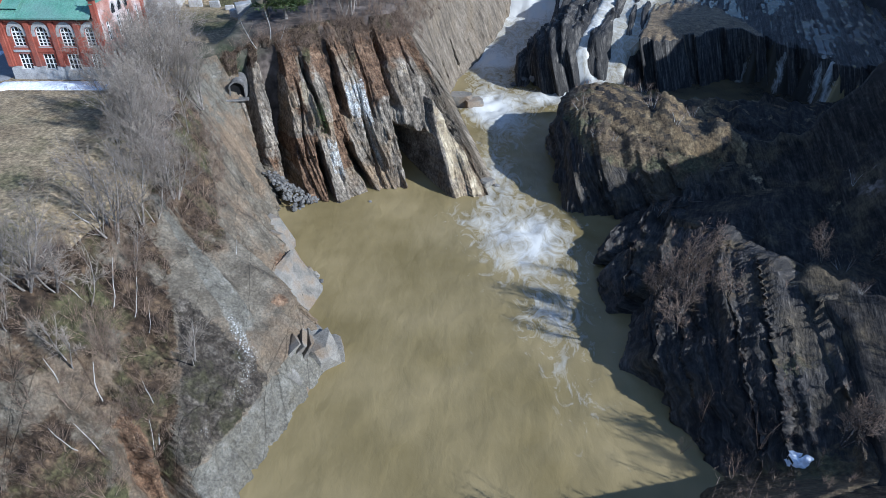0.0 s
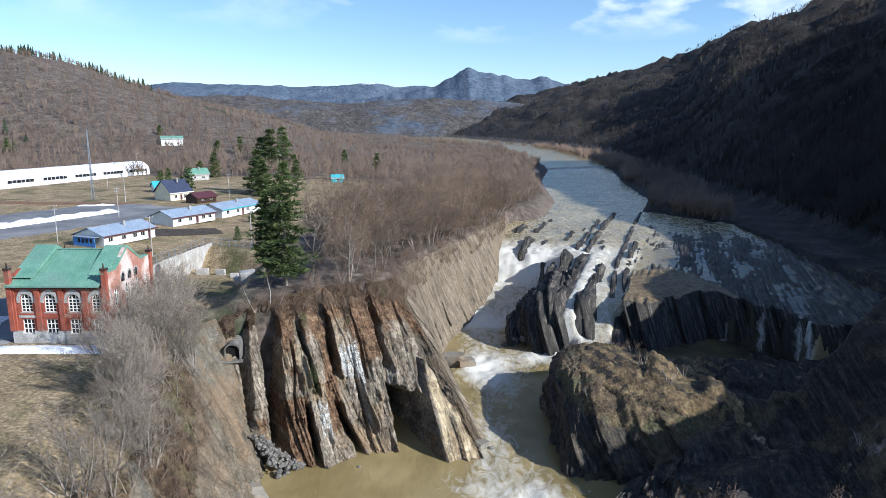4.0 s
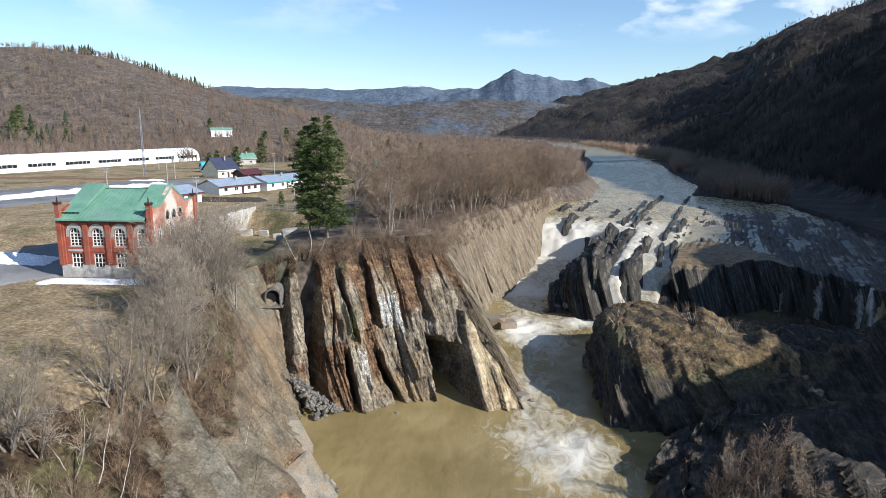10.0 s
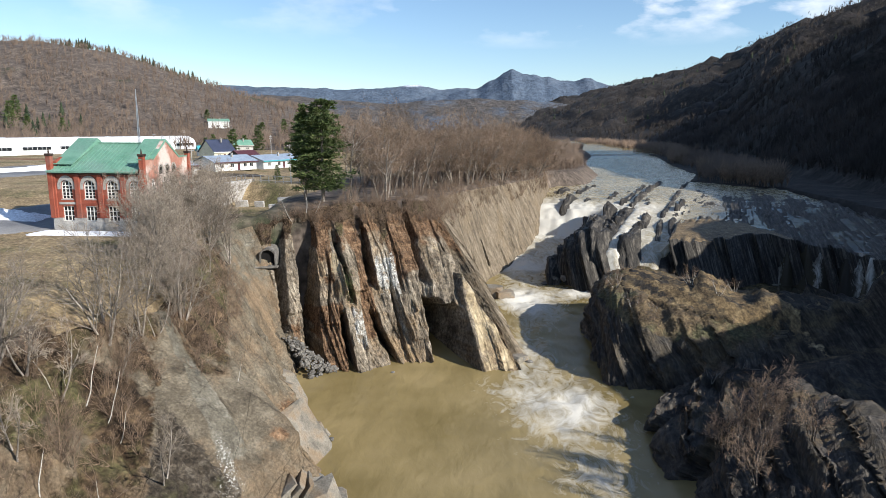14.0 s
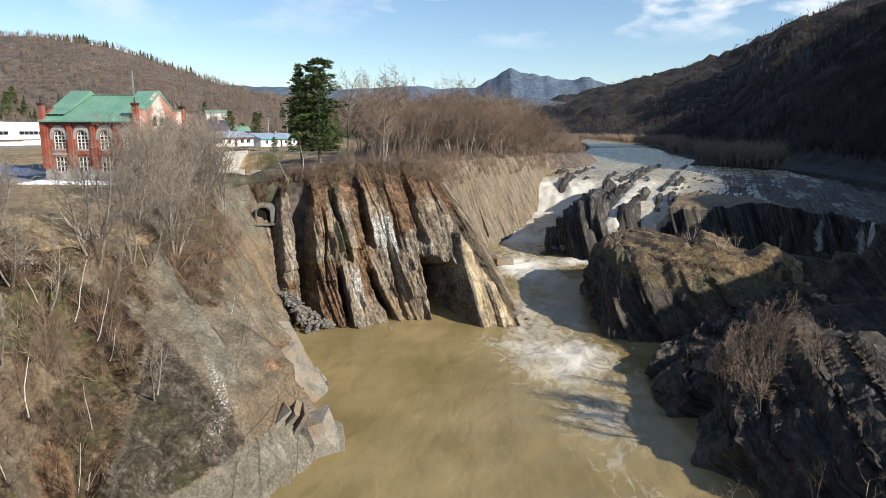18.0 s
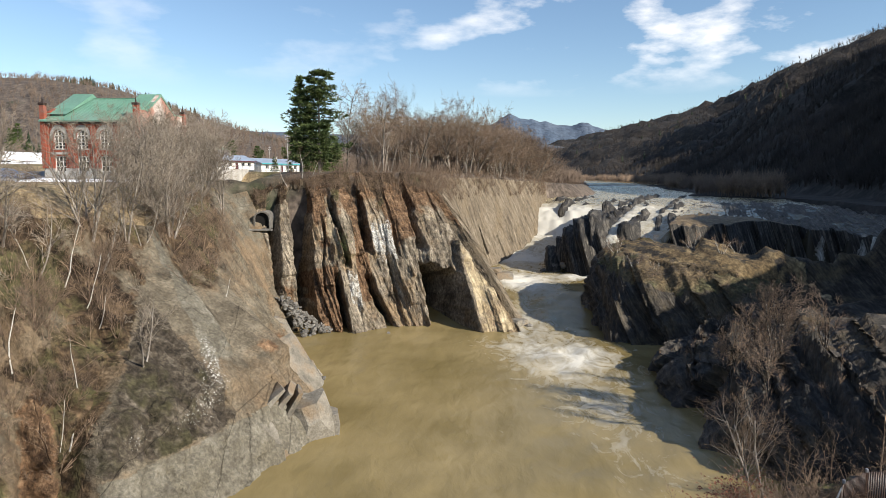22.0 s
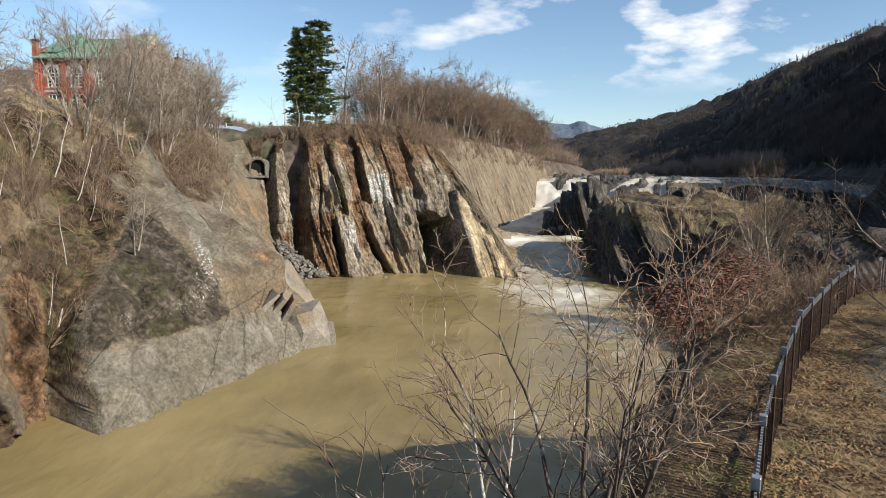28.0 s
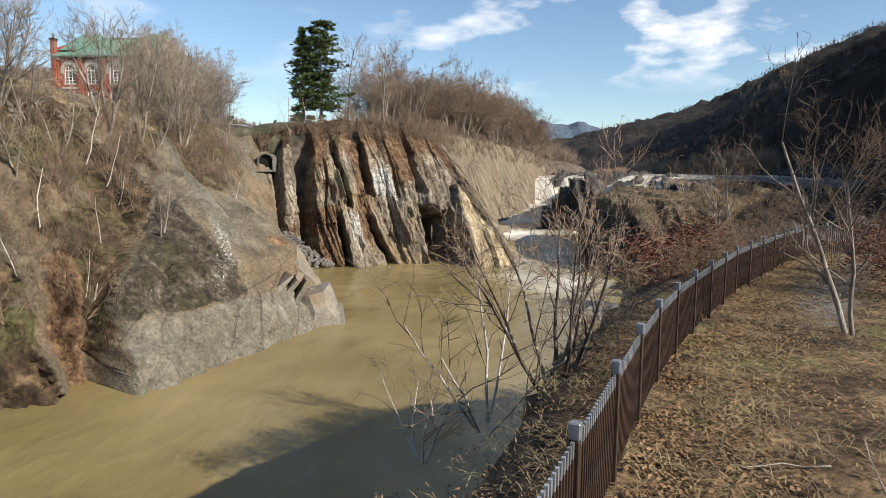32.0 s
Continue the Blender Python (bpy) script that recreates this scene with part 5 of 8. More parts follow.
# ---------------------------------------------------------------- water
def foam_amount(x, y):
    c, a = falls_axes(x, y)
    f = 0.17 + 0.32 * np.exp(-(((x - 12) / 10) ** 2 + ((y - 87) / 10) ** 2)) + 0.10 * np.exp(-(((x - 7) / 5) ** 2 + ((y - 92) / 8) ** 2)) + 0.14 * np.exp(-(((x - 19) / 5) ** 2 + ((y - 89) / 6) ** 2)) + 0.10 * np.exp(-(((x - 12) / 12) ** 2 + ((y - 70) / 14) ** 2)) + 0.16 * np.exp(-(((x - 15) / 3) ** 2 + ((y - 68) / 4) ** 2)) + 0.5 * np.clip(fbm(x * 0.10, y * 0.07, 95, 3), -0.1, 0.3) * np.exp(-(((x - 10) / 16) ** 2 + ((y - 80) / 30) ** 2))
    f = f + 0.38 * np.exp(-(((x - 9.5) / 4.5) ** 2 + ((y - 106) / 12) ** 2)) + 0.52 * np.exp(-(((x - 10) / 5.5) ** 2 + ((y - 138) / 8) ** 2)) + 0.40 * np.exp(-(((x - 24) / 7) ** 2 + ((y - 143) / 6) ** 2)) + 0.2 * np.exp(-(((x - 28) / 6) ** 2 + ((y - 146) / 4) ** 2))
    f = f + 0.32 * np.exp(-(((x - 14) / 7) ** 2 + ((y - 130) / 11) ** 2)) + 0.17 * np.exp(-(((x - 15) / 6) ** 2 + ((y - 62) / 24) ** 2))
    f = f + 0.36 * np.exp(-(((x - 12) / 8) ** 2 + ((y - 160) / 17) ** 2))
    s = np.interp(c, [-60, -40, -34, -28, -24, -20, -13, -11], [0, 4, 0, -8, -9, -10, -12, -12])
    chute = smooth01((a - s) / 9) * (1 - smooth01((c + 13) / 4))
    f = f + 0.37 * chute * (1 - smooth01((a - 52) / 30)) + 0.20 * chute * bump_at(a, 54, 9) * (1 - smooth01((c + 44) / 8)) + 0.10 * chute * bump_at(c, -24, 4) * (1 - smooth01((a - 40) / 20)) + 0.23 * smooth01((y - 190) / 25) * (1 - smooth01((y - 460) / 300))
    f = f + 0.25 * smooth01((c + 13) / 4) * bump_at(a - lip_at(c), 0, 3) * (0.2 + 0.8 * smooth01((c - 9) / 3)) * (0.4 + 1.6 * smooth01(4 * fbm(c * 0.25, c * 0, 93, 3))) - 0.04 * smooth01((c + 13) / 4) * (y > 140) * (y < 215)
    return f + 0.55 * bump_at(y - 584 - (x - 105) * 0.7, 0, 4)


wx = axis_points(-30, 70, 0.7, -150, 260, 1.05)
wy = np.sort(np.concatenate([axis_points(16, 250, 0.8, -130, 2300, 1.04), np.arange(545, 625, 1.1)]))
WX, WY = np.meshgrid(wx, wy, indexing="ij")
FO = foam_amount(WX, WY)
WZ = water_height(WX, WY) + fbm(WX * 0.35, WY * 0.3, 61, 4) * (0.16 + 1.3 * np.clip(FO - 0.2, 0, 0.8)) + 0.5 * np.abs(fbm(WX * 0.9, WY * 0.6, 63, 3)) * np.clip(FO - 0.3, 0, 0.6)
water = link_mesh("water", np.stack([WX, WY, WZ], -1).reshape(-1, 3), grid_faces(len(wx), len(wy)), water_mat, smooth=True)
add_value(water, "foam", FO)
add_value(water, "film", smooth01((falls_axes(WX, WY)[0] + 9) / 5) * (WY > 138) * (1 - smooth01((WY - 205) / 45)) * (0.75 + 0.8 * fbm(WX * 0.08, WY * 0.08, 65, 3)))
tagged(water, "muddy olive-brown river with white rapids and falls", "river", kind="structure")


# ---------------------------------------------------------------- plants
def tubes(paths, sides):
    """Tapered stems along paths of (points, radii): vertices and triangles of one mesh."""
    vs, fs, base = [], [], 0
    ang = np.arange(sides) * 2 * np.pi / sides
    ca, sa = np.cos(ang), np.sin(ang)
    for pts, rad in paths:
        pts = np.asarray(pts, float)
        k = len(pts)
        t = np.gradient(pts, axis=0)
        t /= np.maximum(np.linalg.norm(t, axis=1, keepdims=True), 1e-6)
        ref = np.where(np.abs(t[:, 2:3]) > 0.9, np.array([[1.0, 0, 0]]), np.array([[0, 0, 1.0]]))
        a = np.cross(t, ref)
        a /= np.maximum(np.linalg.norm(a, axis=1, keepdims=True), 1e-6)
        b = np.cross(t, a)
        r = np.asarray(rad, float)[:, None, None]
        ring = pts[:, None, :] + r * (a[:, None, :] * ca[None, :, None] + b[:, None, :] * sa[None, :, None])
        vs.append(ring.reshape(-1, 3))
        i = np.arange(k - 1)[:, None] * sides + np.arange(sides)[None, :]
        j = np.arange(k - 1)[:, None] * sides + (np.arange(sides)[None, :] + 1) % sides
        fs.append(np.stack([i, j, j + sides, i + sides], -1).reshape(-1, 4) + base)
        base += k * sides
    return np.concatenate(vs), np.concatenate(fs)


def grow(rng, start, way, length, radius, level, out, spec):
    """One stem and, along it, its side stems; out[level] collects (points, radii)."""
    n = spec["steps"][level]
    pts, p, d = [start], np.array(start, float), np.array(way, float)
    for k in range(n):
        d = d + rng.normal(0, spec["wander"][level], 3) + np.array([0, 0, spec["rise"][level]])
        d /= np.linalg.norm(d)
        p = p + d * length / n
        pts.append(p.copy())
    rad = np.linspace(radius, radius * spec["taper"][level], n + 1)
    out[level].append((np.array(pts), rad))
    if level + 1 >= len(spec["steps"]):
        return
    m = spec["kids"][level]
    m = max(1, int(round(m * rng.uniform(0.7, 1.3))))
    for k in range(m):
        t = rng.uniform(spec["from"][level], 1.0) if k else 1.0
        x = t * n
        i = min(int(x), n - 1)
        q = pts[i] + (pts[i + 1] - pts[i]) * (x - i)
        dd = pts[i + 1] - pts[i]
        dd = dd / np.linalg.norm(dd)
        side = np.cross(dd, rng.normal(0, 1, 3))
        side /= max(np.linalg.norm(side), 1e-6)
        sp = spec["spread"][level] * rng.uniform(0.6, 1.3)
        w = dd * math.cos(sp) + side * math.sin(sp)
        grow(rng, q, w, length * spec["ratio"][level] * rng.uniform(0.6, 1.15) * (1.15 - 0.45 * t), max(spec["thin"], rad[i] * spec["slim"]), level + 1, out, spec)


TREE = dict(steps=[6, 4, 3, 2], wander=[0.06, 0.12, 0.16, 0.2], rise=[0.05, 0.10, 0.06, 0.03], taper=[0.35, 0.4, 0.45, 0.4], kids=[11, 7, 5, 0], spread=[0.75, 0.75, 0.7, 0.6], ratio=[0.5, 0.52, 0.55, 0.5], slim=0.55, thin=0.012)
TREE["from"] = [0.28, 0.2, 0.15, 0.1]
SHRUB = dict(steps=[4, 3, 2], wander=[0.12, 0.2, 0.25], rise=[0.06, 0.04, 0.02], taper=[0.4, 0.4, 0.4], kids=[7, 4, 0], spread=[0.6, 0.65, 0.6], ratio=[0.55, 0.55, 0.5], slim=0.6, thin=0.007)
SHRUB["from"] = [0.25, 0.2, 0.1]


WOODY = dict(TREE)
WOODY.update(thin=0.022, spread=[0.95, 0.85, 0.8, 0.7], rise=[0.04, 0.07, 0.04, 0.02])
SLOPE = dict(TREE)
SLOPE["thin"] = 0.017


def bare_tree(name, seed, height, stems, radius, spec, mat_trunk, label, cat="tree", lean=0.12, group="", kids=None, trunk_levels=2, spread=0.28, twigs=None):
    rng = np.random.default_rng(seed)
    sp = dict(spec)
    if kids:
        sp["kids"] = kids
    out = [[] for _ in sp["steps"]]
    for k in range(stems):
        a = rng.uniform(0, 2 * math.pi)
        tilt = lean + (spread if stems > 1 else 0) * rng.uniform(0.3, 1.2)
        w = np.array([math.cos(a) * tilt, math.sin(a) * tilt, 1.0])
        grow(rng, np.array([math.cos(a), math.sin(a), -1.0 / max(0.1, 1)]) * np.array([min(0.04 * stems, 0.15), min(0.04 * stems, 0.15), 0.4]), w / np.linalg.norm(w), height * rng.uniform(0.72, 1.0) * (0.8 if stems > 1 else 0.85), radius * rng.uniform(0.6, 1.0), 0, out, sp)
    e = empty(name)
    v, f = tubes([b for lv in out[:1] for b in lv], 6)
    link_mesh("trunk", v, f, mat_trunk, e, smooth=True)
    rest = [b for lv in out[1:] for b in lv]
    v, f = tubes(rest, 3)
    big = sum((len(p) - 1) * 3 for p, _ in out[1]) if trunk_levels > 1 else 0
    link_mesh("crown", v, f, [mat_trunk, twigs or twig], e, mat_index=np.where(np.arange(len(f)) < big, 0, 1))
    tagged(e, label, cat, group)
    return e


def scatter(protos, places, rng, s0=0.8, s1=1.2, tilt=5.0):
    """The first tree of each kind takes a place of its own, the others are copied to the rest."""
    used = set()
    for x, y, z in places:
        k = int(rng.integers(len(protos)))
        sc = rng.uniform(s0, s1)
        m = Matrix.Translation((x, y, z)) @ Euler((radians(rng.normal(0, tilt)), radians(rng.normal(0, tilt)), rng.uniform(0, 2 * math.pi))).to_matrix().to_4x4()
        ob = protos[k]
        if k not in used:
            used.add(k)
            ob.matrix_basis = m @ Matrix.Diagonal((sc, sc, sc, 1))
        else:
            c = copy_thing(ob, m)
            c.scale = (sc, sc, sc)
    for k, ob in enumerate(protos):
        if k not in used:
            for ch in list(ob.children):
                bpy.data.objects.remove(ch)
            bpy.data.objects.remove(ob)


def on_bank(P, rng, count, u0, u1, v0, v1, clear=None):
    """Random places on a bank's face, by the shares of its length and height."""
    n, m, _ = P.shape
    got = []
    while len(got) < count:
        i, j = rng.uniform(u0, u1) * (n - 2), rng.uniform(v0, v1) * (m - 4)
        p = P[int(i), int(j)]
        if clear is None or clear(*p):
            got.append((p[0], p[1], p[2] - 0.1))
    return got


def on_face(name, P, rng, count, q0, q1, v0, v1, keep=None):
    """Random places on a bank's face, by its stations and the share of its height."""
    qs, m = STATIONS[name], P.shape[1] - 2
    got = []
    while len(got) < count:
        q, v = rng.uniform(q0, q1), rng.uniform(v0, v1)
        if keep is None or keep(q, v):
            p = P[int(np.searchsorted(qs, q)) - 1, int((v + 0.2) / 1.2 * (m - 1))]
            got.append((p[0], p[1], p[2] - 0.1))
    return got


def on_ground(rng, count, x0, x1, y0, y1, test):
    got, tries = [], 0
    while len(got) < count and tries < count * 60:
        tries += 1
        x, y = rng.uniform(x0, x1), rng.uniform(y0, y1)
        if test(x, y):
            got.append((x, y, float(ground_height(np.array([x]), np.array([y]))[0]) - 0.05))
    return got


rg = np.random.default_rng(5)
wood_trees = [bare_tree("bare_tree", 100 + k, 15.5 + 1.2 * k, (1, 2, 1, 3)[k], 0.22, WOODY, bark, "leafless grey-brown tree in the wood above the cliff", group="trees of the wood on the headland", kids=[14, 8, 5, 0]) for k in range(4)]


def in_wood(x, y):
    return x < edge_x(y, L_EDGE) - 1.5 and x > -24 + (y - 120) * -0.08 and (x + 28.7) ** 2 + (y - 122.9) ** 2 > 20


places = on_ground(rg, 125, -30, 22, 118, 215, in_wood) + on_ground(rg, 20, -40, 70, 200, 430, lambda x, y: x < edge_x(y, L_EDGE) - 2 and x > edge_x(y, L_EDGE) - 60)
scatter(wood_trees, places, rg, 0.75, 1.12)
edge_trees = [bare_tree("bare_tree", 150 + k, 16 + 1.5 * k, 2 + k, 0.2, WOODY, bark, "leafless brown wide-crowned tree at the end of the wood", group="trees of the wood on the headland", kids=[15, 9, 5, 0], spread=0.4) for k in range(2)]
scatter(edge_trees, on_ground(rg, 70, -6, 36, 166, 268, lambda x, y: edge_x(y, L_EDGE) - 15 < x < edge_x(y, L_EDGE) - 0.8), rg, 0.85, 1.2)

# tall pale-stemmed trees on the slope below the powerhouse
slope_trees = [bare_tree("bare_tree", 200 + k, 11 + k, (4, 5, 3)[k], 0.16, SLOPE, bark, "tall many-stemmed leafless grey tree on the slope by the powerhouse", group="trees below the powerhouse", kids=[10, 7, 5, 0], spread=0.34, twigs=twig_pale) for k in range(3)]
rp = np.random.default_rng(61)
places = [(x, y, z - 0.1) for x, y, z in on_bank(PA, rp, 18, 0.38, 0.95, 0.84, 1.0)] + on_ground(rp, 10, -46, -36, 60, 106, lambda x, y: edge_x(y, L_EDGE) - 6 < x < edge_x(y, L_EDGE) - 1)
places += [(-37.5, 78, 21.5), (-36, 73, 20.5), (-39.5, 84, 22.5), (-40, 90, 23.5), (-36.5, 68, 20), (-42, 79, 24), (-38, 62, 20.5), (-37, 54, 20), (-43, 95, 24.5), (-40, 58, 22), (-41, 66, 23), (-44, 88, 24.5), (-42, 100, 23), (-39, 48, 21.5), (-43, 50, 23), (-45, 42, 23), (-36.5, 94, 19)]
places = [p for p in places if not -0.71 < p[0] / p[1] < -0.60]      # the front of the powerhouse stays clear
scatter(slope_trees, places, rg, 0.7, 1.05, 7)

pale_trees = [bare_tree("bare_tree", 260 + k, 7.5 + k, 2, 0.13, SLOPE, bark, "twisted pale leafless tree rooted in the rock slope", group="trees on the rock slope", kids=[9, 7, 5, 0], spread=0.35, lean=0.2, twigs=twig_pale) for k in range(2)]
scatter(pale_trees, [p for q, v in ((4.6, 0.46), (4.15, 0.78), (5.0, 0.78), (3.3, 0.7), (3.8, 0.92), (2.9, 0.85), (6.1, 0.9)) for p in on_face("left_bank_slope", PA, rg, 1, q, q + 0.02, v, v + 0.01)], rg, 0.8, 1.1, 6)

brush = [bare_tree("bush", 300 + k, 2.6 + 0.5 * k, 7, 0.03, SHRUB, twig, "leafless brown brushwood on the rocky slope", "bush", group="brushwood on the banks", trunk_levels=1, spread=0.6) for k in range(4)]
off_slab = lambda q, v: q < slab_line(v) - 0.1 or (q > ridge_line(v) + 0.35 and v > 0.62)
places = on_face("left_bank_slope", PA, rg, 70, 2.0, 5.6, 0.22, 0.98, lambda q, v: q < slab_line(v) - 0.05) + on_face("left_bank_slope", PA, rg, 45, 5.8, 10.4, 0.66, 1.0, off_slab) + on_face("cliff_face", PB, rg, 45, 12.5, 18, 0.88, 1.0) + on_face("falls_wall", PC, rg, 40, 18.2, 26.5, 0.86, 1.0)
places += on_ground(rg, 22, -46, -33, 40, 112, lambda x, y: edge_x(y, L_EDGE) - 9 < x < edge_x(y, L_EDGE) - 0.5)
scatter(brush, places, rg, 0.6, 1.35, 10)

birches = [bare_tree("sapling", 400 + k, 5 + k, 1, 0.06, SHRUB, birch, "slim pale birch sapling leaning from the rock slope", "tree", group="birch saplings on the slope", kids=[6, 3, 0], trunk_levels=1, lean=0.25) for k in range(3)]
places = on_face("left_bank_slope", PA, rg, 11, 2.6, 5.2, 0.25, 0.85, off_slab) + [(-25.5, 63.5, 9.0), (-24.5, 66.5, 8.5), (-27, 47, 6.0), (-32, 50, 16.0), (-33.5, 56, 18.0), (-29.5, 113, 24.5), (-27.5, 112, 24.5), (-32, 112.5, 23)]
scatter(birches, places, rg, 0.7, 1.3, 9)


# ---- conifers
def conifer(name, seed, height, width, label, group="", rows=26, per=9, tufts=10, blade=0.42, open_=0.3, base=0.12, rounded=False):
    rng = np.random.default_rng(seed)
    limbs, tri_v = [], []
    for k in range(rows):
        t = base + (1 - base) * (k + rng.uniform(-0.3, 0.3)) / rows
        z = height * min(t, 0.985)
        env = width * (0.95 - 0.85 * t ** 1.6) * (0.45 + 0.55 * min(1, (t - base) / 0.18 + 0.35))
        if rounded:
            env = width * math.sqrt(max(0.05, 1 - ((t - 0.42) / 0.6) ** 2)) * rng.uniform(0.5, 1.15)
        for b in range(per):
            if rng.uniform() < open_:
                continue
            a = rng.uniform(0, 2 * math.pi)
            ln = env * rng.uniform(0.55, 1.12)
            d = np.array([math.cos(a), math.sin(a), 0.0])
            pts = [np.array([0, 0, z]), np.array([0, 0, z + 0.04 * ln]) + d * ln * 0.5, np.array([0, 0, z + rng.uniform(-0.12, 0.14) * ln]) + d * ln]
            limbs.append((np.array(pts), [0.05, 0.035, 0.012]))
            for i in range(tufts):
                s = rng.uniform(0.22, 1.05)
                c = pts[0] * (1 - s) + pts[2] * s + rng.normal(0, 0.10 * ln + 0.06, 3) * (1, 1, 0.35)
                for j in range(4):
                    w = d * rng.uniform(0.2, 1) + rng.normal(0, 0.6, 3) * (1, 1, 0.5) + np.array([0, 0, 0.25])
                    w /= np.linalg.norm(w)
                    sd = np.cross(w, rng.normal(0, 1, 3))
                    sd /= max(np.linalg.norm(sd), 1e-6)
                    L = blade * rng.uniform(0.6, 1.3)
                    tri_v += [c - sd * 0.16 * L, c + sd * 0.16 * L, c + w * L]
    e = empty(name)
    v, f = tubes([(np.array([[0, 0, -0.5], [0.05, 0, height * 0.4], [0, 0.05, height * 0.8], [0, 0, height]]), [height * 0.018, height * 0.014, height * 0.007, 0.02])], 8)
    link_mesh("trunk", v, f, bark, e, smooth=True)
    v, f = tubes(limbs, 3)
    link_mesh("branch_frame", v, f, bark, e)
    tv = np.array(tri_v)
    link_mesh("crown", tv, np.arange(len(tv)).reshape(-1, 3), needle, e)
    return tagged(e, label, "tree", group)


pine = conifer("pine_tree", 7, 19.6, 5.2, "tall dark green pine standing at the cliff edge", rows=26, per=12, tufts=22, blade=0.7, open_=0.4, base=0.14, rounded=True)
pine.matrix_basis = pose(-28.7, 122.9, 24.7)
pine2 = conifer("pine_tree", 8, 18.6, 3.9, "dark green pine beside the tall one on the cliff", rows=26, per=9, tufts=14, blade=0.7, open_=0.45, base=0.2)
pine2.matrix_basis = pose(-32.6, 124.5, 24.7)
larch = bare_tree("larch_tree", 9, 20.5, 1, 0.2, WOODY, bark, "bare larch with upswept twigs behind the pine", kids=[22, 6, 4, 0], lean=0.03)
larch.matrix_basis = pose(-24.2, 126, 24.6)
round_firs = [conifer("fir_tree", 20 + k, 9 + 2 * k, 3.4 + 0.3 * k, "dark green fir among the houses across the field", "firs on the plain", rows=16, per=8, tufts=9, blade=0.8, open_=0.2, base=0.05) for k in range(3)]
fir_xy = [(-104, 415, 2.4), (-111, 421, 2.2), (-98, 424, 2.0), (-121, 361, 1.2), (-143, 376, 0.8), (-133, 372, 0.9), (-99, 262, 1.0), (-104, 268, 0.8), (-72, 275, 1.7), (-77, 285, 1.9), (-68, 290, 1.5), (-63, 300, 1.2), (-122, 300, 0.8), (-128, 306, 0.75), (-165, 500, 1.3), (-150, 510, 1.2), (-350, 480, 1.4), (-330, 470, 1.2), (-360, 500, 1.5), (-300, 465, 1.1), (-90, 420, 1.1), (-60, 440, 1.0), (-40, 460, 1.2), (-420, 520, 1.3), (-410, 500, 1.5), (-232, 560, 1.0), (-52, 170, 0.35), (-58, 205, 0.4)]
for size in sorted({f[2] for f in fir_xy}):
    scatter([copy_thing(round_firs[k], Matrix()) for k in range(3)], [(x, y, float(ground_height(np.array([x]), np.array([y]))[0]) - 0.2) for x, y, f in fir_xy if f == size], rg, size * 0.9, size * 1.1, 2)
for ob in round_firs:
    for ch in list(ob.children):
        bpy.data.objects.remove(ch)
    bpy.data.objects.remove(ob)


# ---- far woods: bare crowns without number
def far_woods(name, seed, spots, h0, h1, mat, label, twigs_=11, fat=0.13, wild=False):
    rng = np.random.default_rng(seed)
    n = len(spots)
    S = np.asarray(spots)
    H = rng.uniform(h0, h1, n)
    k = twigs_
    a = rng.uniform(0, 2 * np.pi, (n, k))
    up = rng.uniform(0.15, 0.6, (n, k))
    rr = rng.uniform(0.08, 0.46, (n, k))
    r = rr * H[:, None]
    top = 0.97 - 1.3 * rr ** 1.7 * rng.uniform(0.5, 1.3, (n, k))
    if wild:          # arching, tangled shoots
        rr = rng.uniform(0.15, 1.0, (n, k))
        r, up, top = rr * H[:, None], rng.uniform(0.0, 0.35, (n, k)), rng.uniform(0.2, 0.95, (n, k))
    up[:, 0], r[:, 0], top[:, 0] = 0.0, 0.03 * H, 0.8
    b0 = np.stack([S[:, 0:1] + 0 * a, S[:, 1:2] + 0 * a, S[:, 2:3] + up * H[:, None] * 0.7], -1)
    b1 = np.stack([S[:, 0:1] + np.cos(a) * r, S[:, 1:2] + np.sin(a) * r, S[:, 2:3] + top * H[:, None]], -1)
    w = fat * (H[:, None] / 10) * rng.uniform(0.6, 1.4, (n, k))
    vs = []
    for c in range(3):
        th = a + c * 2 * np.pi / 3
        vs.append(b0 + np.stack([np.cos(th) * w, np.sin(th) * w, 0 * w], -1))
    V = np.stack(vs + [b1], 2).reshape(-1, 3)
    base = (np.arange(n * k) * 4)[:, None]
    F = np.concatenate([base + np.array([[0, 1, 3]]), base + np.array([[1, 2, 3]]), base + np.array([[2, 0, 3]])], 0)
    ob = link_mesh(name, V, F, mat)
    return tagged(ob, label, "woods", kind="stuff")


def spots_on(rng, n, sample, keep):
    """n places drawn by sample(rng, m) -> x, y and kept by keep(x, y)."""
    got = np.zeros((0, 2))
    while len(got) < n:
        x, y = sample(rng, n)
        ok = keep(x, y)
        got = np.concatenate([got, np.stack([x, y], -1)[ok]])
    got = got[:n]
    return np.column_stack([got, ground_height(got[:, 0], got[:, 1]) - 0.3])


def fan(rng, m, y0, y1, a0, a1):
    y = y0 * (y1 / y0) ** rng.uniform(0, 1, m)
    return rng.uniform(a0, a1, m) * y, y


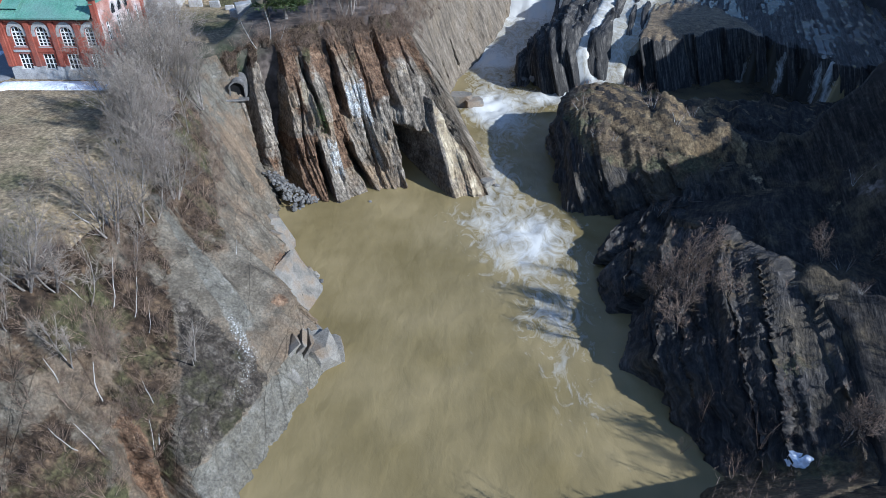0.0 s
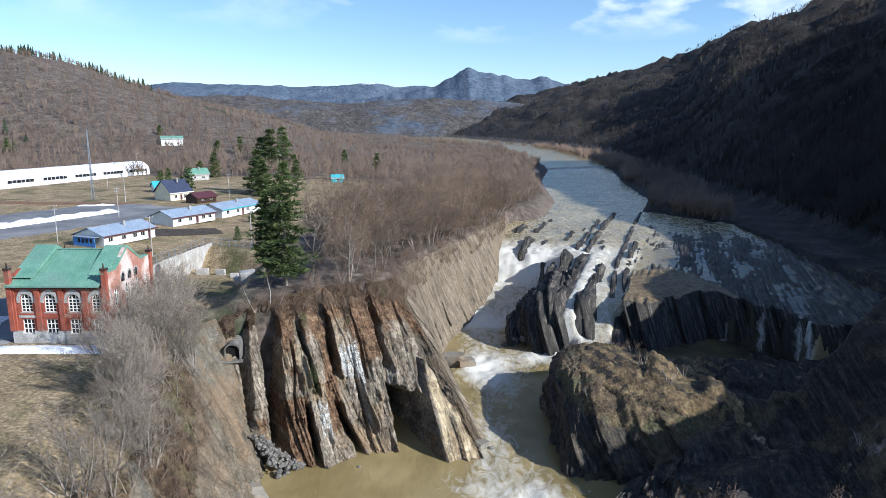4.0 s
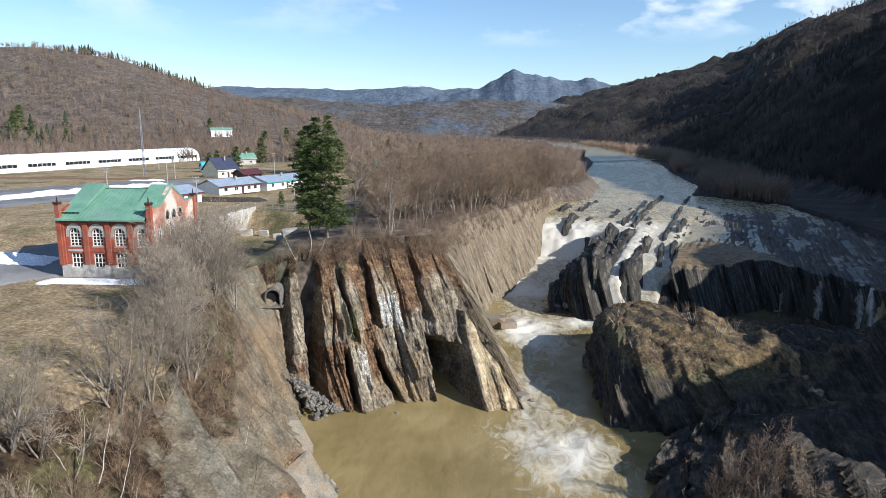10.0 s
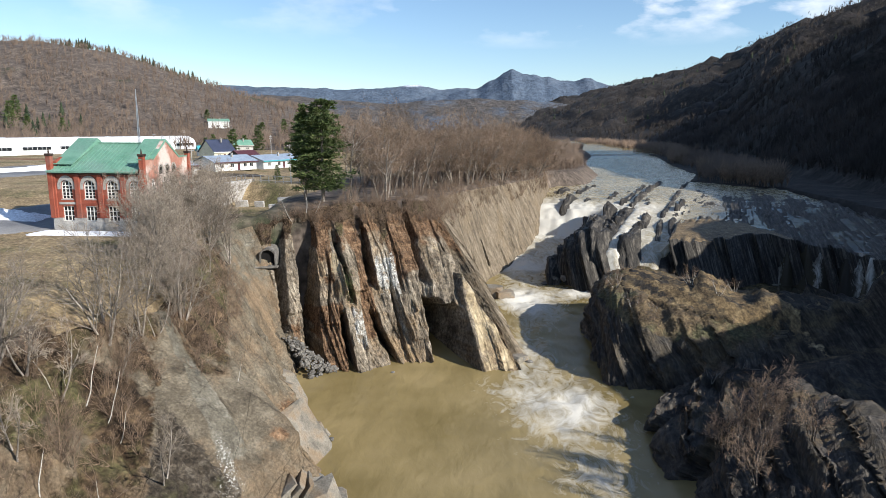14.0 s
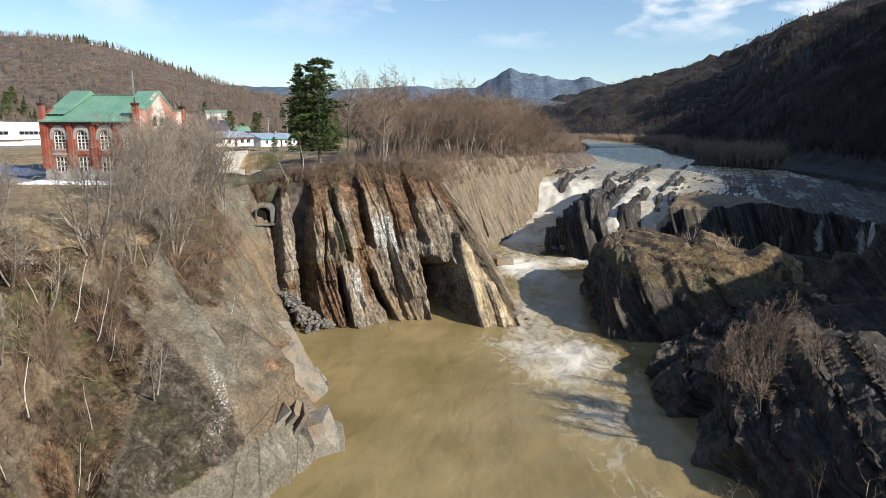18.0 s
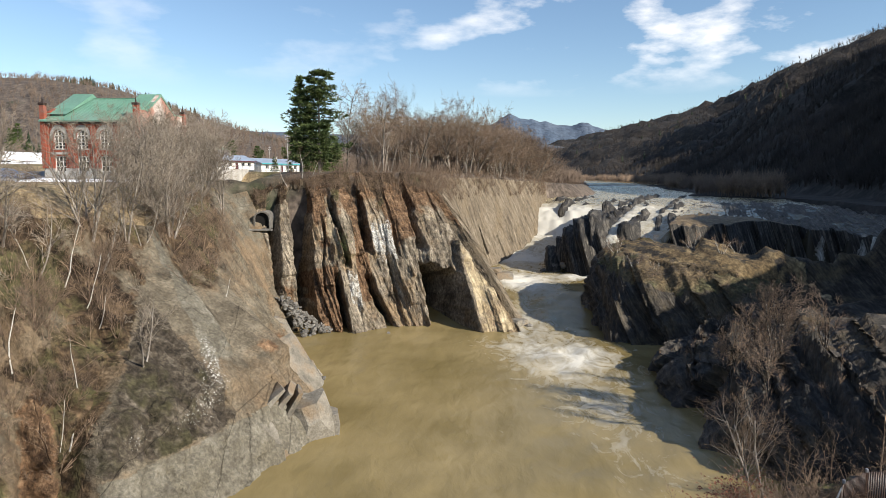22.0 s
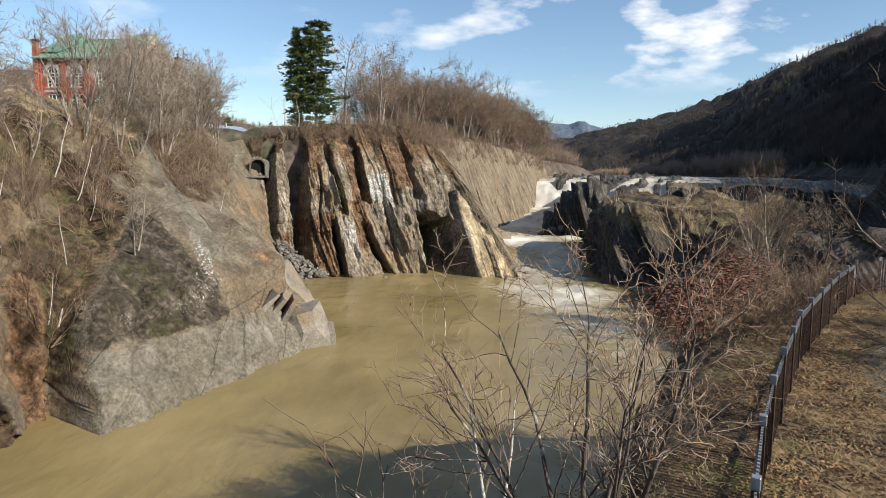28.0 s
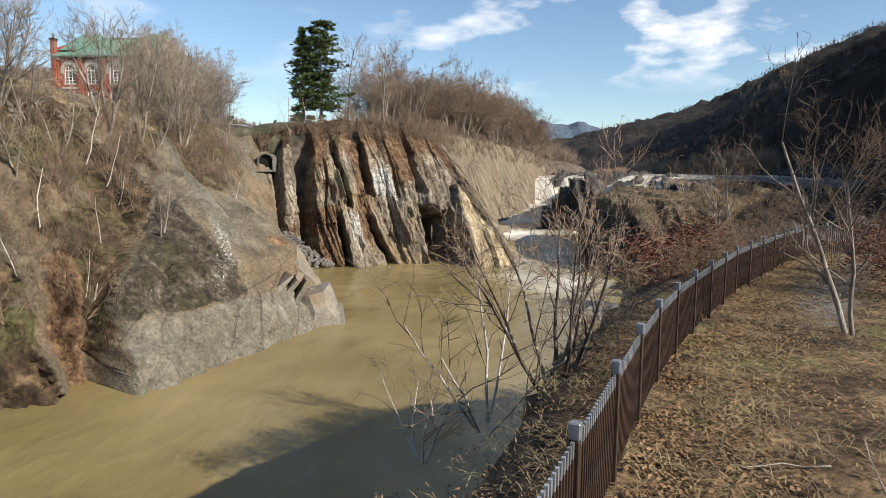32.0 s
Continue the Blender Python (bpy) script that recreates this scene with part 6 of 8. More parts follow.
far_woods("brushwood", 35, np.array(on_face("left_bank_slope", PA, rg, 170, 1.5, 5.8, 0.2, 1.0, lambda q, v: q < slab_line(v) - 0.05) + on_face("left_bank_slope", PA, rg, 80, 5.8, 10.6, 0.66, 1.0, off_slab) + on_face("cliff_face", PB, rg, 520, 12.3, 18, 0.86, 1.0) + on_face("cliff_face", PB, rg, 90, 12.8, 17.5, 0.5, 0.86) + on_face("falls_wall", PC, rg, 420, 18.1, 26.5, 0.80, 1.0) + on_ground(rg, 420, -30, 24, 112, 232, lambda x, y: edge_x(y, L_EDGE) - 4 < x < edge_x(y, L_EDGE) - 0.3)), 0.9, 2.6, twig, "tangled leafless brushwood clinging to the banks", 18, 0.085, True)
far_woods("outcrop_scrub", 36, np.array(on_bank(PR, rg, 260, 0.34, 0.56, 0.45, 1.0) + on_bank(PR, rg, 60, 0.56, 0.8, 0.85, 1.0)), 0.6, 1.8, twig, "low dry scrub on the dark outcrop", 14, 0.10)
mtn = lambda x, y: (mountain(x, y) > 3) & (x > edge_x(y, R_EDGE) + 3)
# the twig colour darkened for shade; the valley head takes it too
far_woods("mountain_woods", 31, spots_on(rg, 9000, lambda r, m: fan(r, m, 150, 700, 0.05, 0.95), mtn), 7, 12, shade_far, "dark mixed woods on the shaded mountainside", 11, 0.15)
far_woods("valley_head_woods", 37, spots_on(rg, 9000, lambda r, m: fan(r, m, 650, 2600, -0.05, 0.65), mtn), 8, 14, shade_far, "brown woods on the slopes at the valley head", 9, 0.2)
far_woods("hill_woods", 32, spots_on(rg, 7000, lambda r, m: fan(r, m, 360, 1500, -0.95, 0.02), lambda x, y: x < edge_x(y, L_EDGE) - 4), 7, 12, twig_far, "bare brown woods on the hill across the fields", 11, 0.16)
far_woods("river_woods", 33, spots_on(rg, 2600, lambda r, m: fan(r, m, 255, 1400, 0.0, 0.42), lambda x, y: ((x < edge_x(y, L_EDGE) - 3) & (x > edge_x(y, L_EDGE) - 120)) | ((x > edge_x(y, R_EDGE) + 2) & (x < edge_x(y, R_EDGE) + 40))), 7, 11, twig_far, "bare brown riverside woods", 22, 0.11)
right_side = lambda x, y: (x > edge_x(y, R_EDGE) + 0.5) & (x < edge_x(y, R_EDGE) + 12 + 26 * smooth01((y - 450) / 300)) & (fbm(x * 0.045, y * 0.03, 58, 3) > 0.03)
# lighter twigs than the river woods: sunlight put into the colour
far_woods("shore_woods", 38, spots_on(rg, 620, lambda r, m: fan(r, m, 268, 1150, 0.1, 0.48), right_side), 8, 14, twig, "pale grey bare trees along the far shore", 26, 0.10)
far_woods("wood_brush", 34, spots_on(rg, 1800, lambda r, m: (r.uniform(-26, 70, m), r.uniform(119, 400, m)), lambda x, y: (x < edge_x(y, L_EDGE) - 0.5) & (x > edge_x(y, L_EDGE) - 55) & (x > -26)), 2.5, 5.5, twig_far, "tangled leafless undergrowth beneath the trees", 16, 0.07)


def far_firs(name, seed, spots, h0, h1, label):
    rng = np.random.default_rng(seed)
    V, F, base = [], [], 0
    for x, y, z in spots:
        h = rng.uniform(h0, h1)
        for k in range(5):
            zb, zt, r = z + h * (0.1 + 0.16 * k), z + h * (0.38 + 0.155 * k), h * (0.22 - 0.038 * k)
            m = 7
            a = np.arange(m) * 2 * np.pi / m + rng.uniform(0, 1)
            rr = r * rng.uniform(0.6, 1.25, m)
            V.append(np.column_stack([x + np.cos(a) * rr, y + np.sin(a) * rr, zb + rng.uniform(-0.05, 0.05, m) * h]))
            V.append([[x, y, zt]])
            F += [(base + i, base + (i + 1) % m, base + m) for i in range(m)]
            base += m + 1
    ob = link_mesh(name, np.concatenate(V), np.array(F), needle_far)
    return tagged(ob, label, "woods", kind="stuff")


ridge = []
for px in rg.uniform(-0.66, -0.42, 190):
    yy = rg.uniform(860, 1000)
    ridge.append((px * yy, yy, float(ground_height(np.array([px * yy]), np.array([yy]))[0])))
for px in rg.uniform(-0.9, -0.6, 26):
    yy = rg.uniform(420, 520)
    ridge.append((px * yy, yy, float(ground_height(np.array([px * yy]), np.array([yy]))[0])))
for px, yy in zip(rg.uniform(0.0, 0.55, 130), rg.uniform(700, 2300, 130)):
    if mountain(np.array([px * yy]), np.array([yy]))[0] < 35:
        continue
    ridge.append((px * yy, yy, float(ground_height(np.array([px * yy]), np.array([yy]))[0])))
far_firs("hill_firs", 41, ridge, 9, 15, "dark firs along the crests of the hills")


# ---------------------------------------------------------------- powerhouse
def prism(bm, outline, axis, t0, t1):
    """A flat outline of (across, up) pulled from t0 to t1 along the axis 'x' or 'y'."""
    mk = (lambda a, b, t: (a, t, b)) if axis == "y" else (lambda a, b, t: (t, a, b))
    v0 = [bm.verts.new(mk(a, b, t0)) for a, b in outline]
    v1 = [bm.verts.new(mk(a, b, t1)) for a, b in outline]
    n = len(outline)
    bm.faces.new(v0)
    bm.faces.new(v1[::-1])
    for i in range(n):
        bm.faces.new((v0[i], v1[i], v1[(i + 1) % n], v0[(i + 1) % n]))
    return bm


def arch_line(w, spring, rise, n=8):
    return [(w / 2 * math.cos(a), spring + rise * math.sin(a)) for a in np.linspace(0, math.pi, n)]


def window_part(parent, cx, z0, w, h, face, pos, rise=0.0, cols=3, rows=4, name="window"):
    """A white-barred window in the wall on the face 'front' (seen along +y) or 'side' (seen along -x)."""
    axis = "y" if face == "front" else "x"
    s = 1 if face == "front" else -1
    win = empty(name)
    win.parent = parent
    top = h - rise
    line = [(cx - w / 2, z0), (cx + w / 2, z0)] + ([(cx + a, z0 + b) for a, b in arch_line(w, top, rise)] if rise else [(cx + w / 2, z0 + h), (cx - w / 2, z0 + h)])
    part("pane", prism(bmesh.new(), line, axis, pos + s * 0.20, pos + s * 0.22), dark_glass, win)
    bm = bmesh.new()
    bars = []
    for k in range(cols + 1):
        a = cx - w / 2 + w * k / cols
        t = 0.075 if k in (0, cols) else 0.055
        bars.append((a - t, a + t, z0, z0 + top + (rise * 0.8 if 0 < k < cols else 0)))
    for k in range(rows + 1):
        b = z0 + top * k / rows
        t = 0.075 if k in (0, rows) else 0.045
        bars.append((cx - w / 2, cx + w / 2, b - t, b + t))
    for a0, a1, b0, b1 in bars:
        if axis == "y":
            box(bm, a0, a1, pos + s * 0.10, pos + s * 0.19, b0, b1)
        else:
            box(bm, pos + s * 0.10, pos + s * 0.19, a0, a1, b0, b1)
    part("window_frame", bm, white_paint, win, "white painted glazing bars")
    if rise:
        ring = [(cx + a, z0 + b) for a, b in arch_line(w, top, rise, 10)] + [(cx + a, z0 + b) for a, b in arch_line(w - 0.2, top, rise - 0.1, 10)][::-1]
        part("window_arch", prism(bmesh.new(), ring, axis, pos + s * 0.09, pos + s * 0.19), white_paint, win)
    sill = (cx - w / 2 - 0.15, cx + w / 2 + 0.15)
    if axis == "y":
        part("window_sill", boxes((*sill, pos - 0.09, pos + 0.2, z0 - 0.16, z0 - 0.02)), concrete, win)
    else:
        part("window_sill", boxes((pos - 0.2, pos + 0.09, *sill, z0 - 0.16, z0 - 0.02)), concrete, win)
    return win


def wall_with_holes(a0, a1, z0, z1, holes, axis, t0, t1):
    """A wall pierced by holes (a0, a1, z0, z1), built of blocks round them."""
    bm = bmesh.new()
    cuts_a = sorted({a0, a1, *[h[0] for h in holes], *[h[1] for h in holes]})
    for i in range(len(cuts_a) - 1):
        ca, cb = cuts_a[i], cuts_a[i + 1]
        mid = (ca + cb) / 2
        hz = sorted([(h[2], h[3]) for h in holes if h[0] < mid < h[1]])
        z = z0
        for b0, b1 in hz + [(z1, z1)]:
            if b0 - z > 1e-4:
                if axis == "y":
                    box(bm, ca, cb, t0, t1, z, b0)
                else:
                    box(bm, t0, t1, ca, cb, z, b0)
            z = b1
    bmesh.ops.remove_doubles(bm, verts=bm.verts[:], dist=0.0005)
    return bm


def powerhouse():
    e = empty("powerhouse")
    W, D, H = 13.4, 14.4, 8.1
    centres = [2.13 + 3.33 * k for k in range(4)]
    holes = []
    for c in centres:
        holes += [(c - 0.82, c + 0.82, 1.25, 3.40), (c - 0.82, c + 0.82, 4.40, 7.05)]
    front = part("wall", wall_with_holes(0.0, W, 1.7, H, [h if h[2] > 1.7 else (h[0], h[1], 1.7, h[3]) for h in holes], "y", 0.12, 0.55), brick_red, e, "red brick front wall between pilasters")
    # corners above the arches
    for c in centres:
        for sg in (-1, 1):
            ln = [(c + sg * 0.82, 7.05), (c + sg * 0.82, 6.25)] + [(c + sg * a, b) for a, b in arch_line(1.64, 6.25, 0.8, 12)[:6]] + [(c, 7.05)]
            part("spandrel", prism(bmesh.new(), ln, "y", 0.13, 0.54), brick_red, front)
    part("plinth", wall_with_holes(-0.15, W + 0.15, -0.9, 1.7, [(c - 0.82, c + 0.82, 1.25, 1.7) for c in centres], "y", -0.02, 0.5), concrete, e, "stained pale concrete plinth")
    edge = [0.0] + [2.13 + 3.33 * k + 1.665 for k in range(3)] + [W]
    for k, x in enumerate(edge):
        w = 0.36
        part("pilaster", boxes((x - w + (0.3 if k == 0 else 0) - (0.3 if k == 4 else 0), x + w + (0.3 if k == 0 else 0) - (0.3 if k == 4 else 0), -0.1, 0.12, 1.7, H - 0.25), bev=0.02), brick_red, e)
    for c in centres:
        ring = [(c + a, b) for a, b in arch_line(2.55, 6.1, 1.6, 14)] + [(c - 1.27, 5.75), (c - 0.84, 5.75)] + [(c + a, b) for a, b in arch_line(1.68, 6.25, 0.82, 14)][::-1] + [(c + 0.84, 5.75), (c + 1.27, 5.75)]
        part("arch_surround", prism(bmesh.new(), ring, "y", 0.04, 0.118), concrete, e, "pale rendered arch over the window")
        window_part(e, c, 4.40, 1.6, 2.62, "front", 0.2, 0.78, 3, 4)
        window_part(e, c, 1.25, 1.6, 2.12, "front", 0.2, 0.0, 3, 3)
        part("string_course", boxes((c - 1.2, c + 1.2, 0.03, 0.118, 3.62, 3.92)), concrete if c < 3 else brick_red, e)
    part("cornice", boxes((0.3, W - 0.3, -0.25, 0.6, H - 0.25, H), bev=0.04), rust, e, "dark eaves board")
    # gable wall towards the gorge
    side_holes = [(c - w / 2, c + w / 2, z, z + h) for c, z, w, h in ((3.0, 4.5, 1.1, 2.6), (6.3, 4.2, 1.2, 3.0), (9.6, 4.2, 1.2, 3.0), (6.3, 1.3, 1.2, 2.0), (9.6, 1.3, 1.2, 2.0), (3.0, 1.3, 1.1, 2.0), (12.4, 4.5, 1.0, 2.6))]
    gab = part("gable_wall", wall_with_holes(0.56, D, 1.7, 9.9, side_holes, "x", W - 0.5, W), brick_worn, e, "red brick gable wall with pale worn render")
    part("gable_peak", prism(bmesh.new(), [(3.2, 9.9), (D - 3.2, 9.9), (D / 2 + 0.6, 12.45), (D / 2 - 0.6, 12.45)], "x", W - 0.5, W), brick_worn, gab)
    part("coping", prism(bmesh.new(), [(3.0, 9.9), (3.2, 9.75), (D / 2, 12.35), (D - 3.2, 9.75), (D - 3.0, 9.9), (D / 2, 12.75)], "x", W - 0.6, W + 0.08), roof_green, gab, "green metal coping")
    for a0, a1 in ((-0.1, 3.1), (D - 3.1, D + 0.1)):
        part("coping", boxes((W - 0.6, W + 0.08, a0, a1, 9.903, 10.06)), roof_green, gab, "green metal coping")
    for c, z, w, h in ((3.0, 4.5, 1.1, 2.6), (6.3, 4.2, 1.2, 3.0), (9.6, 4.2, 1.2, 3.0), (6.3, 1.3, 1.2, 2.0), (9.6, 1.3, 1.2, 2.0), (3.0, 1.3, 1.1, 2.0), (12.4, 4.5, 1.0, 2.6)):
        window_part(e, c, z, w, h, "side", W - 0.1, 0.0, 2, 4)
    for c in (5.2, 7.2, 9.2):
        ring = [(c + a, b) for a, b in arch_line(1.5, 8.25, 0.95, 12)] + [(c + a, b) for a, b in arch_line(1.05, 8.3, 0.7, 12)][::-1]
        part("lunette_surround", prism(bmesh.new(), ring, "x", W + 0.003, W + 0.09), concrete, gab, "pale rendered arch")
        part("lunette", prism(bmesh.new(), [(c - 0.5, 7.7), (c + 0.5, 7.7)] + [(c + a, b) for a, b in arch_line(1.0, 8.3, 0.66, 10)], "x", W + 0.003, W + 0.03), dark_glass, gab)
    part("plinth", boxes((W - 0.45, W + 0.06, 0.52, D, -0.9, 1.695)), concrete, e, "stained pale concrete plinth")
    part("back_wall", boxes((0.5, W - 0.5, D - 0.5, D, -0.9, H - 0.05)), brick_red, e)
    part("left_gable", prism(bmesh.new(), [(0.56, -0.9), (D - 0.52, -0.9), (D - 0.52, 8.0), (D - 0.9, 9.6), (D / 2, 12.0), (0.9, 9.6), (0.56, 8.0)], "x", 0.0, 0.48), brick_red, e)
    # roof: two slopes of seamed metal with a little turret roof at the left end
    slope_f = part("roof", prism(bmesh.new(), [(-0.55, H + 0.003), (D / 2, 11.85), (D / 2, 12.05), (-0.55, H + 0.2)], "x", -0.25, W - 0.62), roof_green, e, "weathered green sheet-metal roof")
    part("roof", prism(bmesh.new(), [(D + 0.4, H + 0.003), (D / 2 + 0.01, 11.85), (D / 2 + 0.01, 12.05), (D + 0.4, H + 0.2)], "x", -0.25, W - 0.62), roof_green, e, "weathered green sheet-metal roof")
    ang = math.atan2(3.85, D / 2 + 0.55)
    for k in range(1, 22):
        x = -0.25 + k * 0.585
        ln = math.hypot(3.85, D / 2 + 0.55)
        bm = boxes((x - 0.02, x + 0.02, 0, ln, 0, 0.05))
        bmesh.ops.transform(bm, matrix=Matrix.Translation((0, -0.55, H + 0.2)) @ Matrix.Rotation(ang, 4, "X"), verts=bm.verts)
        part("seam", bm, roof_green, slope_f)
    part("ridge_cap", boxes((-0.3, W - 0.62, D / 2 - 0.2, D / 2 + 0.2, 12.05, 12.16), bev=0.03), roof_green, e)
    part("cross_gable", prism(bmesh.new(), [(1.6, 9.35), (D / 2, 12.05), (D - 1.6, 9.35), (D / 2, 12.7)], "x", W - 3.2, W - 0.62), roof_green, e)
    part("cross_gable", prism(bmesh.new(), [(0.6, 9.2), (D / 2, 12.05), (D - 0.6, 9.2), (D / 2, 12.75)], "x", 0.0, 3.0), roof_green, e)
    for x, y in ((0.0, 0.1), (W - 0.05, 0.25), (W - 0.05, D - 0.3), (0.0, D - 0.3)):
        post = part("corner_post", boxes((x - 0.32, x + 0.36, y - 0.34, y + 0.3, 1.7, 10.4), bev=0.02), brick_red, e)
        part("cap", boxes((x - 0.42, x + 0.46, y - 0.44, y + 0.4, 10.4, 10.75), bev=0.05), rust, post, "dark metal cap")
        bm = bmesh.new()
        bmesh.ops.create_cone(bm, cap_ends=True, segments=8, radius1=0.12, radius2=0.06, depth=0.7, matrix=Matrix.Translation((x, y, 11.1)))
        part("finial", bm, rust, post)
    tagged(e, "two-storey red brick powerhouse with arched windows and green metal roof", "building")
    return e


ph = powerhouse()
ph.matrix_basis = pose(-62.5, 93.5, 23.6, 0, 0, -1.0) @ Matrix.Diagonal((1.055, 1.055, 1.055, 1))


# ---------------------------------------------------------------- houses on the plain
def house(label, L, D, H, R, wall, roof, trim, windows, door=None, chimney=True, porch=None, cat="house"):
    """A low gabled house: L along, D deep, eaves H, ridge R; its long front looks along -y."""
    e = empty("house")
    holes = [(x - 0.65, x + 0.65, 1.0, 2.1) for x in windows]
    if door:
        holes.append((door - 0.5, door + 0.5, 0.05, 2.1))
    part("wall", wall_with_holes(0, L, 0, H, holes, "y", 0.0, 0.2), wall, e)
    part("back_wall", boxes((0, L, D - 0.2, D, 0, H)), wall, e)
    for x0 in (0.0, L - 0.2):
        part("gable", prism(bmesh.new(), [(0.2, 0), (D - 0.2, 0), (D - 0.2, H), (D / 2, R - 0.2), (0.2, H)], "x", x0, x0 + 0.2), wall, e)
    for y0, y1 in ((-0.6, D / 2), (D + 0.6, D / 2 + 0.005)):
        k = (R - H) / (D / 2)
        z0 = H - 0.6 * k
        rf = part("roof", prism(bmesh.new(), [(y0, z0 + 0.02), (y1, R), (y1, R + 0.14), (y0, z0 + 0.16)], "x", -0.5, L + 0.5), roof, e)
        part("fascia", boxes((-0.52, L + 0.52, y0 - 0.05, y0 + 0.0, z0 - 0.12, z0 + 0.2)), trim, rf)
    for x in windows:
        w = empty("window")
        w.parent = e
        part("pane", boxes((x - 0.62, x + 0.62, 0.11, 0.13, 1.03, 2.07)), dark_glass, w)
        part("window_frame", boxes((x - 0.68, x - 0.6, 0.03, 0.14, 0.97, 2.13), (x + 0.6, x + 0.68, 0.03, 0.14, 0.97, 2.13), (x - 0.03, x + 0.03, 0.05, 0.105, 1.05, 2.05), (x - 0.6, x + 0.6, 0.03, 0.14, 0.97, 1.04), (x - 0.6, x + 0.6, 0.03, 0.14, 2.06, 2.13)), white_paint, w)
    if door:
        part("door", boxes((door - 0.48, door + 0.48, 0.06, 0.12, 0.02, 2.08)), roof_maroon, e)
    if chimney:
        ch = part("chimney", boxes((L * 0.55, L * 0.55 + 0.5, D * 0.3, D * 0.3 + 0.5, R - 1.0, R + 0.7)), concrete, e)
        part("chimney_cap", boxes((L * 0.55 - 0.06, L * 0.55 + 0.56, D * 0.3 - 0.06, D * 0.3 + 0.56, R + 0.7, R + 0.8)), concrete, ch)
    if porch:
        pc = part("porch", wall_with_holes(1.2, D - 1.2, 0, 2.4, [(2.0 + 1.3 * k, 2.9 + 1.3 * k, 1.0, 2.1) for k in range(4)], "x", -1.6, -1.45), porch, e, "glazed blue porch")
        part("porch_roof", boxes((-1.8, -0.0, 1.0, D - 1.0, 2.4, 2.5)), roof, pc)
        part("pane", boxes((-1.43, -1.41, 1.9, D - 2.0, 0.95, 2.15)), dark_glass, pc)
    return tagged(e, label, cat, "houses across the field")


def at_ground(x, y, dz=0.0):
    return float(ground_height(np.array([float(x)]), np.array([float(y)]))[0]) + dz


for spec_, px, py, rz in (
        (dict(label="low white house with blue-grey metal roof and glazed blue porch", L=16, D=9.5, H=2.7, R=4.4, wall=white_paint, roof=roof_blue, trim=roof_maroon, windows=(2.0, 6.0, 9.5, 12.0), door=14.2, porch=blue_tarp), -79.8, 155.5, 68),
        (dict(label="low white house with blue-grey metal roof beside the field", L=16, D=9.5, H=2.7, R=4.4, wall=white_paint, roof=roof_blue, trim=roof_maroon, windows=(2.5, 6.5, 11.5, 14), door=9), -76.3, 188.7, 62),
        (dict(label="low white house with pale blue gable and grey roof", L=20, D=9.5, H=2.8, R=4.4, wall=white_paint, roof=roof_blue, trim=teal_paint, windows=(3, 8, 13, 17.5), door=10.5), -69, 210.4, 68),
        (dict(label="cream house with steep dark navy roof", L=10, D=9, H=3.4, R=7.6, wall=cream_paint, roof=roof_navy, trim=white_paint, windows=(2.5, 7.0), door=5), -101, 249, 60),
        (dict(label="small house with maroon roof", L=9, D=6, H=2.3, R=3.8, wall=rust, roof=roof_maroon, trim=roof_maroon, windows=(2.5, 6.5), chimney=False), -88, 241, 60),
        (dict(label="small house with bright turquoise roof", L=8, D=6, H=2.5, R=4.4, wall=white_paint, roof=teal_paint, trim=teal_paint, windows=(2, 5.5)), -121, 282, 35),
        (dict(label="grey house with green roof beyond the firs", L=10, D=8, H=3.4, R=6.0, wall=concrete, roof=roof_green, trim=concrete, windows=(2.5, 7.0)), -127, 340, 40),
        (dict(label="white two-storey house below the wooded hill", L=16, D=9, H=5.5, R=7.5, wall=white_paint, roof=roof_green, trim=white_paint, windows=(3, 7, 12)), -215, 520, 25),
        (dict(label="small pale house beyond the wood", L=9, D=7, H=3, R=5, wall=white_paint, roof=roof_blue, trim=white_paint, windows=(2.5, 6.5)), -120, 505, 20),
        (dict(label="small turquoise shed near the river road", L=6, D=5, H=2.6, R=4.0, wall=teal_paint, roof=teal_paint, trim=white_paint, windows=(3,), chimney=False), -55, 350, 15)):
    h = house(**spec_)
    h.matrix_basis = pose(px, py, at_ground(px, py, 0.05), 0, 0, rz)


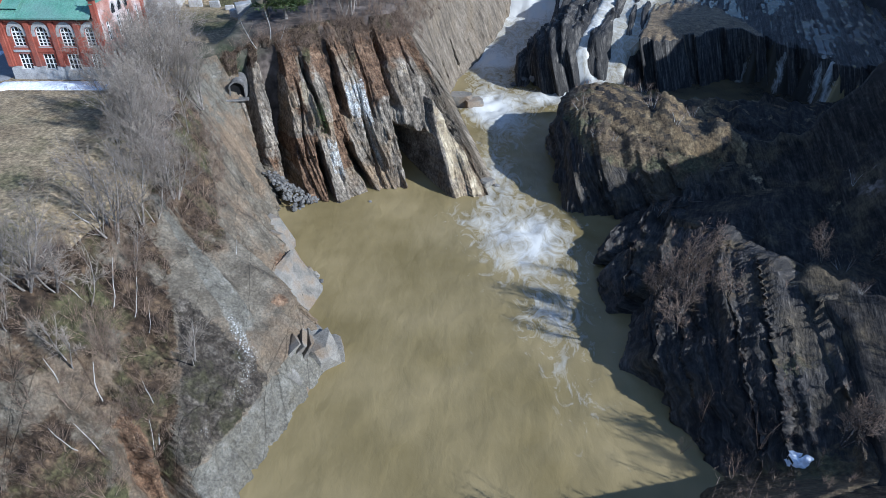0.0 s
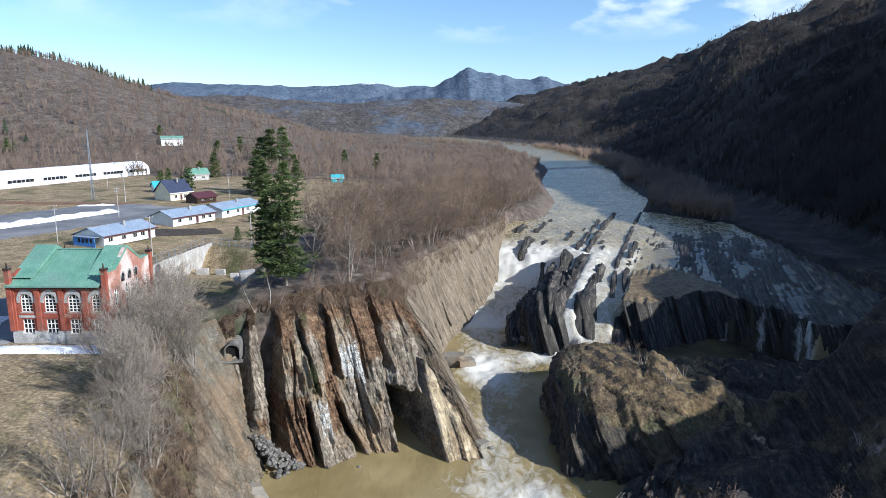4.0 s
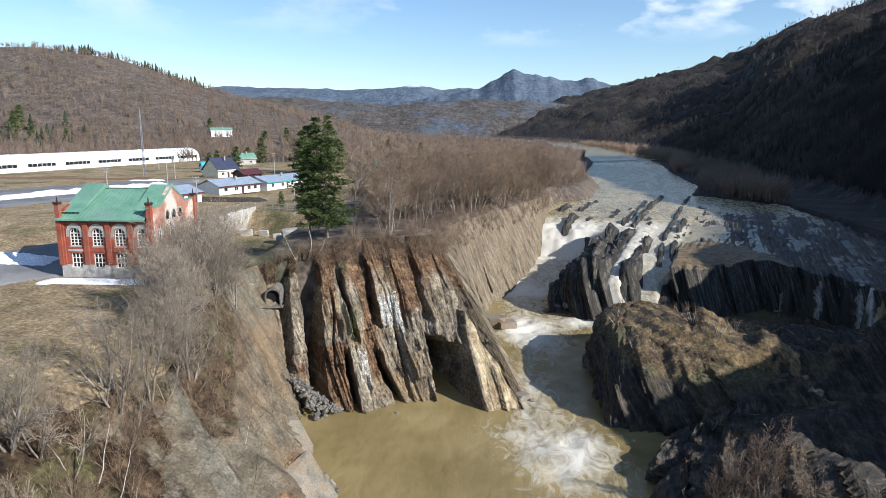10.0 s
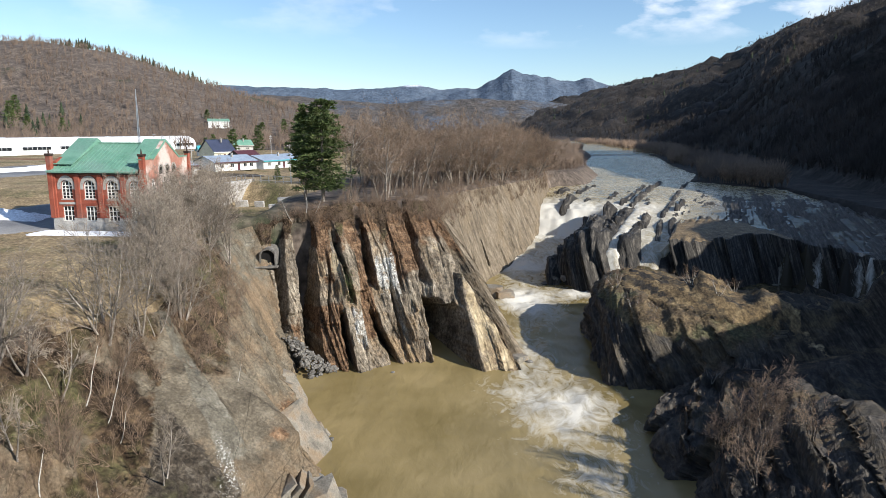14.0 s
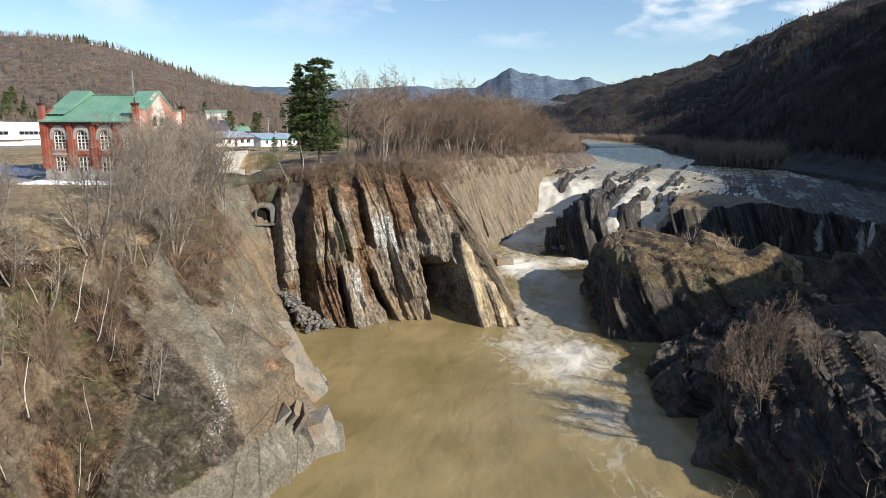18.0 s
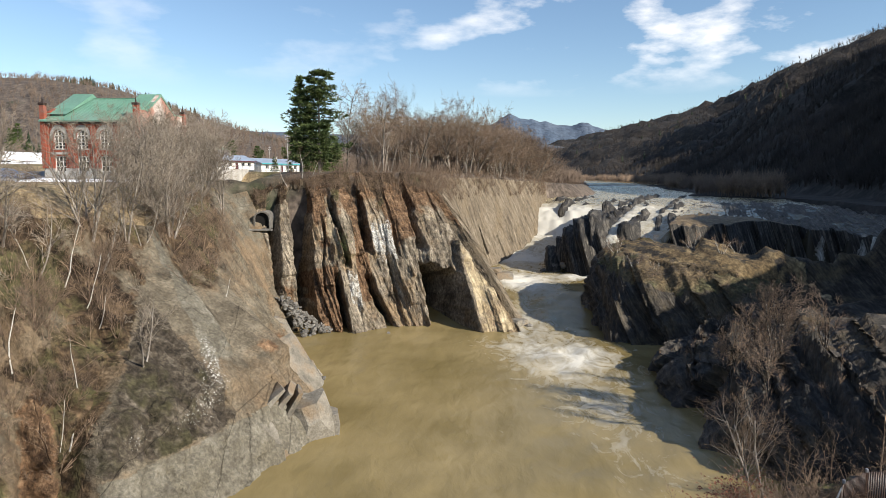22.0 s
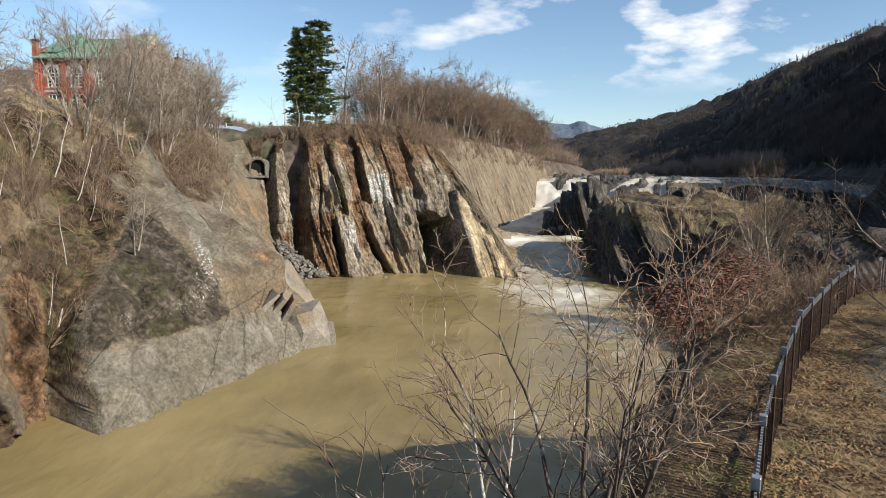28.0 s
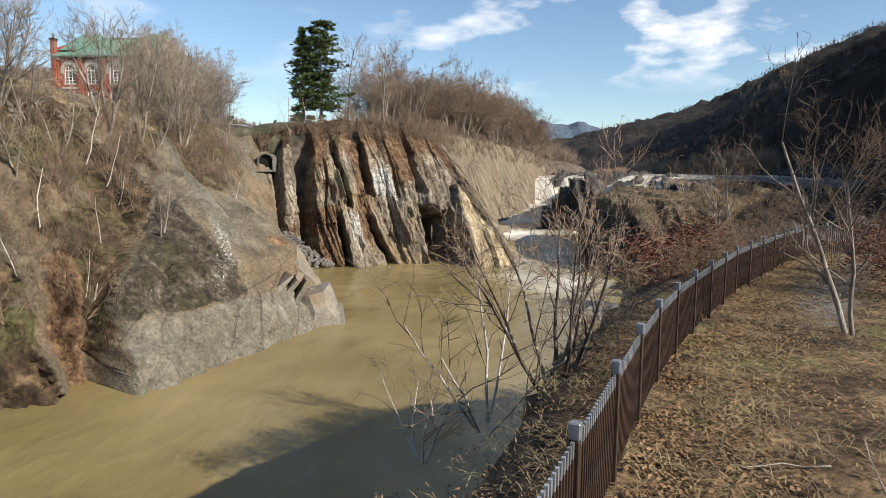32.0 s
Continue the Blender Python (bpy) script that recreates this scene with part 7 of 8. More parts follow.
def arched_hall():
    """A long white tunnel-roofed hall in bays with a dark window band."""
    e = empty("arched_hall")
    bays, bl, w, h = 9, 19.0, 16.0, 7.6
    n = 14
    for k in range(bays):
        prof = [(-w / 2 * math.cos(a) + w / 2, 1.2 + (h - 1.2) * math.sin(a) ** 0.75) for a in np.linspace(0, math.pi, n)]
        prof = [(0, 0)] + prof + [(w, 0)]
        v = []
        for x in (k * bl + 0.25, (k + 1) * bl - 0.25):
            v += [(x, a, b) for a, b in prof]
        m = len(prof)
        f = [(i, i + 1, i + 1 + m, i + m) for i in range(m - 1)]
        f += [tuple(range(m)), tuple(range(2 * m - 1, m - 1, -1))]
        bay = link_mesh("bay", v, f, sheet_white, e)
        rib = [(0.0, 0.0)] + [(-(w / 2 + 0.15) * math.cos(a) + w / 2, 1.2 + (h - 1.05) * math.sin(a) ** 0.75) for a in np.linspace(0, math.pi, n)] + [(w, 0)]
        v = []
        for x in (k * bl - 0.25, k * bl + 0.25):
            v += [(x, a, b) for a, b in rib]
        m = len(rib)
        link_mesh("rib", v, [(i, i + 1, i + 1 + m, i + m) for i in range(m - 1)] + [tuple(range(m)), tuple(range(2 * m - 1, m - 1, -1))], sheet_white, bay)
        part("window_band", boxes((k * bl + 2.5, (k + 1) * bl - 2.5, -0.14, 0.1, 2.1, 3.5)), dark_glass, bay, "dark window band")
        for j in range(7):
            part("post", boxes((k * bl + 2.5 + j * 2.33 - 0.08, k * bl + 2.5 + j * 2.33 + 0.08, -0.2, -0.142, 2.1, 3.5)), sheet_white, bay)
    return tagged(e, "long white arched hall with a dark window band", "hall")


hall = arched_hall()
hall.matrix_basis = pose(-216, 222, at_ground(-200, 300, 0.0), 0, 0, 73.5)


# ---- poles, mast
def pole_thing(name, label, height, arms, r=0.13, mat=None):
    e = empty(name)
    v, f = tubes([(np.array([[0, 0, -0.3], [0, 0, height * 0.5], [0, 0, height]]), [r, r * 0.85, r * 0.6])], 8)
    link_mesh("pole", v, f, mat or concrete, e, smooth=True)
    for z, w in arms:
        arm = part("crossarm", boxes((-w / 2, w / 2, -0.05, 0.05, z - 0.05, z + 0.05)), steel, e)
        for k in range(3):
            x = -w / 2 + 0.1 + (w - 0.2) * k / 2
            part("insulator", boxes((x - 0.04, x + 0.04, -0.04, 0.04, z + 0.05, z + 0.22)), white_paint, arm)
    return tagged(e, label, "pole", "utility poles")


up = pole_thing("utility_pole", "grey concrete utility pole with crossarms", 9.5, ((9.1, 1.6), (8.2, 1.2)))
spots = [(-94.4, 161.5), (-100, 205.4), (-117, 246.5), (-83, 263), (-47, 165), (-150, 300), (-66, 150), (-190, 420)]
up.matrix_basis = pose(*spots[0], at_ground(*spots[0]))
for x, y in spots[1:]:
    copy_thing(up, pose(x, y, at_ground(x, y), 0, 0, 20 + x % 40))
mast = empty("radio_mast")
MH = 27.0
for k in range(3):
    a = k * 2 * math.pi / 3
    v, f = tubes([(np.array([[math.cos(a) * 0.55, math.sin(a) * 0.55, 0], [math.cos(a) * 0.22, math.sin(a) * 0.22, MH * 0.7], [math.cos(a) * 0.1, math.sin(a) * 0.1, MH]]), [0.13, 0.11, 0.07])], 6)
    link_mesh("leg", v, f, steel, mast)
for k in range(26):
    z0 = k * 1.0
    r0, r1 = 0.55 - 0.45 * z0 / MH, 0.55 - 0.45 * (z0 + 1) / MH
    a0, a1 = (k % 3) * 2 * math.pi / 3, ((k + 1) % 3) * 2 * math.pi / 3
    v, f = tubes([(np.array([[math.cos(a0) * r0, math.sin(a0) * r0, z0], [math.cos(a1) * r1, math.sin(a1) * r1, z0 + 1.0]]), [0.05, 0.05])], 4)
    link_mesh("brace", v, f, steel, mast)
tagged(mast, "tall slim grey lattice radio mast", "mast")
mast.matrix_basis = pose(-132.7, 253.5, at_ground(-132.7, 253.5))


# ---- flat lots, road, snow lying on the ground
def drape(name, mat, inside, x0, x1, y0, y1, step, lift, label, cat, hump=0.0, seed=1, kind="structure"):
    xs, ys = np.arange(x0, x1 + step, step), np.arange(y0, y1 + step, step)
    X, Y = np.meshgrid(xs, ys, indexing="ij")
    d = inside(X + step * 0.4 * fbm(X * 0.5, Y * 0.5, seed, 2), Y + step * 0.4 * fbm(X * 0.5, Y * 0.5, seed + 1, 2))
    Z = ground_height(X, Y) + lift + hump * np.clip(d, 0, 1) * (0.7 + 0.6 * fbm(X * 0.4, Y * 0.4, seed + 2, 3)) - 0.6 * (d < 0)
    F = grid_faces(len(xs), len(ys))
    ok = (d.ravel()[F] > -0.25).any(axis=1)
    ob = link_mesh(name, np.stack([X, Y, Z], -1).reshape(-1, 3), F[ok], mat, smooth=True)
    return tagged(ob, label, cat, kind=kind)


def strip(p, q, half):
    p, q = np.array(p, float), np.array(q, float)
    t = (q - p) / np.linalg.norm(q - p)
    ln = np.linalg.norm(q - p)

    def inside(X, Y):
        a = (X - p[0]) * t[0] + (Y - p[1]) * t[1]
        b = np.abs(-(X - p[0]) * t[1] + (Y - p[1]) * t[0])
        return np.minimum(np.minimum(a, ln - a) / 2, (half - b) / half)
    return inside


drape("road", asphalt, strip((-150, 140), (-100, 236), 24), -190, -60, 120, 260, 2.0, 0.12, "wet grey asphalt yard beside the houses", "road", seed=3)
drape("yard", asphalt, strip((-79, 88), (-61, 122), 11), -95, -46, 80, 136, 1.2, 0.10, "grey asphalt yard behind the powerhouse", "road", seed=5)
drape("snow_bank", snow_mat, strip((-140, 148), (-108, 219), 3.6), -150, -100, 140, 226, 1.0, 0.15, "long ploughed snow bank along the yard", "snow", 1.5, 7, "structure")
drape("snow_patch", snow_mat, strip((-64, 90.4), (-47, 90.8), 1.9), -68, -44, 86, 94, 0.5, 0.08, "melting snow patch below the powerhouse wall", "snow", 0.5, 9)
drape("snow_heap", snow_mat, strip((-80, 100.5), (-70, 102.5), 3.4), -85, -66, 94, 108, 0.6, 0.1, "rounded heap of old snow in the yard", "snow", 1.8, 11)
drape("earth_strip", earth, strip((-190, 246), (-112, 240), 5), -196, -106, 228, 258, 2.0, 0.1, "bare red-brown earth strip at the field edge", "earth", 0.2, 13)
drape("snow_far", snow_mat, strip((-128, 233), (-116, 236), 1.6), -132, -110, 228, 241, 1.0, 0.22, "small snow remnant on the bare earth", "snow", 0.6, 15)

# ---- concrete works behind the powerhouse
wk = empty("retaining_wall")
for k in range(11):
    y0 = 128.5 + 3.2 * k
    x0 = float(np.interp(y0, [112, 140, 164], [-58, -61.0, -57.6]))
    x1 = float(np.interp(y0 + 3.2, [112, 140, 164], [-58, -61.0, -57.6]))
    ob = part("panel", boxes((0.02, math.hypot(3.2, x1 - x0) - 0.02, -0.9, -0.55 + 0.05 * (k % 2), 19.5, 25.9 + 0.05 * (k % 3)), bev=0.04), concrete, wk)
    ob.matrix_basis = pose(x0, y0, 0, 0, 0, math.degrees(math.atan2(3.2, x1 - x0)))
tagged(wk, "tall pale concrete retaining wall of the sunk yard", "wall")
for x, y, w_, d_, h_, a in ((-41.4, 141.5, 3.4, 2.4, 3.4, 20), (-44.0, 143.6, 2.2, 1.6, 1.6, -10), (-55.5, 152.5, 3.0, 0.7, 1.5, 12), (-51.0, 152.0, 2.4, 0.7, 1.4, -8), (-57.4, 134.0, 3.2, 2.6, 3.2, 8), (-47.0, 149.5, 2.0, 0.6, 1.0, 4)):
    ob = link_mesh("concrete_block", *(lambda bm: ([v.co[:] for v in bm.verts], [[v.index for v in f.verts] for f in bm.faces]))((lambda bm: (bm.verts.index_update(), bm)[1])(boxes((-w_ / 2, w_ / 2, -d_ / 2, d_ / 2, -0.5, h_), bev=0.12))), concrete)
    ob.matrix_basis = pose(x, y, at_ground(x, y), 3, -4, a)
    tagged(ob, "broken block of old grey concrete in the sunk yard", "concrete", "old concrete in the yard")
mf = empty("mesh_fence")
line = [(-61.8, 130), (-62.3, 140), (-59.0, 165.2), (-50, 161.4), (-41, 157.4)]
for (xa, ya), (xb, yb) in zip(line, line[1:]):
    ln_ = math.hypot(xb - xa, yb - ya)
    for k in range(int(ln_ / 2.6) + 1):
        t = k * 2.6 / ln_
        x, y = xa + (xb - xa) * t, ya + (yb - ya) * t
        part("post", boxes((x - 0.07, x + 0.07, y - 0.07, y + 0.07, 24.6, 27.0)), steel, mf)
    for z in (25.7, 26.9):
        ob = part("rail", boxes((0, ln_, -0.04, 0.04, z - 0.04, z + 0.04)), steel, mf)
        ob.matrix_basis = pose(xa, ya, 0, 0, 0, math.degrees(math.atan2(yb - ya, xb - xa)))
tagged(mf, "low grey post and rail fence round the sunk yard", "fence")
drape("garden_bed", soil_dark, strip((-88, 172), (-62, 187), 5.5), -94, -56, 164, 194, 1.0, 0.12, "dark bare garden soil in front of the houses", "earth", 0.2, 17)


def switch_rack():
    e = empty("switchgear_rack")
    for x in (0, 2.2, 4.4, 6.6):
        for y in (0, 3.2):
            part("post", boxes((x - 0.09, x + 0.09, y - 0.09, y + 0.09, 0, 4.6)), steel, e)
    for y in (0, 3.2):
        for z in (2.4, 3.6, 4.6):
            part("beam", boxes((-0.3, 6.9, y - 0.07, y + 0.07, z - 0.07, z + 0.07)), steel, e)
    for x in (0, 2.2, 4.4, 6.6):
        part("beam", boxes((x - 0.07, x + 0.07, 0.0, 3.2, 4.68, 4.8)), steel, e)
        for k in range(4):
            bm = bmesh.new()
            bmesh.ops.create_cone(bm, cap_ends=True, segments=8, radius1=0.16, radius2=0.12, depth=0.7, matrix=Matrix.Translation((x + 0.5 * k - 0.7, 1.6, 5.1)))
            part("insulator", bm, concrete, e)
    part("transformer", boxes((1.0, 3.0, 0.6, 2.4, 0.0, 1.9), bev=0.06), concrete, e)
    for k in range(7):
        part("fin", boxes((1.15 + 0.27 * k, 1.2 + 0.27 * k, 0.35, 0.6, 0.3, 1.6)), steel, e)
    return tagged(e, "grey steel switchgear rack with transformer behind the powerhouse", "switchgear")


sr = switch_rack()
sr.matrix_basis = pose(-57.0, 125.5, at_ground(-54, 127, 0.0), 0, 0, 15)


# ---------------------------------------------------------------- boulders, tunnel mouth
def rock_mesh(seed, flat=0.7):
    rng = np.random.default_rng(seed)
    bm = bmesh.new()
    bmesh.ops.create_icosphere(bm, subdivisions=1, radius=1.0)
    for v in bm.verts:
        v.co *= rng.uniform(0.72, 1.15)
        v.co.z *= flat
    for _ in range(6):
        n = Vector(rng.normal(0, 1, 3)).normalized()
        for v in bm.verts:
            d = v.co.dot(n) - 0.52
            if d > 0:
                v.co -= n * d
    me = bpy.data.meshes.new("boulder")
    bm.to_mesh(me)
    bm.free()
    me.materials.append(rock_block)
    return me


rock_meshes = [rock_mesh(500 + k, 0.5 + 0.1 * k) for k in range(6)]


def boulder(x, y, z, s, label, group, rng):
    ob = new("boulder", rock_meshes[int(rng.integers(6))])
    ob.matrix_basis = pose(x, y, z, rng.uniform(-25, 25), rng.uniform(-25, 25), rng.uniform(0, 360)) @ Matrix.Diagonal((s, s * rng.uniform(0.6, 1.0), s * rng.uniform(0.6, 0.9), 1))
    return tagged(ob, label, "rock", group)


rb = np.random.default_rng(77)
for k in range(210):
    t, w = rb.uniform(0, 1) ** 0.7, rb.uniform(-1, 1)
    boulder(-29.6 + 6.6 * t + w * (0.8 + 1.0 * t), 97.4 + 1.9 * t * w + 2.2 * (1 - t), 5.4 * (1 - t) ** 1.1 + rb.uniform(-0.1, 0.4), rb.uniform(0.28, 0.75), "broken grey boulder in the heap at the gully mouth", "boulders of the rockfall", rb)
for x, y, z, s in ((1.6, 141, 3.0, 2.0), (7.2, 104.6, 0.4, 1.0), (8.6, 105.2, 0.4, 1.2), (10.0, 104.9, 0.3, 0.8), (9.4, 106, 0.6, 0.9), (-18.2, 76.2, 0.2, 0.8), (-17.4, 75.4, 0.1, 0.6), (-12.5, 99, 0.05, 0.5), (19.5, 153.5, 3.2, 1.5), (17.2, 153, 2.4, 1.4), (22.0, 153.2, 3.6, 1.6)):
    boulder(x, y, z, s, "dark rounded boulder washed by the river", "boulders in the river", rb)

STRIKE = Vector((0.356, 0.934, 0.0)).normalized()
ACROSS = Vector(BEDDING).normalized()
DIP = ACROSS.cross(STRIKE).normalized()
BED_TURN = Matrix((STRIKE, DIP, ACROSS)).transposed().to_4x4()


def rock_slab(centre, size, seed, turn, label="angular grey rock slab at the tip of the headland", bedded=True, cuts=9):
    """A block split along its joints: a box chipped by plane cuts, lying with the beds or standing by itself."""
    rng = np.random.default_rng(seed)
    bm = bmesh.new()
    bmesh.ops.create_cube(bm, size=1.0)
    for k in range(cuts):
        d = Vector(rng.normal(0, 1, 3) * (1, 1, 0.45 if k % 3 else 1.2)).normalized()
        reach = max(v.co.dot(d) for v in bm.verts)
        cut = bmesh.ops.bisect_plane(bm, geom=bm.verts[:] + bm.edges[:] + bm.faces[:], plane_co=d * reach * rng.uniform(0.72, 0.93), plane_no=d, clear_outer=True)
        edges = [g for g in cut["geom_cut"] if isinstance(g, bmesh.types.BMEdge)]
        if edges:
            bmesh.ops.edgenet_fill(bm, edges=edges)
    for v in bm.verts:
        v.co = Vector((v.co.x * size[0], v.co.y * size[1], v.co.z * size[2])) * 1.12
    bmesh.ops.recalc_face_normals(bm, faces=bm.faces[:])
    me = bpy.data.meshes.new("rock_slab")
    bm.to_mesh(me)
    bm.free()
    me.materials.append(rock_slab_mat)
    ob = new("rock_slab", me)
    ob.matrix_basis = Matrix.Translation(centre) @ Euler([radians(a) for a in turn]).to_matrix().to_4x4() @ (BED_TURN if bedded else Matrix())
    return tagged(ob, label, "rock", "slabs of the headland")


for k, (c_, sz_, tu_, bd_) in enumerate((((-14.4, 59.2, 0.7), (3.6, 3.4, 5.0), (6, -14, 28), False), ((-13.5, 60.3, -0.2), (2.6, 3.0, 3.6), (-8, 6, 10), False), ((-15.7, 60.4, 2.0), (2.6, 2.6, 2.6), (0, 10, 40), False),
        ((-16.3, 58.2, 2.9), (0.55, 2.8, 3.4), (0, 32, 20), False), ((-17.1, 57.7, 3.4), (0.6, 2.6, 3.4), (5, 38, 12), False), ((-17.9, 57.0, 4.0), (0.5, 2.6, 3.0), (-4, 44, 24), False), ((-18.6, 58.6, 5.2), (2.4, 2.6, 0.9), (4, 0, 10), True),
        ((-16.6, 55.4, 1.0), (3.6, 3.8, 1.3), (0, 0, 4), True), ((-20.2, 70.6, 2.0), (8.0, 7.4, 1.8), (0, 0, 6), True), ((-19.2, 74.6, 0.5), (3.0, 3.0, 1.2), (5, 0, -12), True), ((-23.0, 76.0, 3.6), (5.4, 6.4, 1.4), (0, 3, 4), True),
        ((-25.2, 82.0, 3.2), (5.0, 5.6, 1.3), (2, 0, -6), True), ((-18.2, 76.2, 0.1), (1.5, 1.3, 0.7), (8, 0, 20), True), ((-20.4, 63.8, 3.8), (3.4, 4.4, 1.0), (0, 5, 0), True))):
    rock_slab(c_, sz_, 900 + k, tu_, bedded=bd_)
for k, (c_, sz_) in enumerate((((4.4, 139.6, 3.2), (4.2, 3.2, 2.8)), ((7.0, 138.6, 2.8), (3.4, 2.6, 2.2)), ((8.2, 105.4, 0.5), (2.2, 1.8, 1.2)))):
    rock_slab(c_, sz_, 950 + k, (0, 0, 20 * k), "dark angular rock standing in the river", False, 7)

tn = empty("tunnel_mouth")
bm = bmesh.new()
outer = [(-1.9, -1.4), (1.9, -1.4)] + arch_line(3.8, 0.7, 1.4, 10)
inner = [(-1.6, -1.25), (1.6, -1.25)] + arch_line(3.2, 0.62, 1.2, 10)
prism(bm, outer, "y", 0.6, 5.0)
part("lining", bm, rock_block, tn, "broken weathered lining")
# a plate closes the arch, its colour standing in for the shade inside
bm = bmesh.new()
prism(bm, inner, "y", 0.5, 0.62)
part("opening", bm, tunnel_shade_mat, tn, "black tunnel opening")
bm = bmesh.new()
for i in range(len(inner)):
    j = (i + 1) % len(inner)
    q = [outer[i], outer[j], inner[j], inner[i]]
    vs = [bm.verts.new((a, 0.0, b)) for a, b in q] + [bm.verts.new((a, 0.6, b)) for a, b in q]
    for a, b, c, d in ((0, 1, 2, 3), (7, 6, 5, 4), (0, 4, 5, 1), (1, 5, 6, 2), (2, 6, 7, 3), (3, 7, 4, 0)):
        bm.faces.new((vs[a], vs[b], vs[c], vs[d]))
part("portal", bm, rock_block, tn)
part("sill", boxes((-3.2, 2.4, -0.8, 0.6, -1.75, -1.4), bev=0.08), rock_block, tn)
tagged(tn, "old grey tunnel mouth in the dark gully", "tunnel")
tn.matrix_basis = pose(-34.9, 107.3, 16.7, 0, 0, 8) @ Matrix.Diagonal((0.72, 1, 0.85, 1))


# ---------------------------------------------------------------- fence along the path
FENCE = [(0.2, -3.2), (1.3, -0.3), (2.1, 1.7), (3.7, 5.75), (5.05, 8.6), (6.3, 10.9), (9.0, 15.6), (13.5, 22.2), (16.4, 26.0), (25.0, 26.7)]
fp = np.array(FENCE, float)
fs = np.concatenate([[0], np.cumsum(np.linalg.norm(np.diff(fp, axis=0), axis=1))])


def fence_at(s):
    x, y = np.interp(s, fs, fp[:, 0]), np.interp(s, fs, fp[:, 1])
    x2, y2 = np.interp(s + 0.1, fs, fp[:, 0]), np.interp(s + 0.1, fs, fp[:, 1])
    return x, y, math.degrees(math.atan2(y2 - y, x2 - x))


FZ = 11.42
fence = empty("fence")
tagged(fence, "dark brown steel picket fence with grey square posts along the path", "fence")


def shared(name, bm, mat):
    me = bpy.data.meshes.new(name)
    bm.to_mesh(me)
    bm.free()
    me.materials.append(mat)
    return me


post_grey = stone_like("post_grey", [(0.13, 0.14, 0.16), (0.22, 0.235, 0.26)], 2.0, 5, 0.4, 0.05, coords="Object", island=0.2, metal=0.3)
post_me = shared("post", boxes((-0.045, 0.045, -0.045, 0.045, -0.2, 1.27), bev=0.008), rust)
cap_me = shared("post_cap", boxes((-0.05, 0.05, -0.05, 0.05, 1.272, 1.42), bev=0.01), post_grey)
pick_me = shared("picket", boxes((-0.020, 0.020, -0.014, 0.014, 0.08, 1.14)), rust)
tip_me = shared("picket_tip", boxes((-0.020, 0.020, -0.014, 0.014, 1.143, 1.28)), steel)
s = 0.3
count = 0
rest_v = []
while s < fs[-1] - 0.2:
    x, y, a = fence_at(s)
    p = new("post", post_me)
    p.parent, p.matrix_basis = fence, pose(x, y, FZ, 0, 0, a)
    c = new("post_cap", cap_me)
    c.parent = p
    x2, y2, _ = fence_at(min(s + 2.0, fs[-1]))
    ln = math.hypot(x2 - x, y2 - y)
    for z in (0.25, 1.08):
        r = part("rail", boxes((0.06, ln - 0.06, 0.018, 0.05, z - 0.025, z + 0.025)), rust, fence)
        r.matrix_basis = pose(x, y, FZ, 0, 0, math.degrees(math.atan2(y2 - y, x2 - x)))
    for k in range(1, 20):
        q = k / 20
        at = pose(x + (x2 - x) * q, y + (y2 - y) * q, FZ, 0, 0, a)
        if count < 300:
            pk = new("picket", pick_me)
            pk.parent, pk.matrix_basis = fence, at
            tp = new("picket_tip", tip_me)
            tp.parent = pk
            count += 1
        else:
            for x0, x1, y0, y1, z0, z1 in ((-0.028, 0.028, -0.014, 0.014, 0.08, 1.28),):
                for cx, cy, cz in ((x0, y0, z0), (x1, y0, z0), (x1, y1, z0), (x0, y1, z0), (x0, y0, z1), (x1, y0, z1), (x1, y1, z1), (x0, y1, z1)):
                    rest_v.append(at @ Vector((cx, cy, cz)))
    s += 2.0
rb_ = np.arange(len(rest_v) // 8)[:, None] * 8
far_pickets = link_mesh("picket_run", np.array(rest_v), np.concatenate([rb_ + np.array([q]) for q in ((0, 1, 5, 4), (1, 2, 6, 5), (2, 3, 7, 6), (3, 0, 4, 7), (4, 5, 6, 7))]), rust, fence)
far_pickets["kind"] = "stuff"


# ---------------------------------------------------------------- plants by the path
NEAR = dict(TREE)
NEAR.update(steps=[8, 5, 4, 3], wander=[0.07, 0.13, 0.18, 0.2], kids=[7, 5, 4, 0], thin=0.006, slim=0.5, rise=[0.03, 0.06, 0.05, 0.02])
NEAR["from"] = [0.3, 0.25, 0.2, 0.1]
clump = bare_tree("bare_tree", 611, 4.7, 9, 0.055, NEAR, bark_dark, "leafless grey clump of stems at the bank edge by the fence", kids=[7, 5, 4, 0], spread=0.5)
clump.matrix_basis = pose(2.4, 7.3, 11.15, 0, 0, 40)
pale1 = bare_tree("bare_tree", 622, 6.8, 3, 0.075, NEAR, bark, "grey-barked leafless tree with dense twigs beside the fence", kids=[13, 6, 4, 0], spread=0.14)
pale1.matrix_basis = pose(12.9, 26.0, 10.9, 0, 0, 100)
pale2 = bare_tree("bare_tree", 633, 6.8, 2, 0.075, NEAR, bark, "leaning grey tree with wide bare crown on the path side", kids=[14, 7, 5, 0], lean=0.12, spread=0.22)
pale2.matrix_basis = pose(9.5, 10.2, 11.3, 0, 0, 190)
# unseen trees right of the path, added to throw shadow bands across it
for k, (x, y) in enumerate(((17.5, 12.0), (22.0, 16.5), (16.5, 7.0))):
    copy_thing(pale2, pose(x, y, 11.3, 0, 0, 70 + 120 * k))
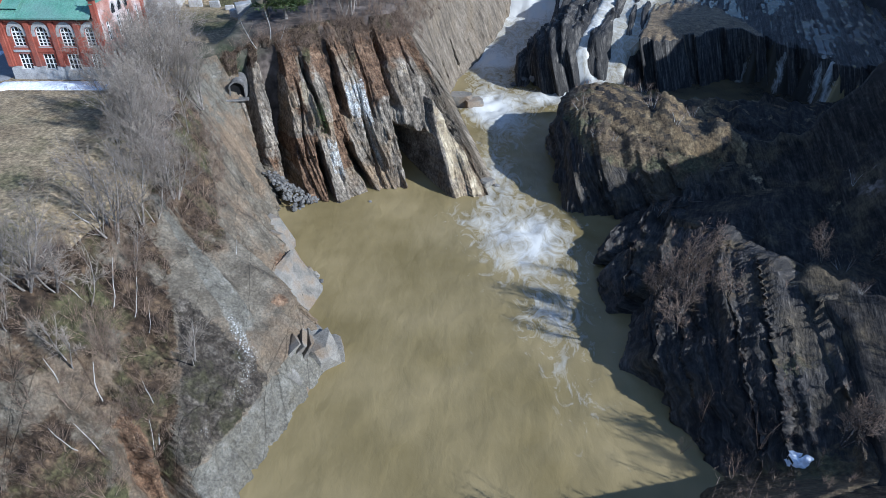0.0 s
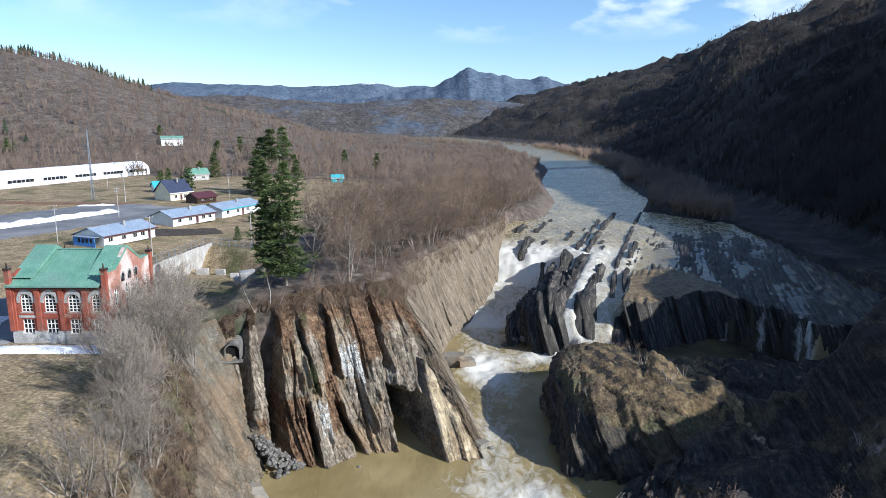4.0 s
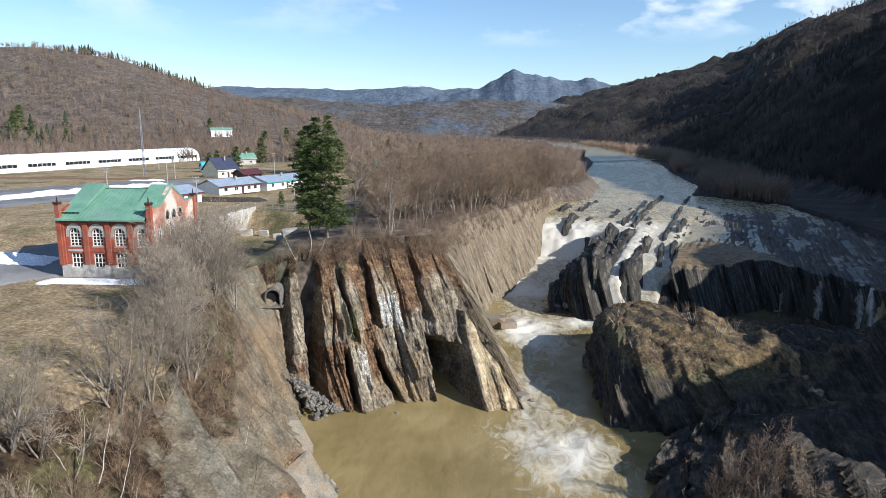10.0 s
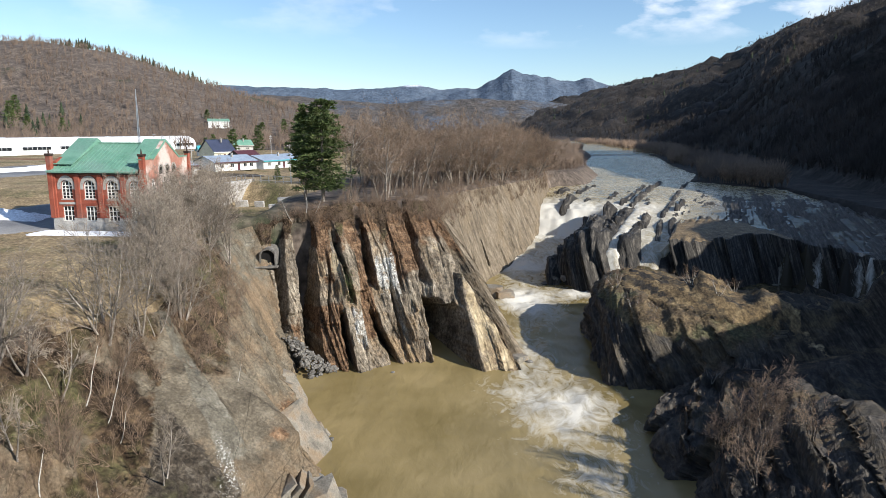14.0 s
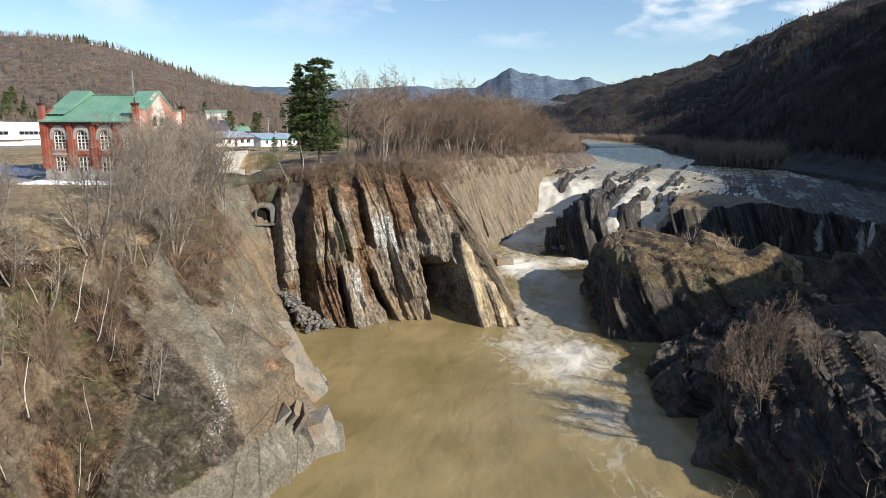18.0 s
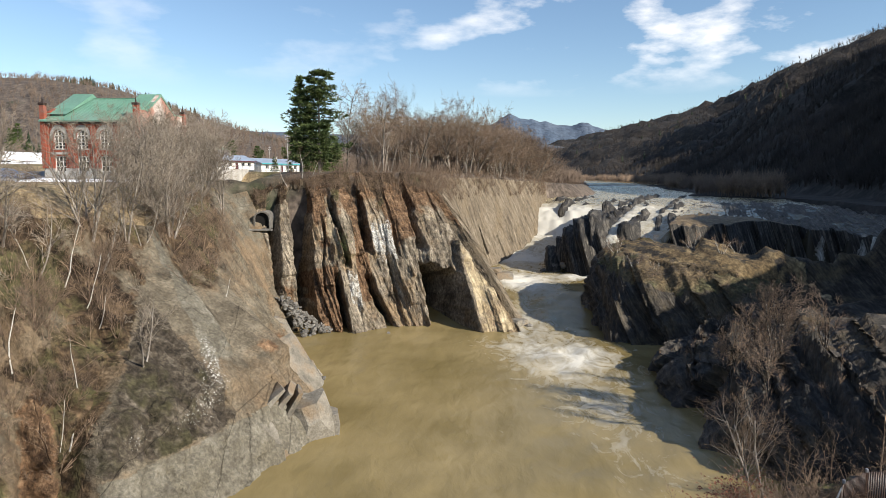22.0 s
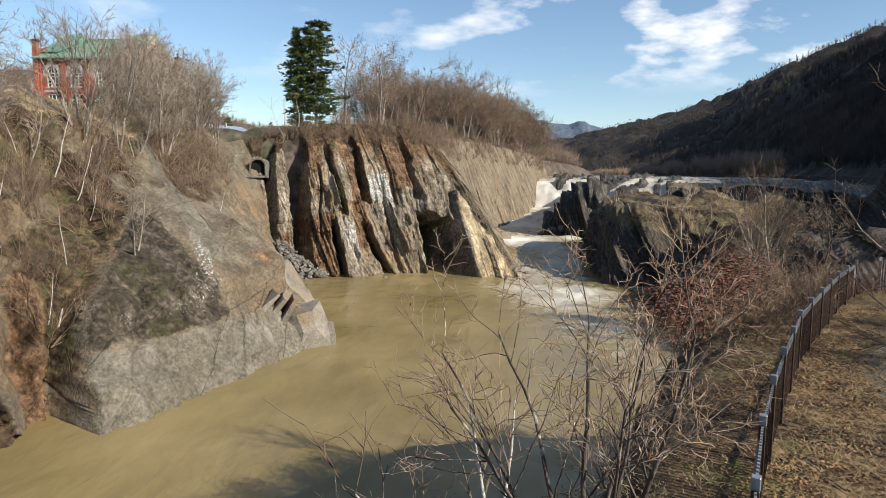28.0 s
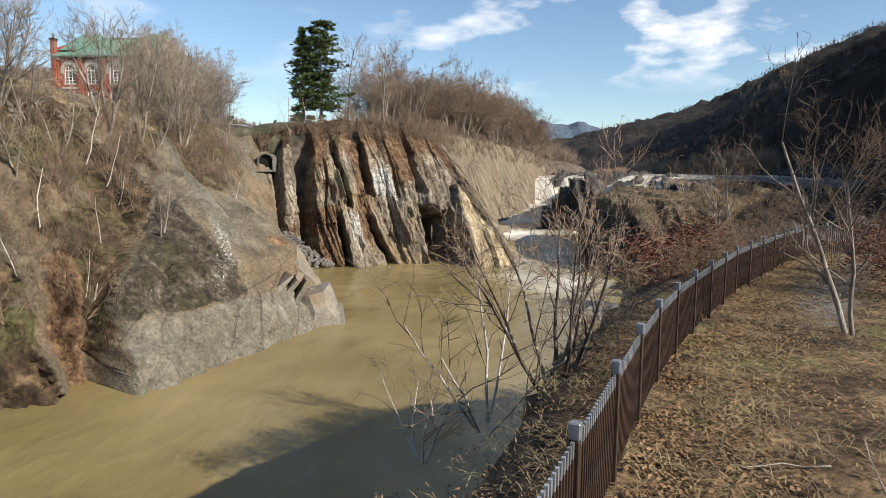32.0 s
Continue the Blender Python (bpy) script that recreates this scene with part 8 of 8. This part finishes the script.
thin_trees = [bare_tree("sapling", 640 + k, 4.2 + 0.6 * k, 3, 0.04, NEAR, twig, "thin leafless sapling on the bank outside the fence", "tree", group="saplings along the path", kids=[5, 3, 2, 0], spread=0.3) for k in range(3)]


def bank_z(x, y):
    d = (x - edge_x(y, R_EDGE)) * 0.6
    return 11.38 + min(0.0, d * 1.1)


rn = np.random.default_rng(88)
pl = [(8.0, 19.4), (9.6, 22.4), (12.0, 25.0), (15.0, 28.2), (18, 29.5), (21, 31), (24, 31), (25, 45), (28, 48), (28, 40), (31, 42), (33, 50), (31, 55)]
scatter(thin_trees, [(x, y, bank_z(x, y) - 0.1) for x, y in pl], rn, 0.7, 1.25, 8)
low = [bare_tree("bush", 660 + k, 1.5 + 0.3 * k, 9, 0.014, SHRUB, twig, "dense leafless brown thicket on the bank", "bush", group="thicket on the near bank", trunk_levels=1, spread=0.8) for k in range(3)]
pl = []
while len(pl) < 60:
    y = rn.uniform(0.4, 1) ** 0.5 * 31 - 1
    off = rn.uniform(-3.4, 1.4)
    x = float(np.interp(y, fp[:, 1], fp[:, 0])) + off - 0.9
    if abs(x - float(np.interp(y, fp[:, 1], fp[:, 0]))) > 0.5 and not (off > 0.2):
        pl.append((x, y, bank_z(x, y) - 0.05))
pl += on_bank(PR, rn, 40, 0.26, 0.40, 0.4, 1.0)
scatter(low, pl, rn, 0.6, 1.3, 8)
isl_brush = [bare_tree("bush", 680 + k, 3.0, 5, 0.03, SHRUB, birch, "small pale leafless bush on the rock island", "bush", group="bushes on the outcrop", trunk_levels=1, spread=0.5) for k in range(2)]
scatter(isl_brush, on_bank(PR, rn, 16, 0.55, 0.8, 0.9, 1.0) + [(x, y, bank_z(x, y) - 0.1) for x, y in ((-0.1, 8.3), (1.2, 8.4))] + [(x, y, at_ground(x, y)) for x, y in ((40, 104), (44, 108), (38, 112), (50, 66), (56, 60), (52, 75), (60, 84), (47, 58))], rn, 0.6, 1.4, 6)


# fallen leaves, dry grass
def leaves(name, n, sample, size, mat, label, up=0.02, seed=3):
    rng = np.random.default_rng(seed)
    xyz = sample(rng, n)
    a = rng.uniform(0, 2 * np.pi, n)
    tl = rng.normal(0, 0.5, n)
    sz = size * rng.uniform(0.6, 1.4, n)
    ux = np.stack([np.cos(a), np.sin(a), 0.5 * np.sin(tl)], -1) * sz[:, None]
    uy = np.stack([-np.sin(a), np.cos(a), 0.5 * np.cos(tl * 2)], -1) * sz[:, None] * 0.55
    c = xyz + np.array([0, 0, up])
    lift = np.zeros((n, 3))
    lift[:, 2] = sz * 0.35
    V = np.stack([c - ux, c - uy * 0.9 + lift * 0.4, c + ux + lift * 0.5, c + uy * 0.9 + lift], 1).reshape(-1, 3)
    b = (np.arange(n) * 4)[:, None]
    F = np.concatenate([b + np.array([[0, 1, 2]]), b + np.array([[0, 2, 3]])])
    return tagged(link_mesh(name, V, F, mat), label, "leaves", kind="stuff")


def near_floor(rng, n):
    y = -4 + 32 * rng.uniform(0, 1, n) ** 1.2
    fx = np.interp(y, fp[:, 1], fp[:, 0])
    off = np.where(rng.uniform(0, 1, n) < 0.55, rng.normal(0.4, 1.2, n), rng.uniform(-2.2, 13, n))
    x = fx + off
    bare = (fbm(x * 0.55, y * 0.55, 58, 3) < -0.02) & (rng.uniform(0, 1, n) < 0.85)
    y = np.where(bare, -9.0, y)
    x = np.where(bare, x - 6, x)
    z = 11.42 + np.minimum(0, (x - edge_x(y, R_EDGE)) * 0.6 * 1.1)
    return np.stack([x, y, z], -1)


leaves("fallen_leaves", 60000, near_floor, 0.032, leaf_mat, "brown fallen oak leaves along the path and fence", seed=4)


def blades(name, n, sample, h, mat, label, seed=5, lean=0.8):
    rng = np.random.default_rng(seed)
    p = sample(rng, n)
    a = rng.uniform(0, 2 * np.pi, n)
    L = h * rng.uniform(0.5, 1.5, n)
    w = 0.003 + 0.006 * rng.uniform(0, 1, n)
    sx = np.stack([-np.sin(a), np.cos(a), 0 * a], -1) * w[:, None]
    d = np.stack([np.cos(a) * lean, np.sin(a) * lean, np.ones(n)], -1)
    d /= np.linalg.norm(d, axis=1, keepdims=True)
    m = p + d * L[:, None] * 0.55
    t = m + (d + np.stack([np.cos(a), np.sin(a), -0.7 + 0 * a], -1) * 0.7) * L[:, None] * 0.4
    V = np.stack([p - sx, p + sx, m + sx * 0.8, m - sx * 0.8, t], 1).reshape(-1, 3)
    b = (np.arange(n) * 5)[:, None]
    F = np.concatenate([b + np.array([[0, 1, 2]]), b + np.array([[0, 2, 3]]), b + np.array([[3, 2, 4]])])
    return tagged(link_mesh(name, V, F, mat), label, "grass", kind="stuff")


def tuft_floor(rng, n):
    k = n // 14
    y = -4 + 32 * rng.uniform(0, 1, k) ** 1.2
    x = np.interp(y, fp[:, 1], fp[:, 0]) + np.where(rng.uniform(0, 1, k) < 0.10, rng.uniform(-2.5, -0.2, k), rng.uniform(0.2, 14, k))
    ok = np.repeat(np.stack([x, y, 11.40 + np.minimum(0, (x - edge_x(y, R_EDGE)) * 0.66)], -1), 14, axis=0)
    ok[:, :2] += rng.normal(0, 0.16, (len(ok), 2))
    fx = np.interp(ok[:, 1], fp[:, 1], fp[:, 0])
    ok[:, 1] = np.where((np.abs(ok[:, 0] - fx - 3.4) < 1.2) & (rng.uniform(0, 1, len(ok)) < 0.7), -9.0, ok[:, 1])
    return ok[:n] if len(ok) >= n else np.concatenate([ok, ok[:n - len(ok)]])


blades("long_straw", 26000, tuft_floor, 0.36, straw_mat, "long bleached straw lying in tufts by the path", seed=16, lean=2.4)
blades("dry_grass", 46000, tuft_floor, 0.14, straw_mat, "flattened dry straw-coloured grass beside the path", seed=6, lean=1.4)
sticks = [bare_tree("fallen_branch", 730 + k, 2.2, 1, 0.016, SHRUB, bark, "bare fallen branch lying in the dry grass", "branch", group="fallen branches by the path", kids=[4, 2, 0], trunk_levels=1) for k in range(2)]
for k in range(16):
    y = rn.uniform(0.5, 14)
    x = float(np.interp(y, fp[:, 1], fp[:, 0])) + rn.uniform(0.8, 7.5)
    ob = sticks[k] if k < 2 else copy_thing(sticks[k % 2], Matrix())
    ob.matrix_basis = pose(x, y, 11.46, 0, 86, rn.uniform(0, 360))
rus = [bare_tree("bush", 690 + k, 2.2, 6, 0.016, SHRUB, twig, "bush with withered russet leaves by the fence", "bush", group="russet bushes by the fence", trunk_levels=1, spread=0.6) for k in range(2)]
rus_at = [(7.4, 19.0), (8.4, 20.6), (9.4, 21.0), (6.6, 17.6), (10.4, 23.2), (13.0, 15.0), (14.2, 17.0), (15.4, 19.4), (11.6, 24.6)]
scatter(rus, [(x, y, bank_z(x, y) - 0.05) for x, y in rus_at], rn, 0.7, 1.2, 6)


def rus_leaves(rng, n):
    k = rng.integers(0, len(rus_at), n)
    c = np.array([(x, y, bank_z(x, y)) for x, y in rus_at])[k]
    o = rng.normal(0, 1, (n, 3)) * np.array([0.6, 0.6, 0.5])
    return c + o + np.array([0, 0, 1.15])


leaves("withered_leaves", 8500, rus_leaves, 0.06, russet_leaf, "withered russet leaves hanging on the bushes", seed=9)
moss = leaves("green_sprig", 900, lambda rng, n: np.array([-27.6, 53.0, 9.6]) + rng.normal(0, 1, (n, 3)) * np.array([0.5, 0.6, 0.35]), 0.16, green_leaf, "small green bush on the grey rock slope", seed=12)
juniper = leaves("cliff_juniper", 450, lambda rng, n: np.array([-20.5, 106.0, 12.5]) + rng.normal(0, 1, (n, 3)) * np.array([0.7, 0.7, 1.8]), 0.10, needle, "dark green shrub clinging to the cliff", seed=13)

# bare trees and old snow on the shaded bank beyond the fence
shade_trees = [bare_tree("bare_tree", 710 + k, 8.5 + k, 3, 0.12, SLOPE, bark_dark, "leafless dark tree on the shaded bank beyond the fence", group="trees on the shaded bank", kids=[10, 6, 4, 0], spread=0.3) for k in range(2)]
places = on_face("right_bank_rock", PR, rn, 9, 6.7, 9.6, 0.5, 1.0) + [(x, y, at_ground(x, y)) for x, y in ((49, 36), (50, 46), (55, 40), (54, 54), (58, 48), (52, 31), (47, 66), (56, 70), (60, 62), (48, 33), (53, 62))]
scatter(shade_trees, places, rn, 0.6, 1.1, 6)


def face_patch(name, bank_name, P, q0, q1, v0, v1, mat, label, cat, seed):
    """A thin ragged sheet lying on a bank's face."""
    qs, m = STATIONS[bank_name], P.shape[1] - 2
    i0, i1 = np.searchsorted(qs, [q0, q1])
    j0, j1 = int((v0 + 0.2) / 1.2 * (m - 1)), int((v1 + 0.2) / 1.2 * (m - 1))
    S = P[i0:i1, j0:j1].copy()
    a, b = np.meshgrid(np.linspace(-1, 1, i1 - i0), np.linspace(-1, 1, j1 - j0), indexing="ij")
    edge = 1 - np.sqrt(a ** 2 + b ** 2) + 0.9 * fbm(a * 2.2, b * 2.2, seed, 4)
    S[..., 2] += np.clip(edge * 0.9, -0.6, 0.28)
    return tagged(link_mesh(name, S.reshape(-1, 3), grid_faces(i1 - i0, j1 - j0)[:, ::-1], mat, smooth=True), label, cat)


face_patch("snow_patch", "right_bank_rock", PR, 7.05, 7.17, 0.5, 0.72, snow_mat, "old snow patch lying on the shaded bank", "snow", 21)
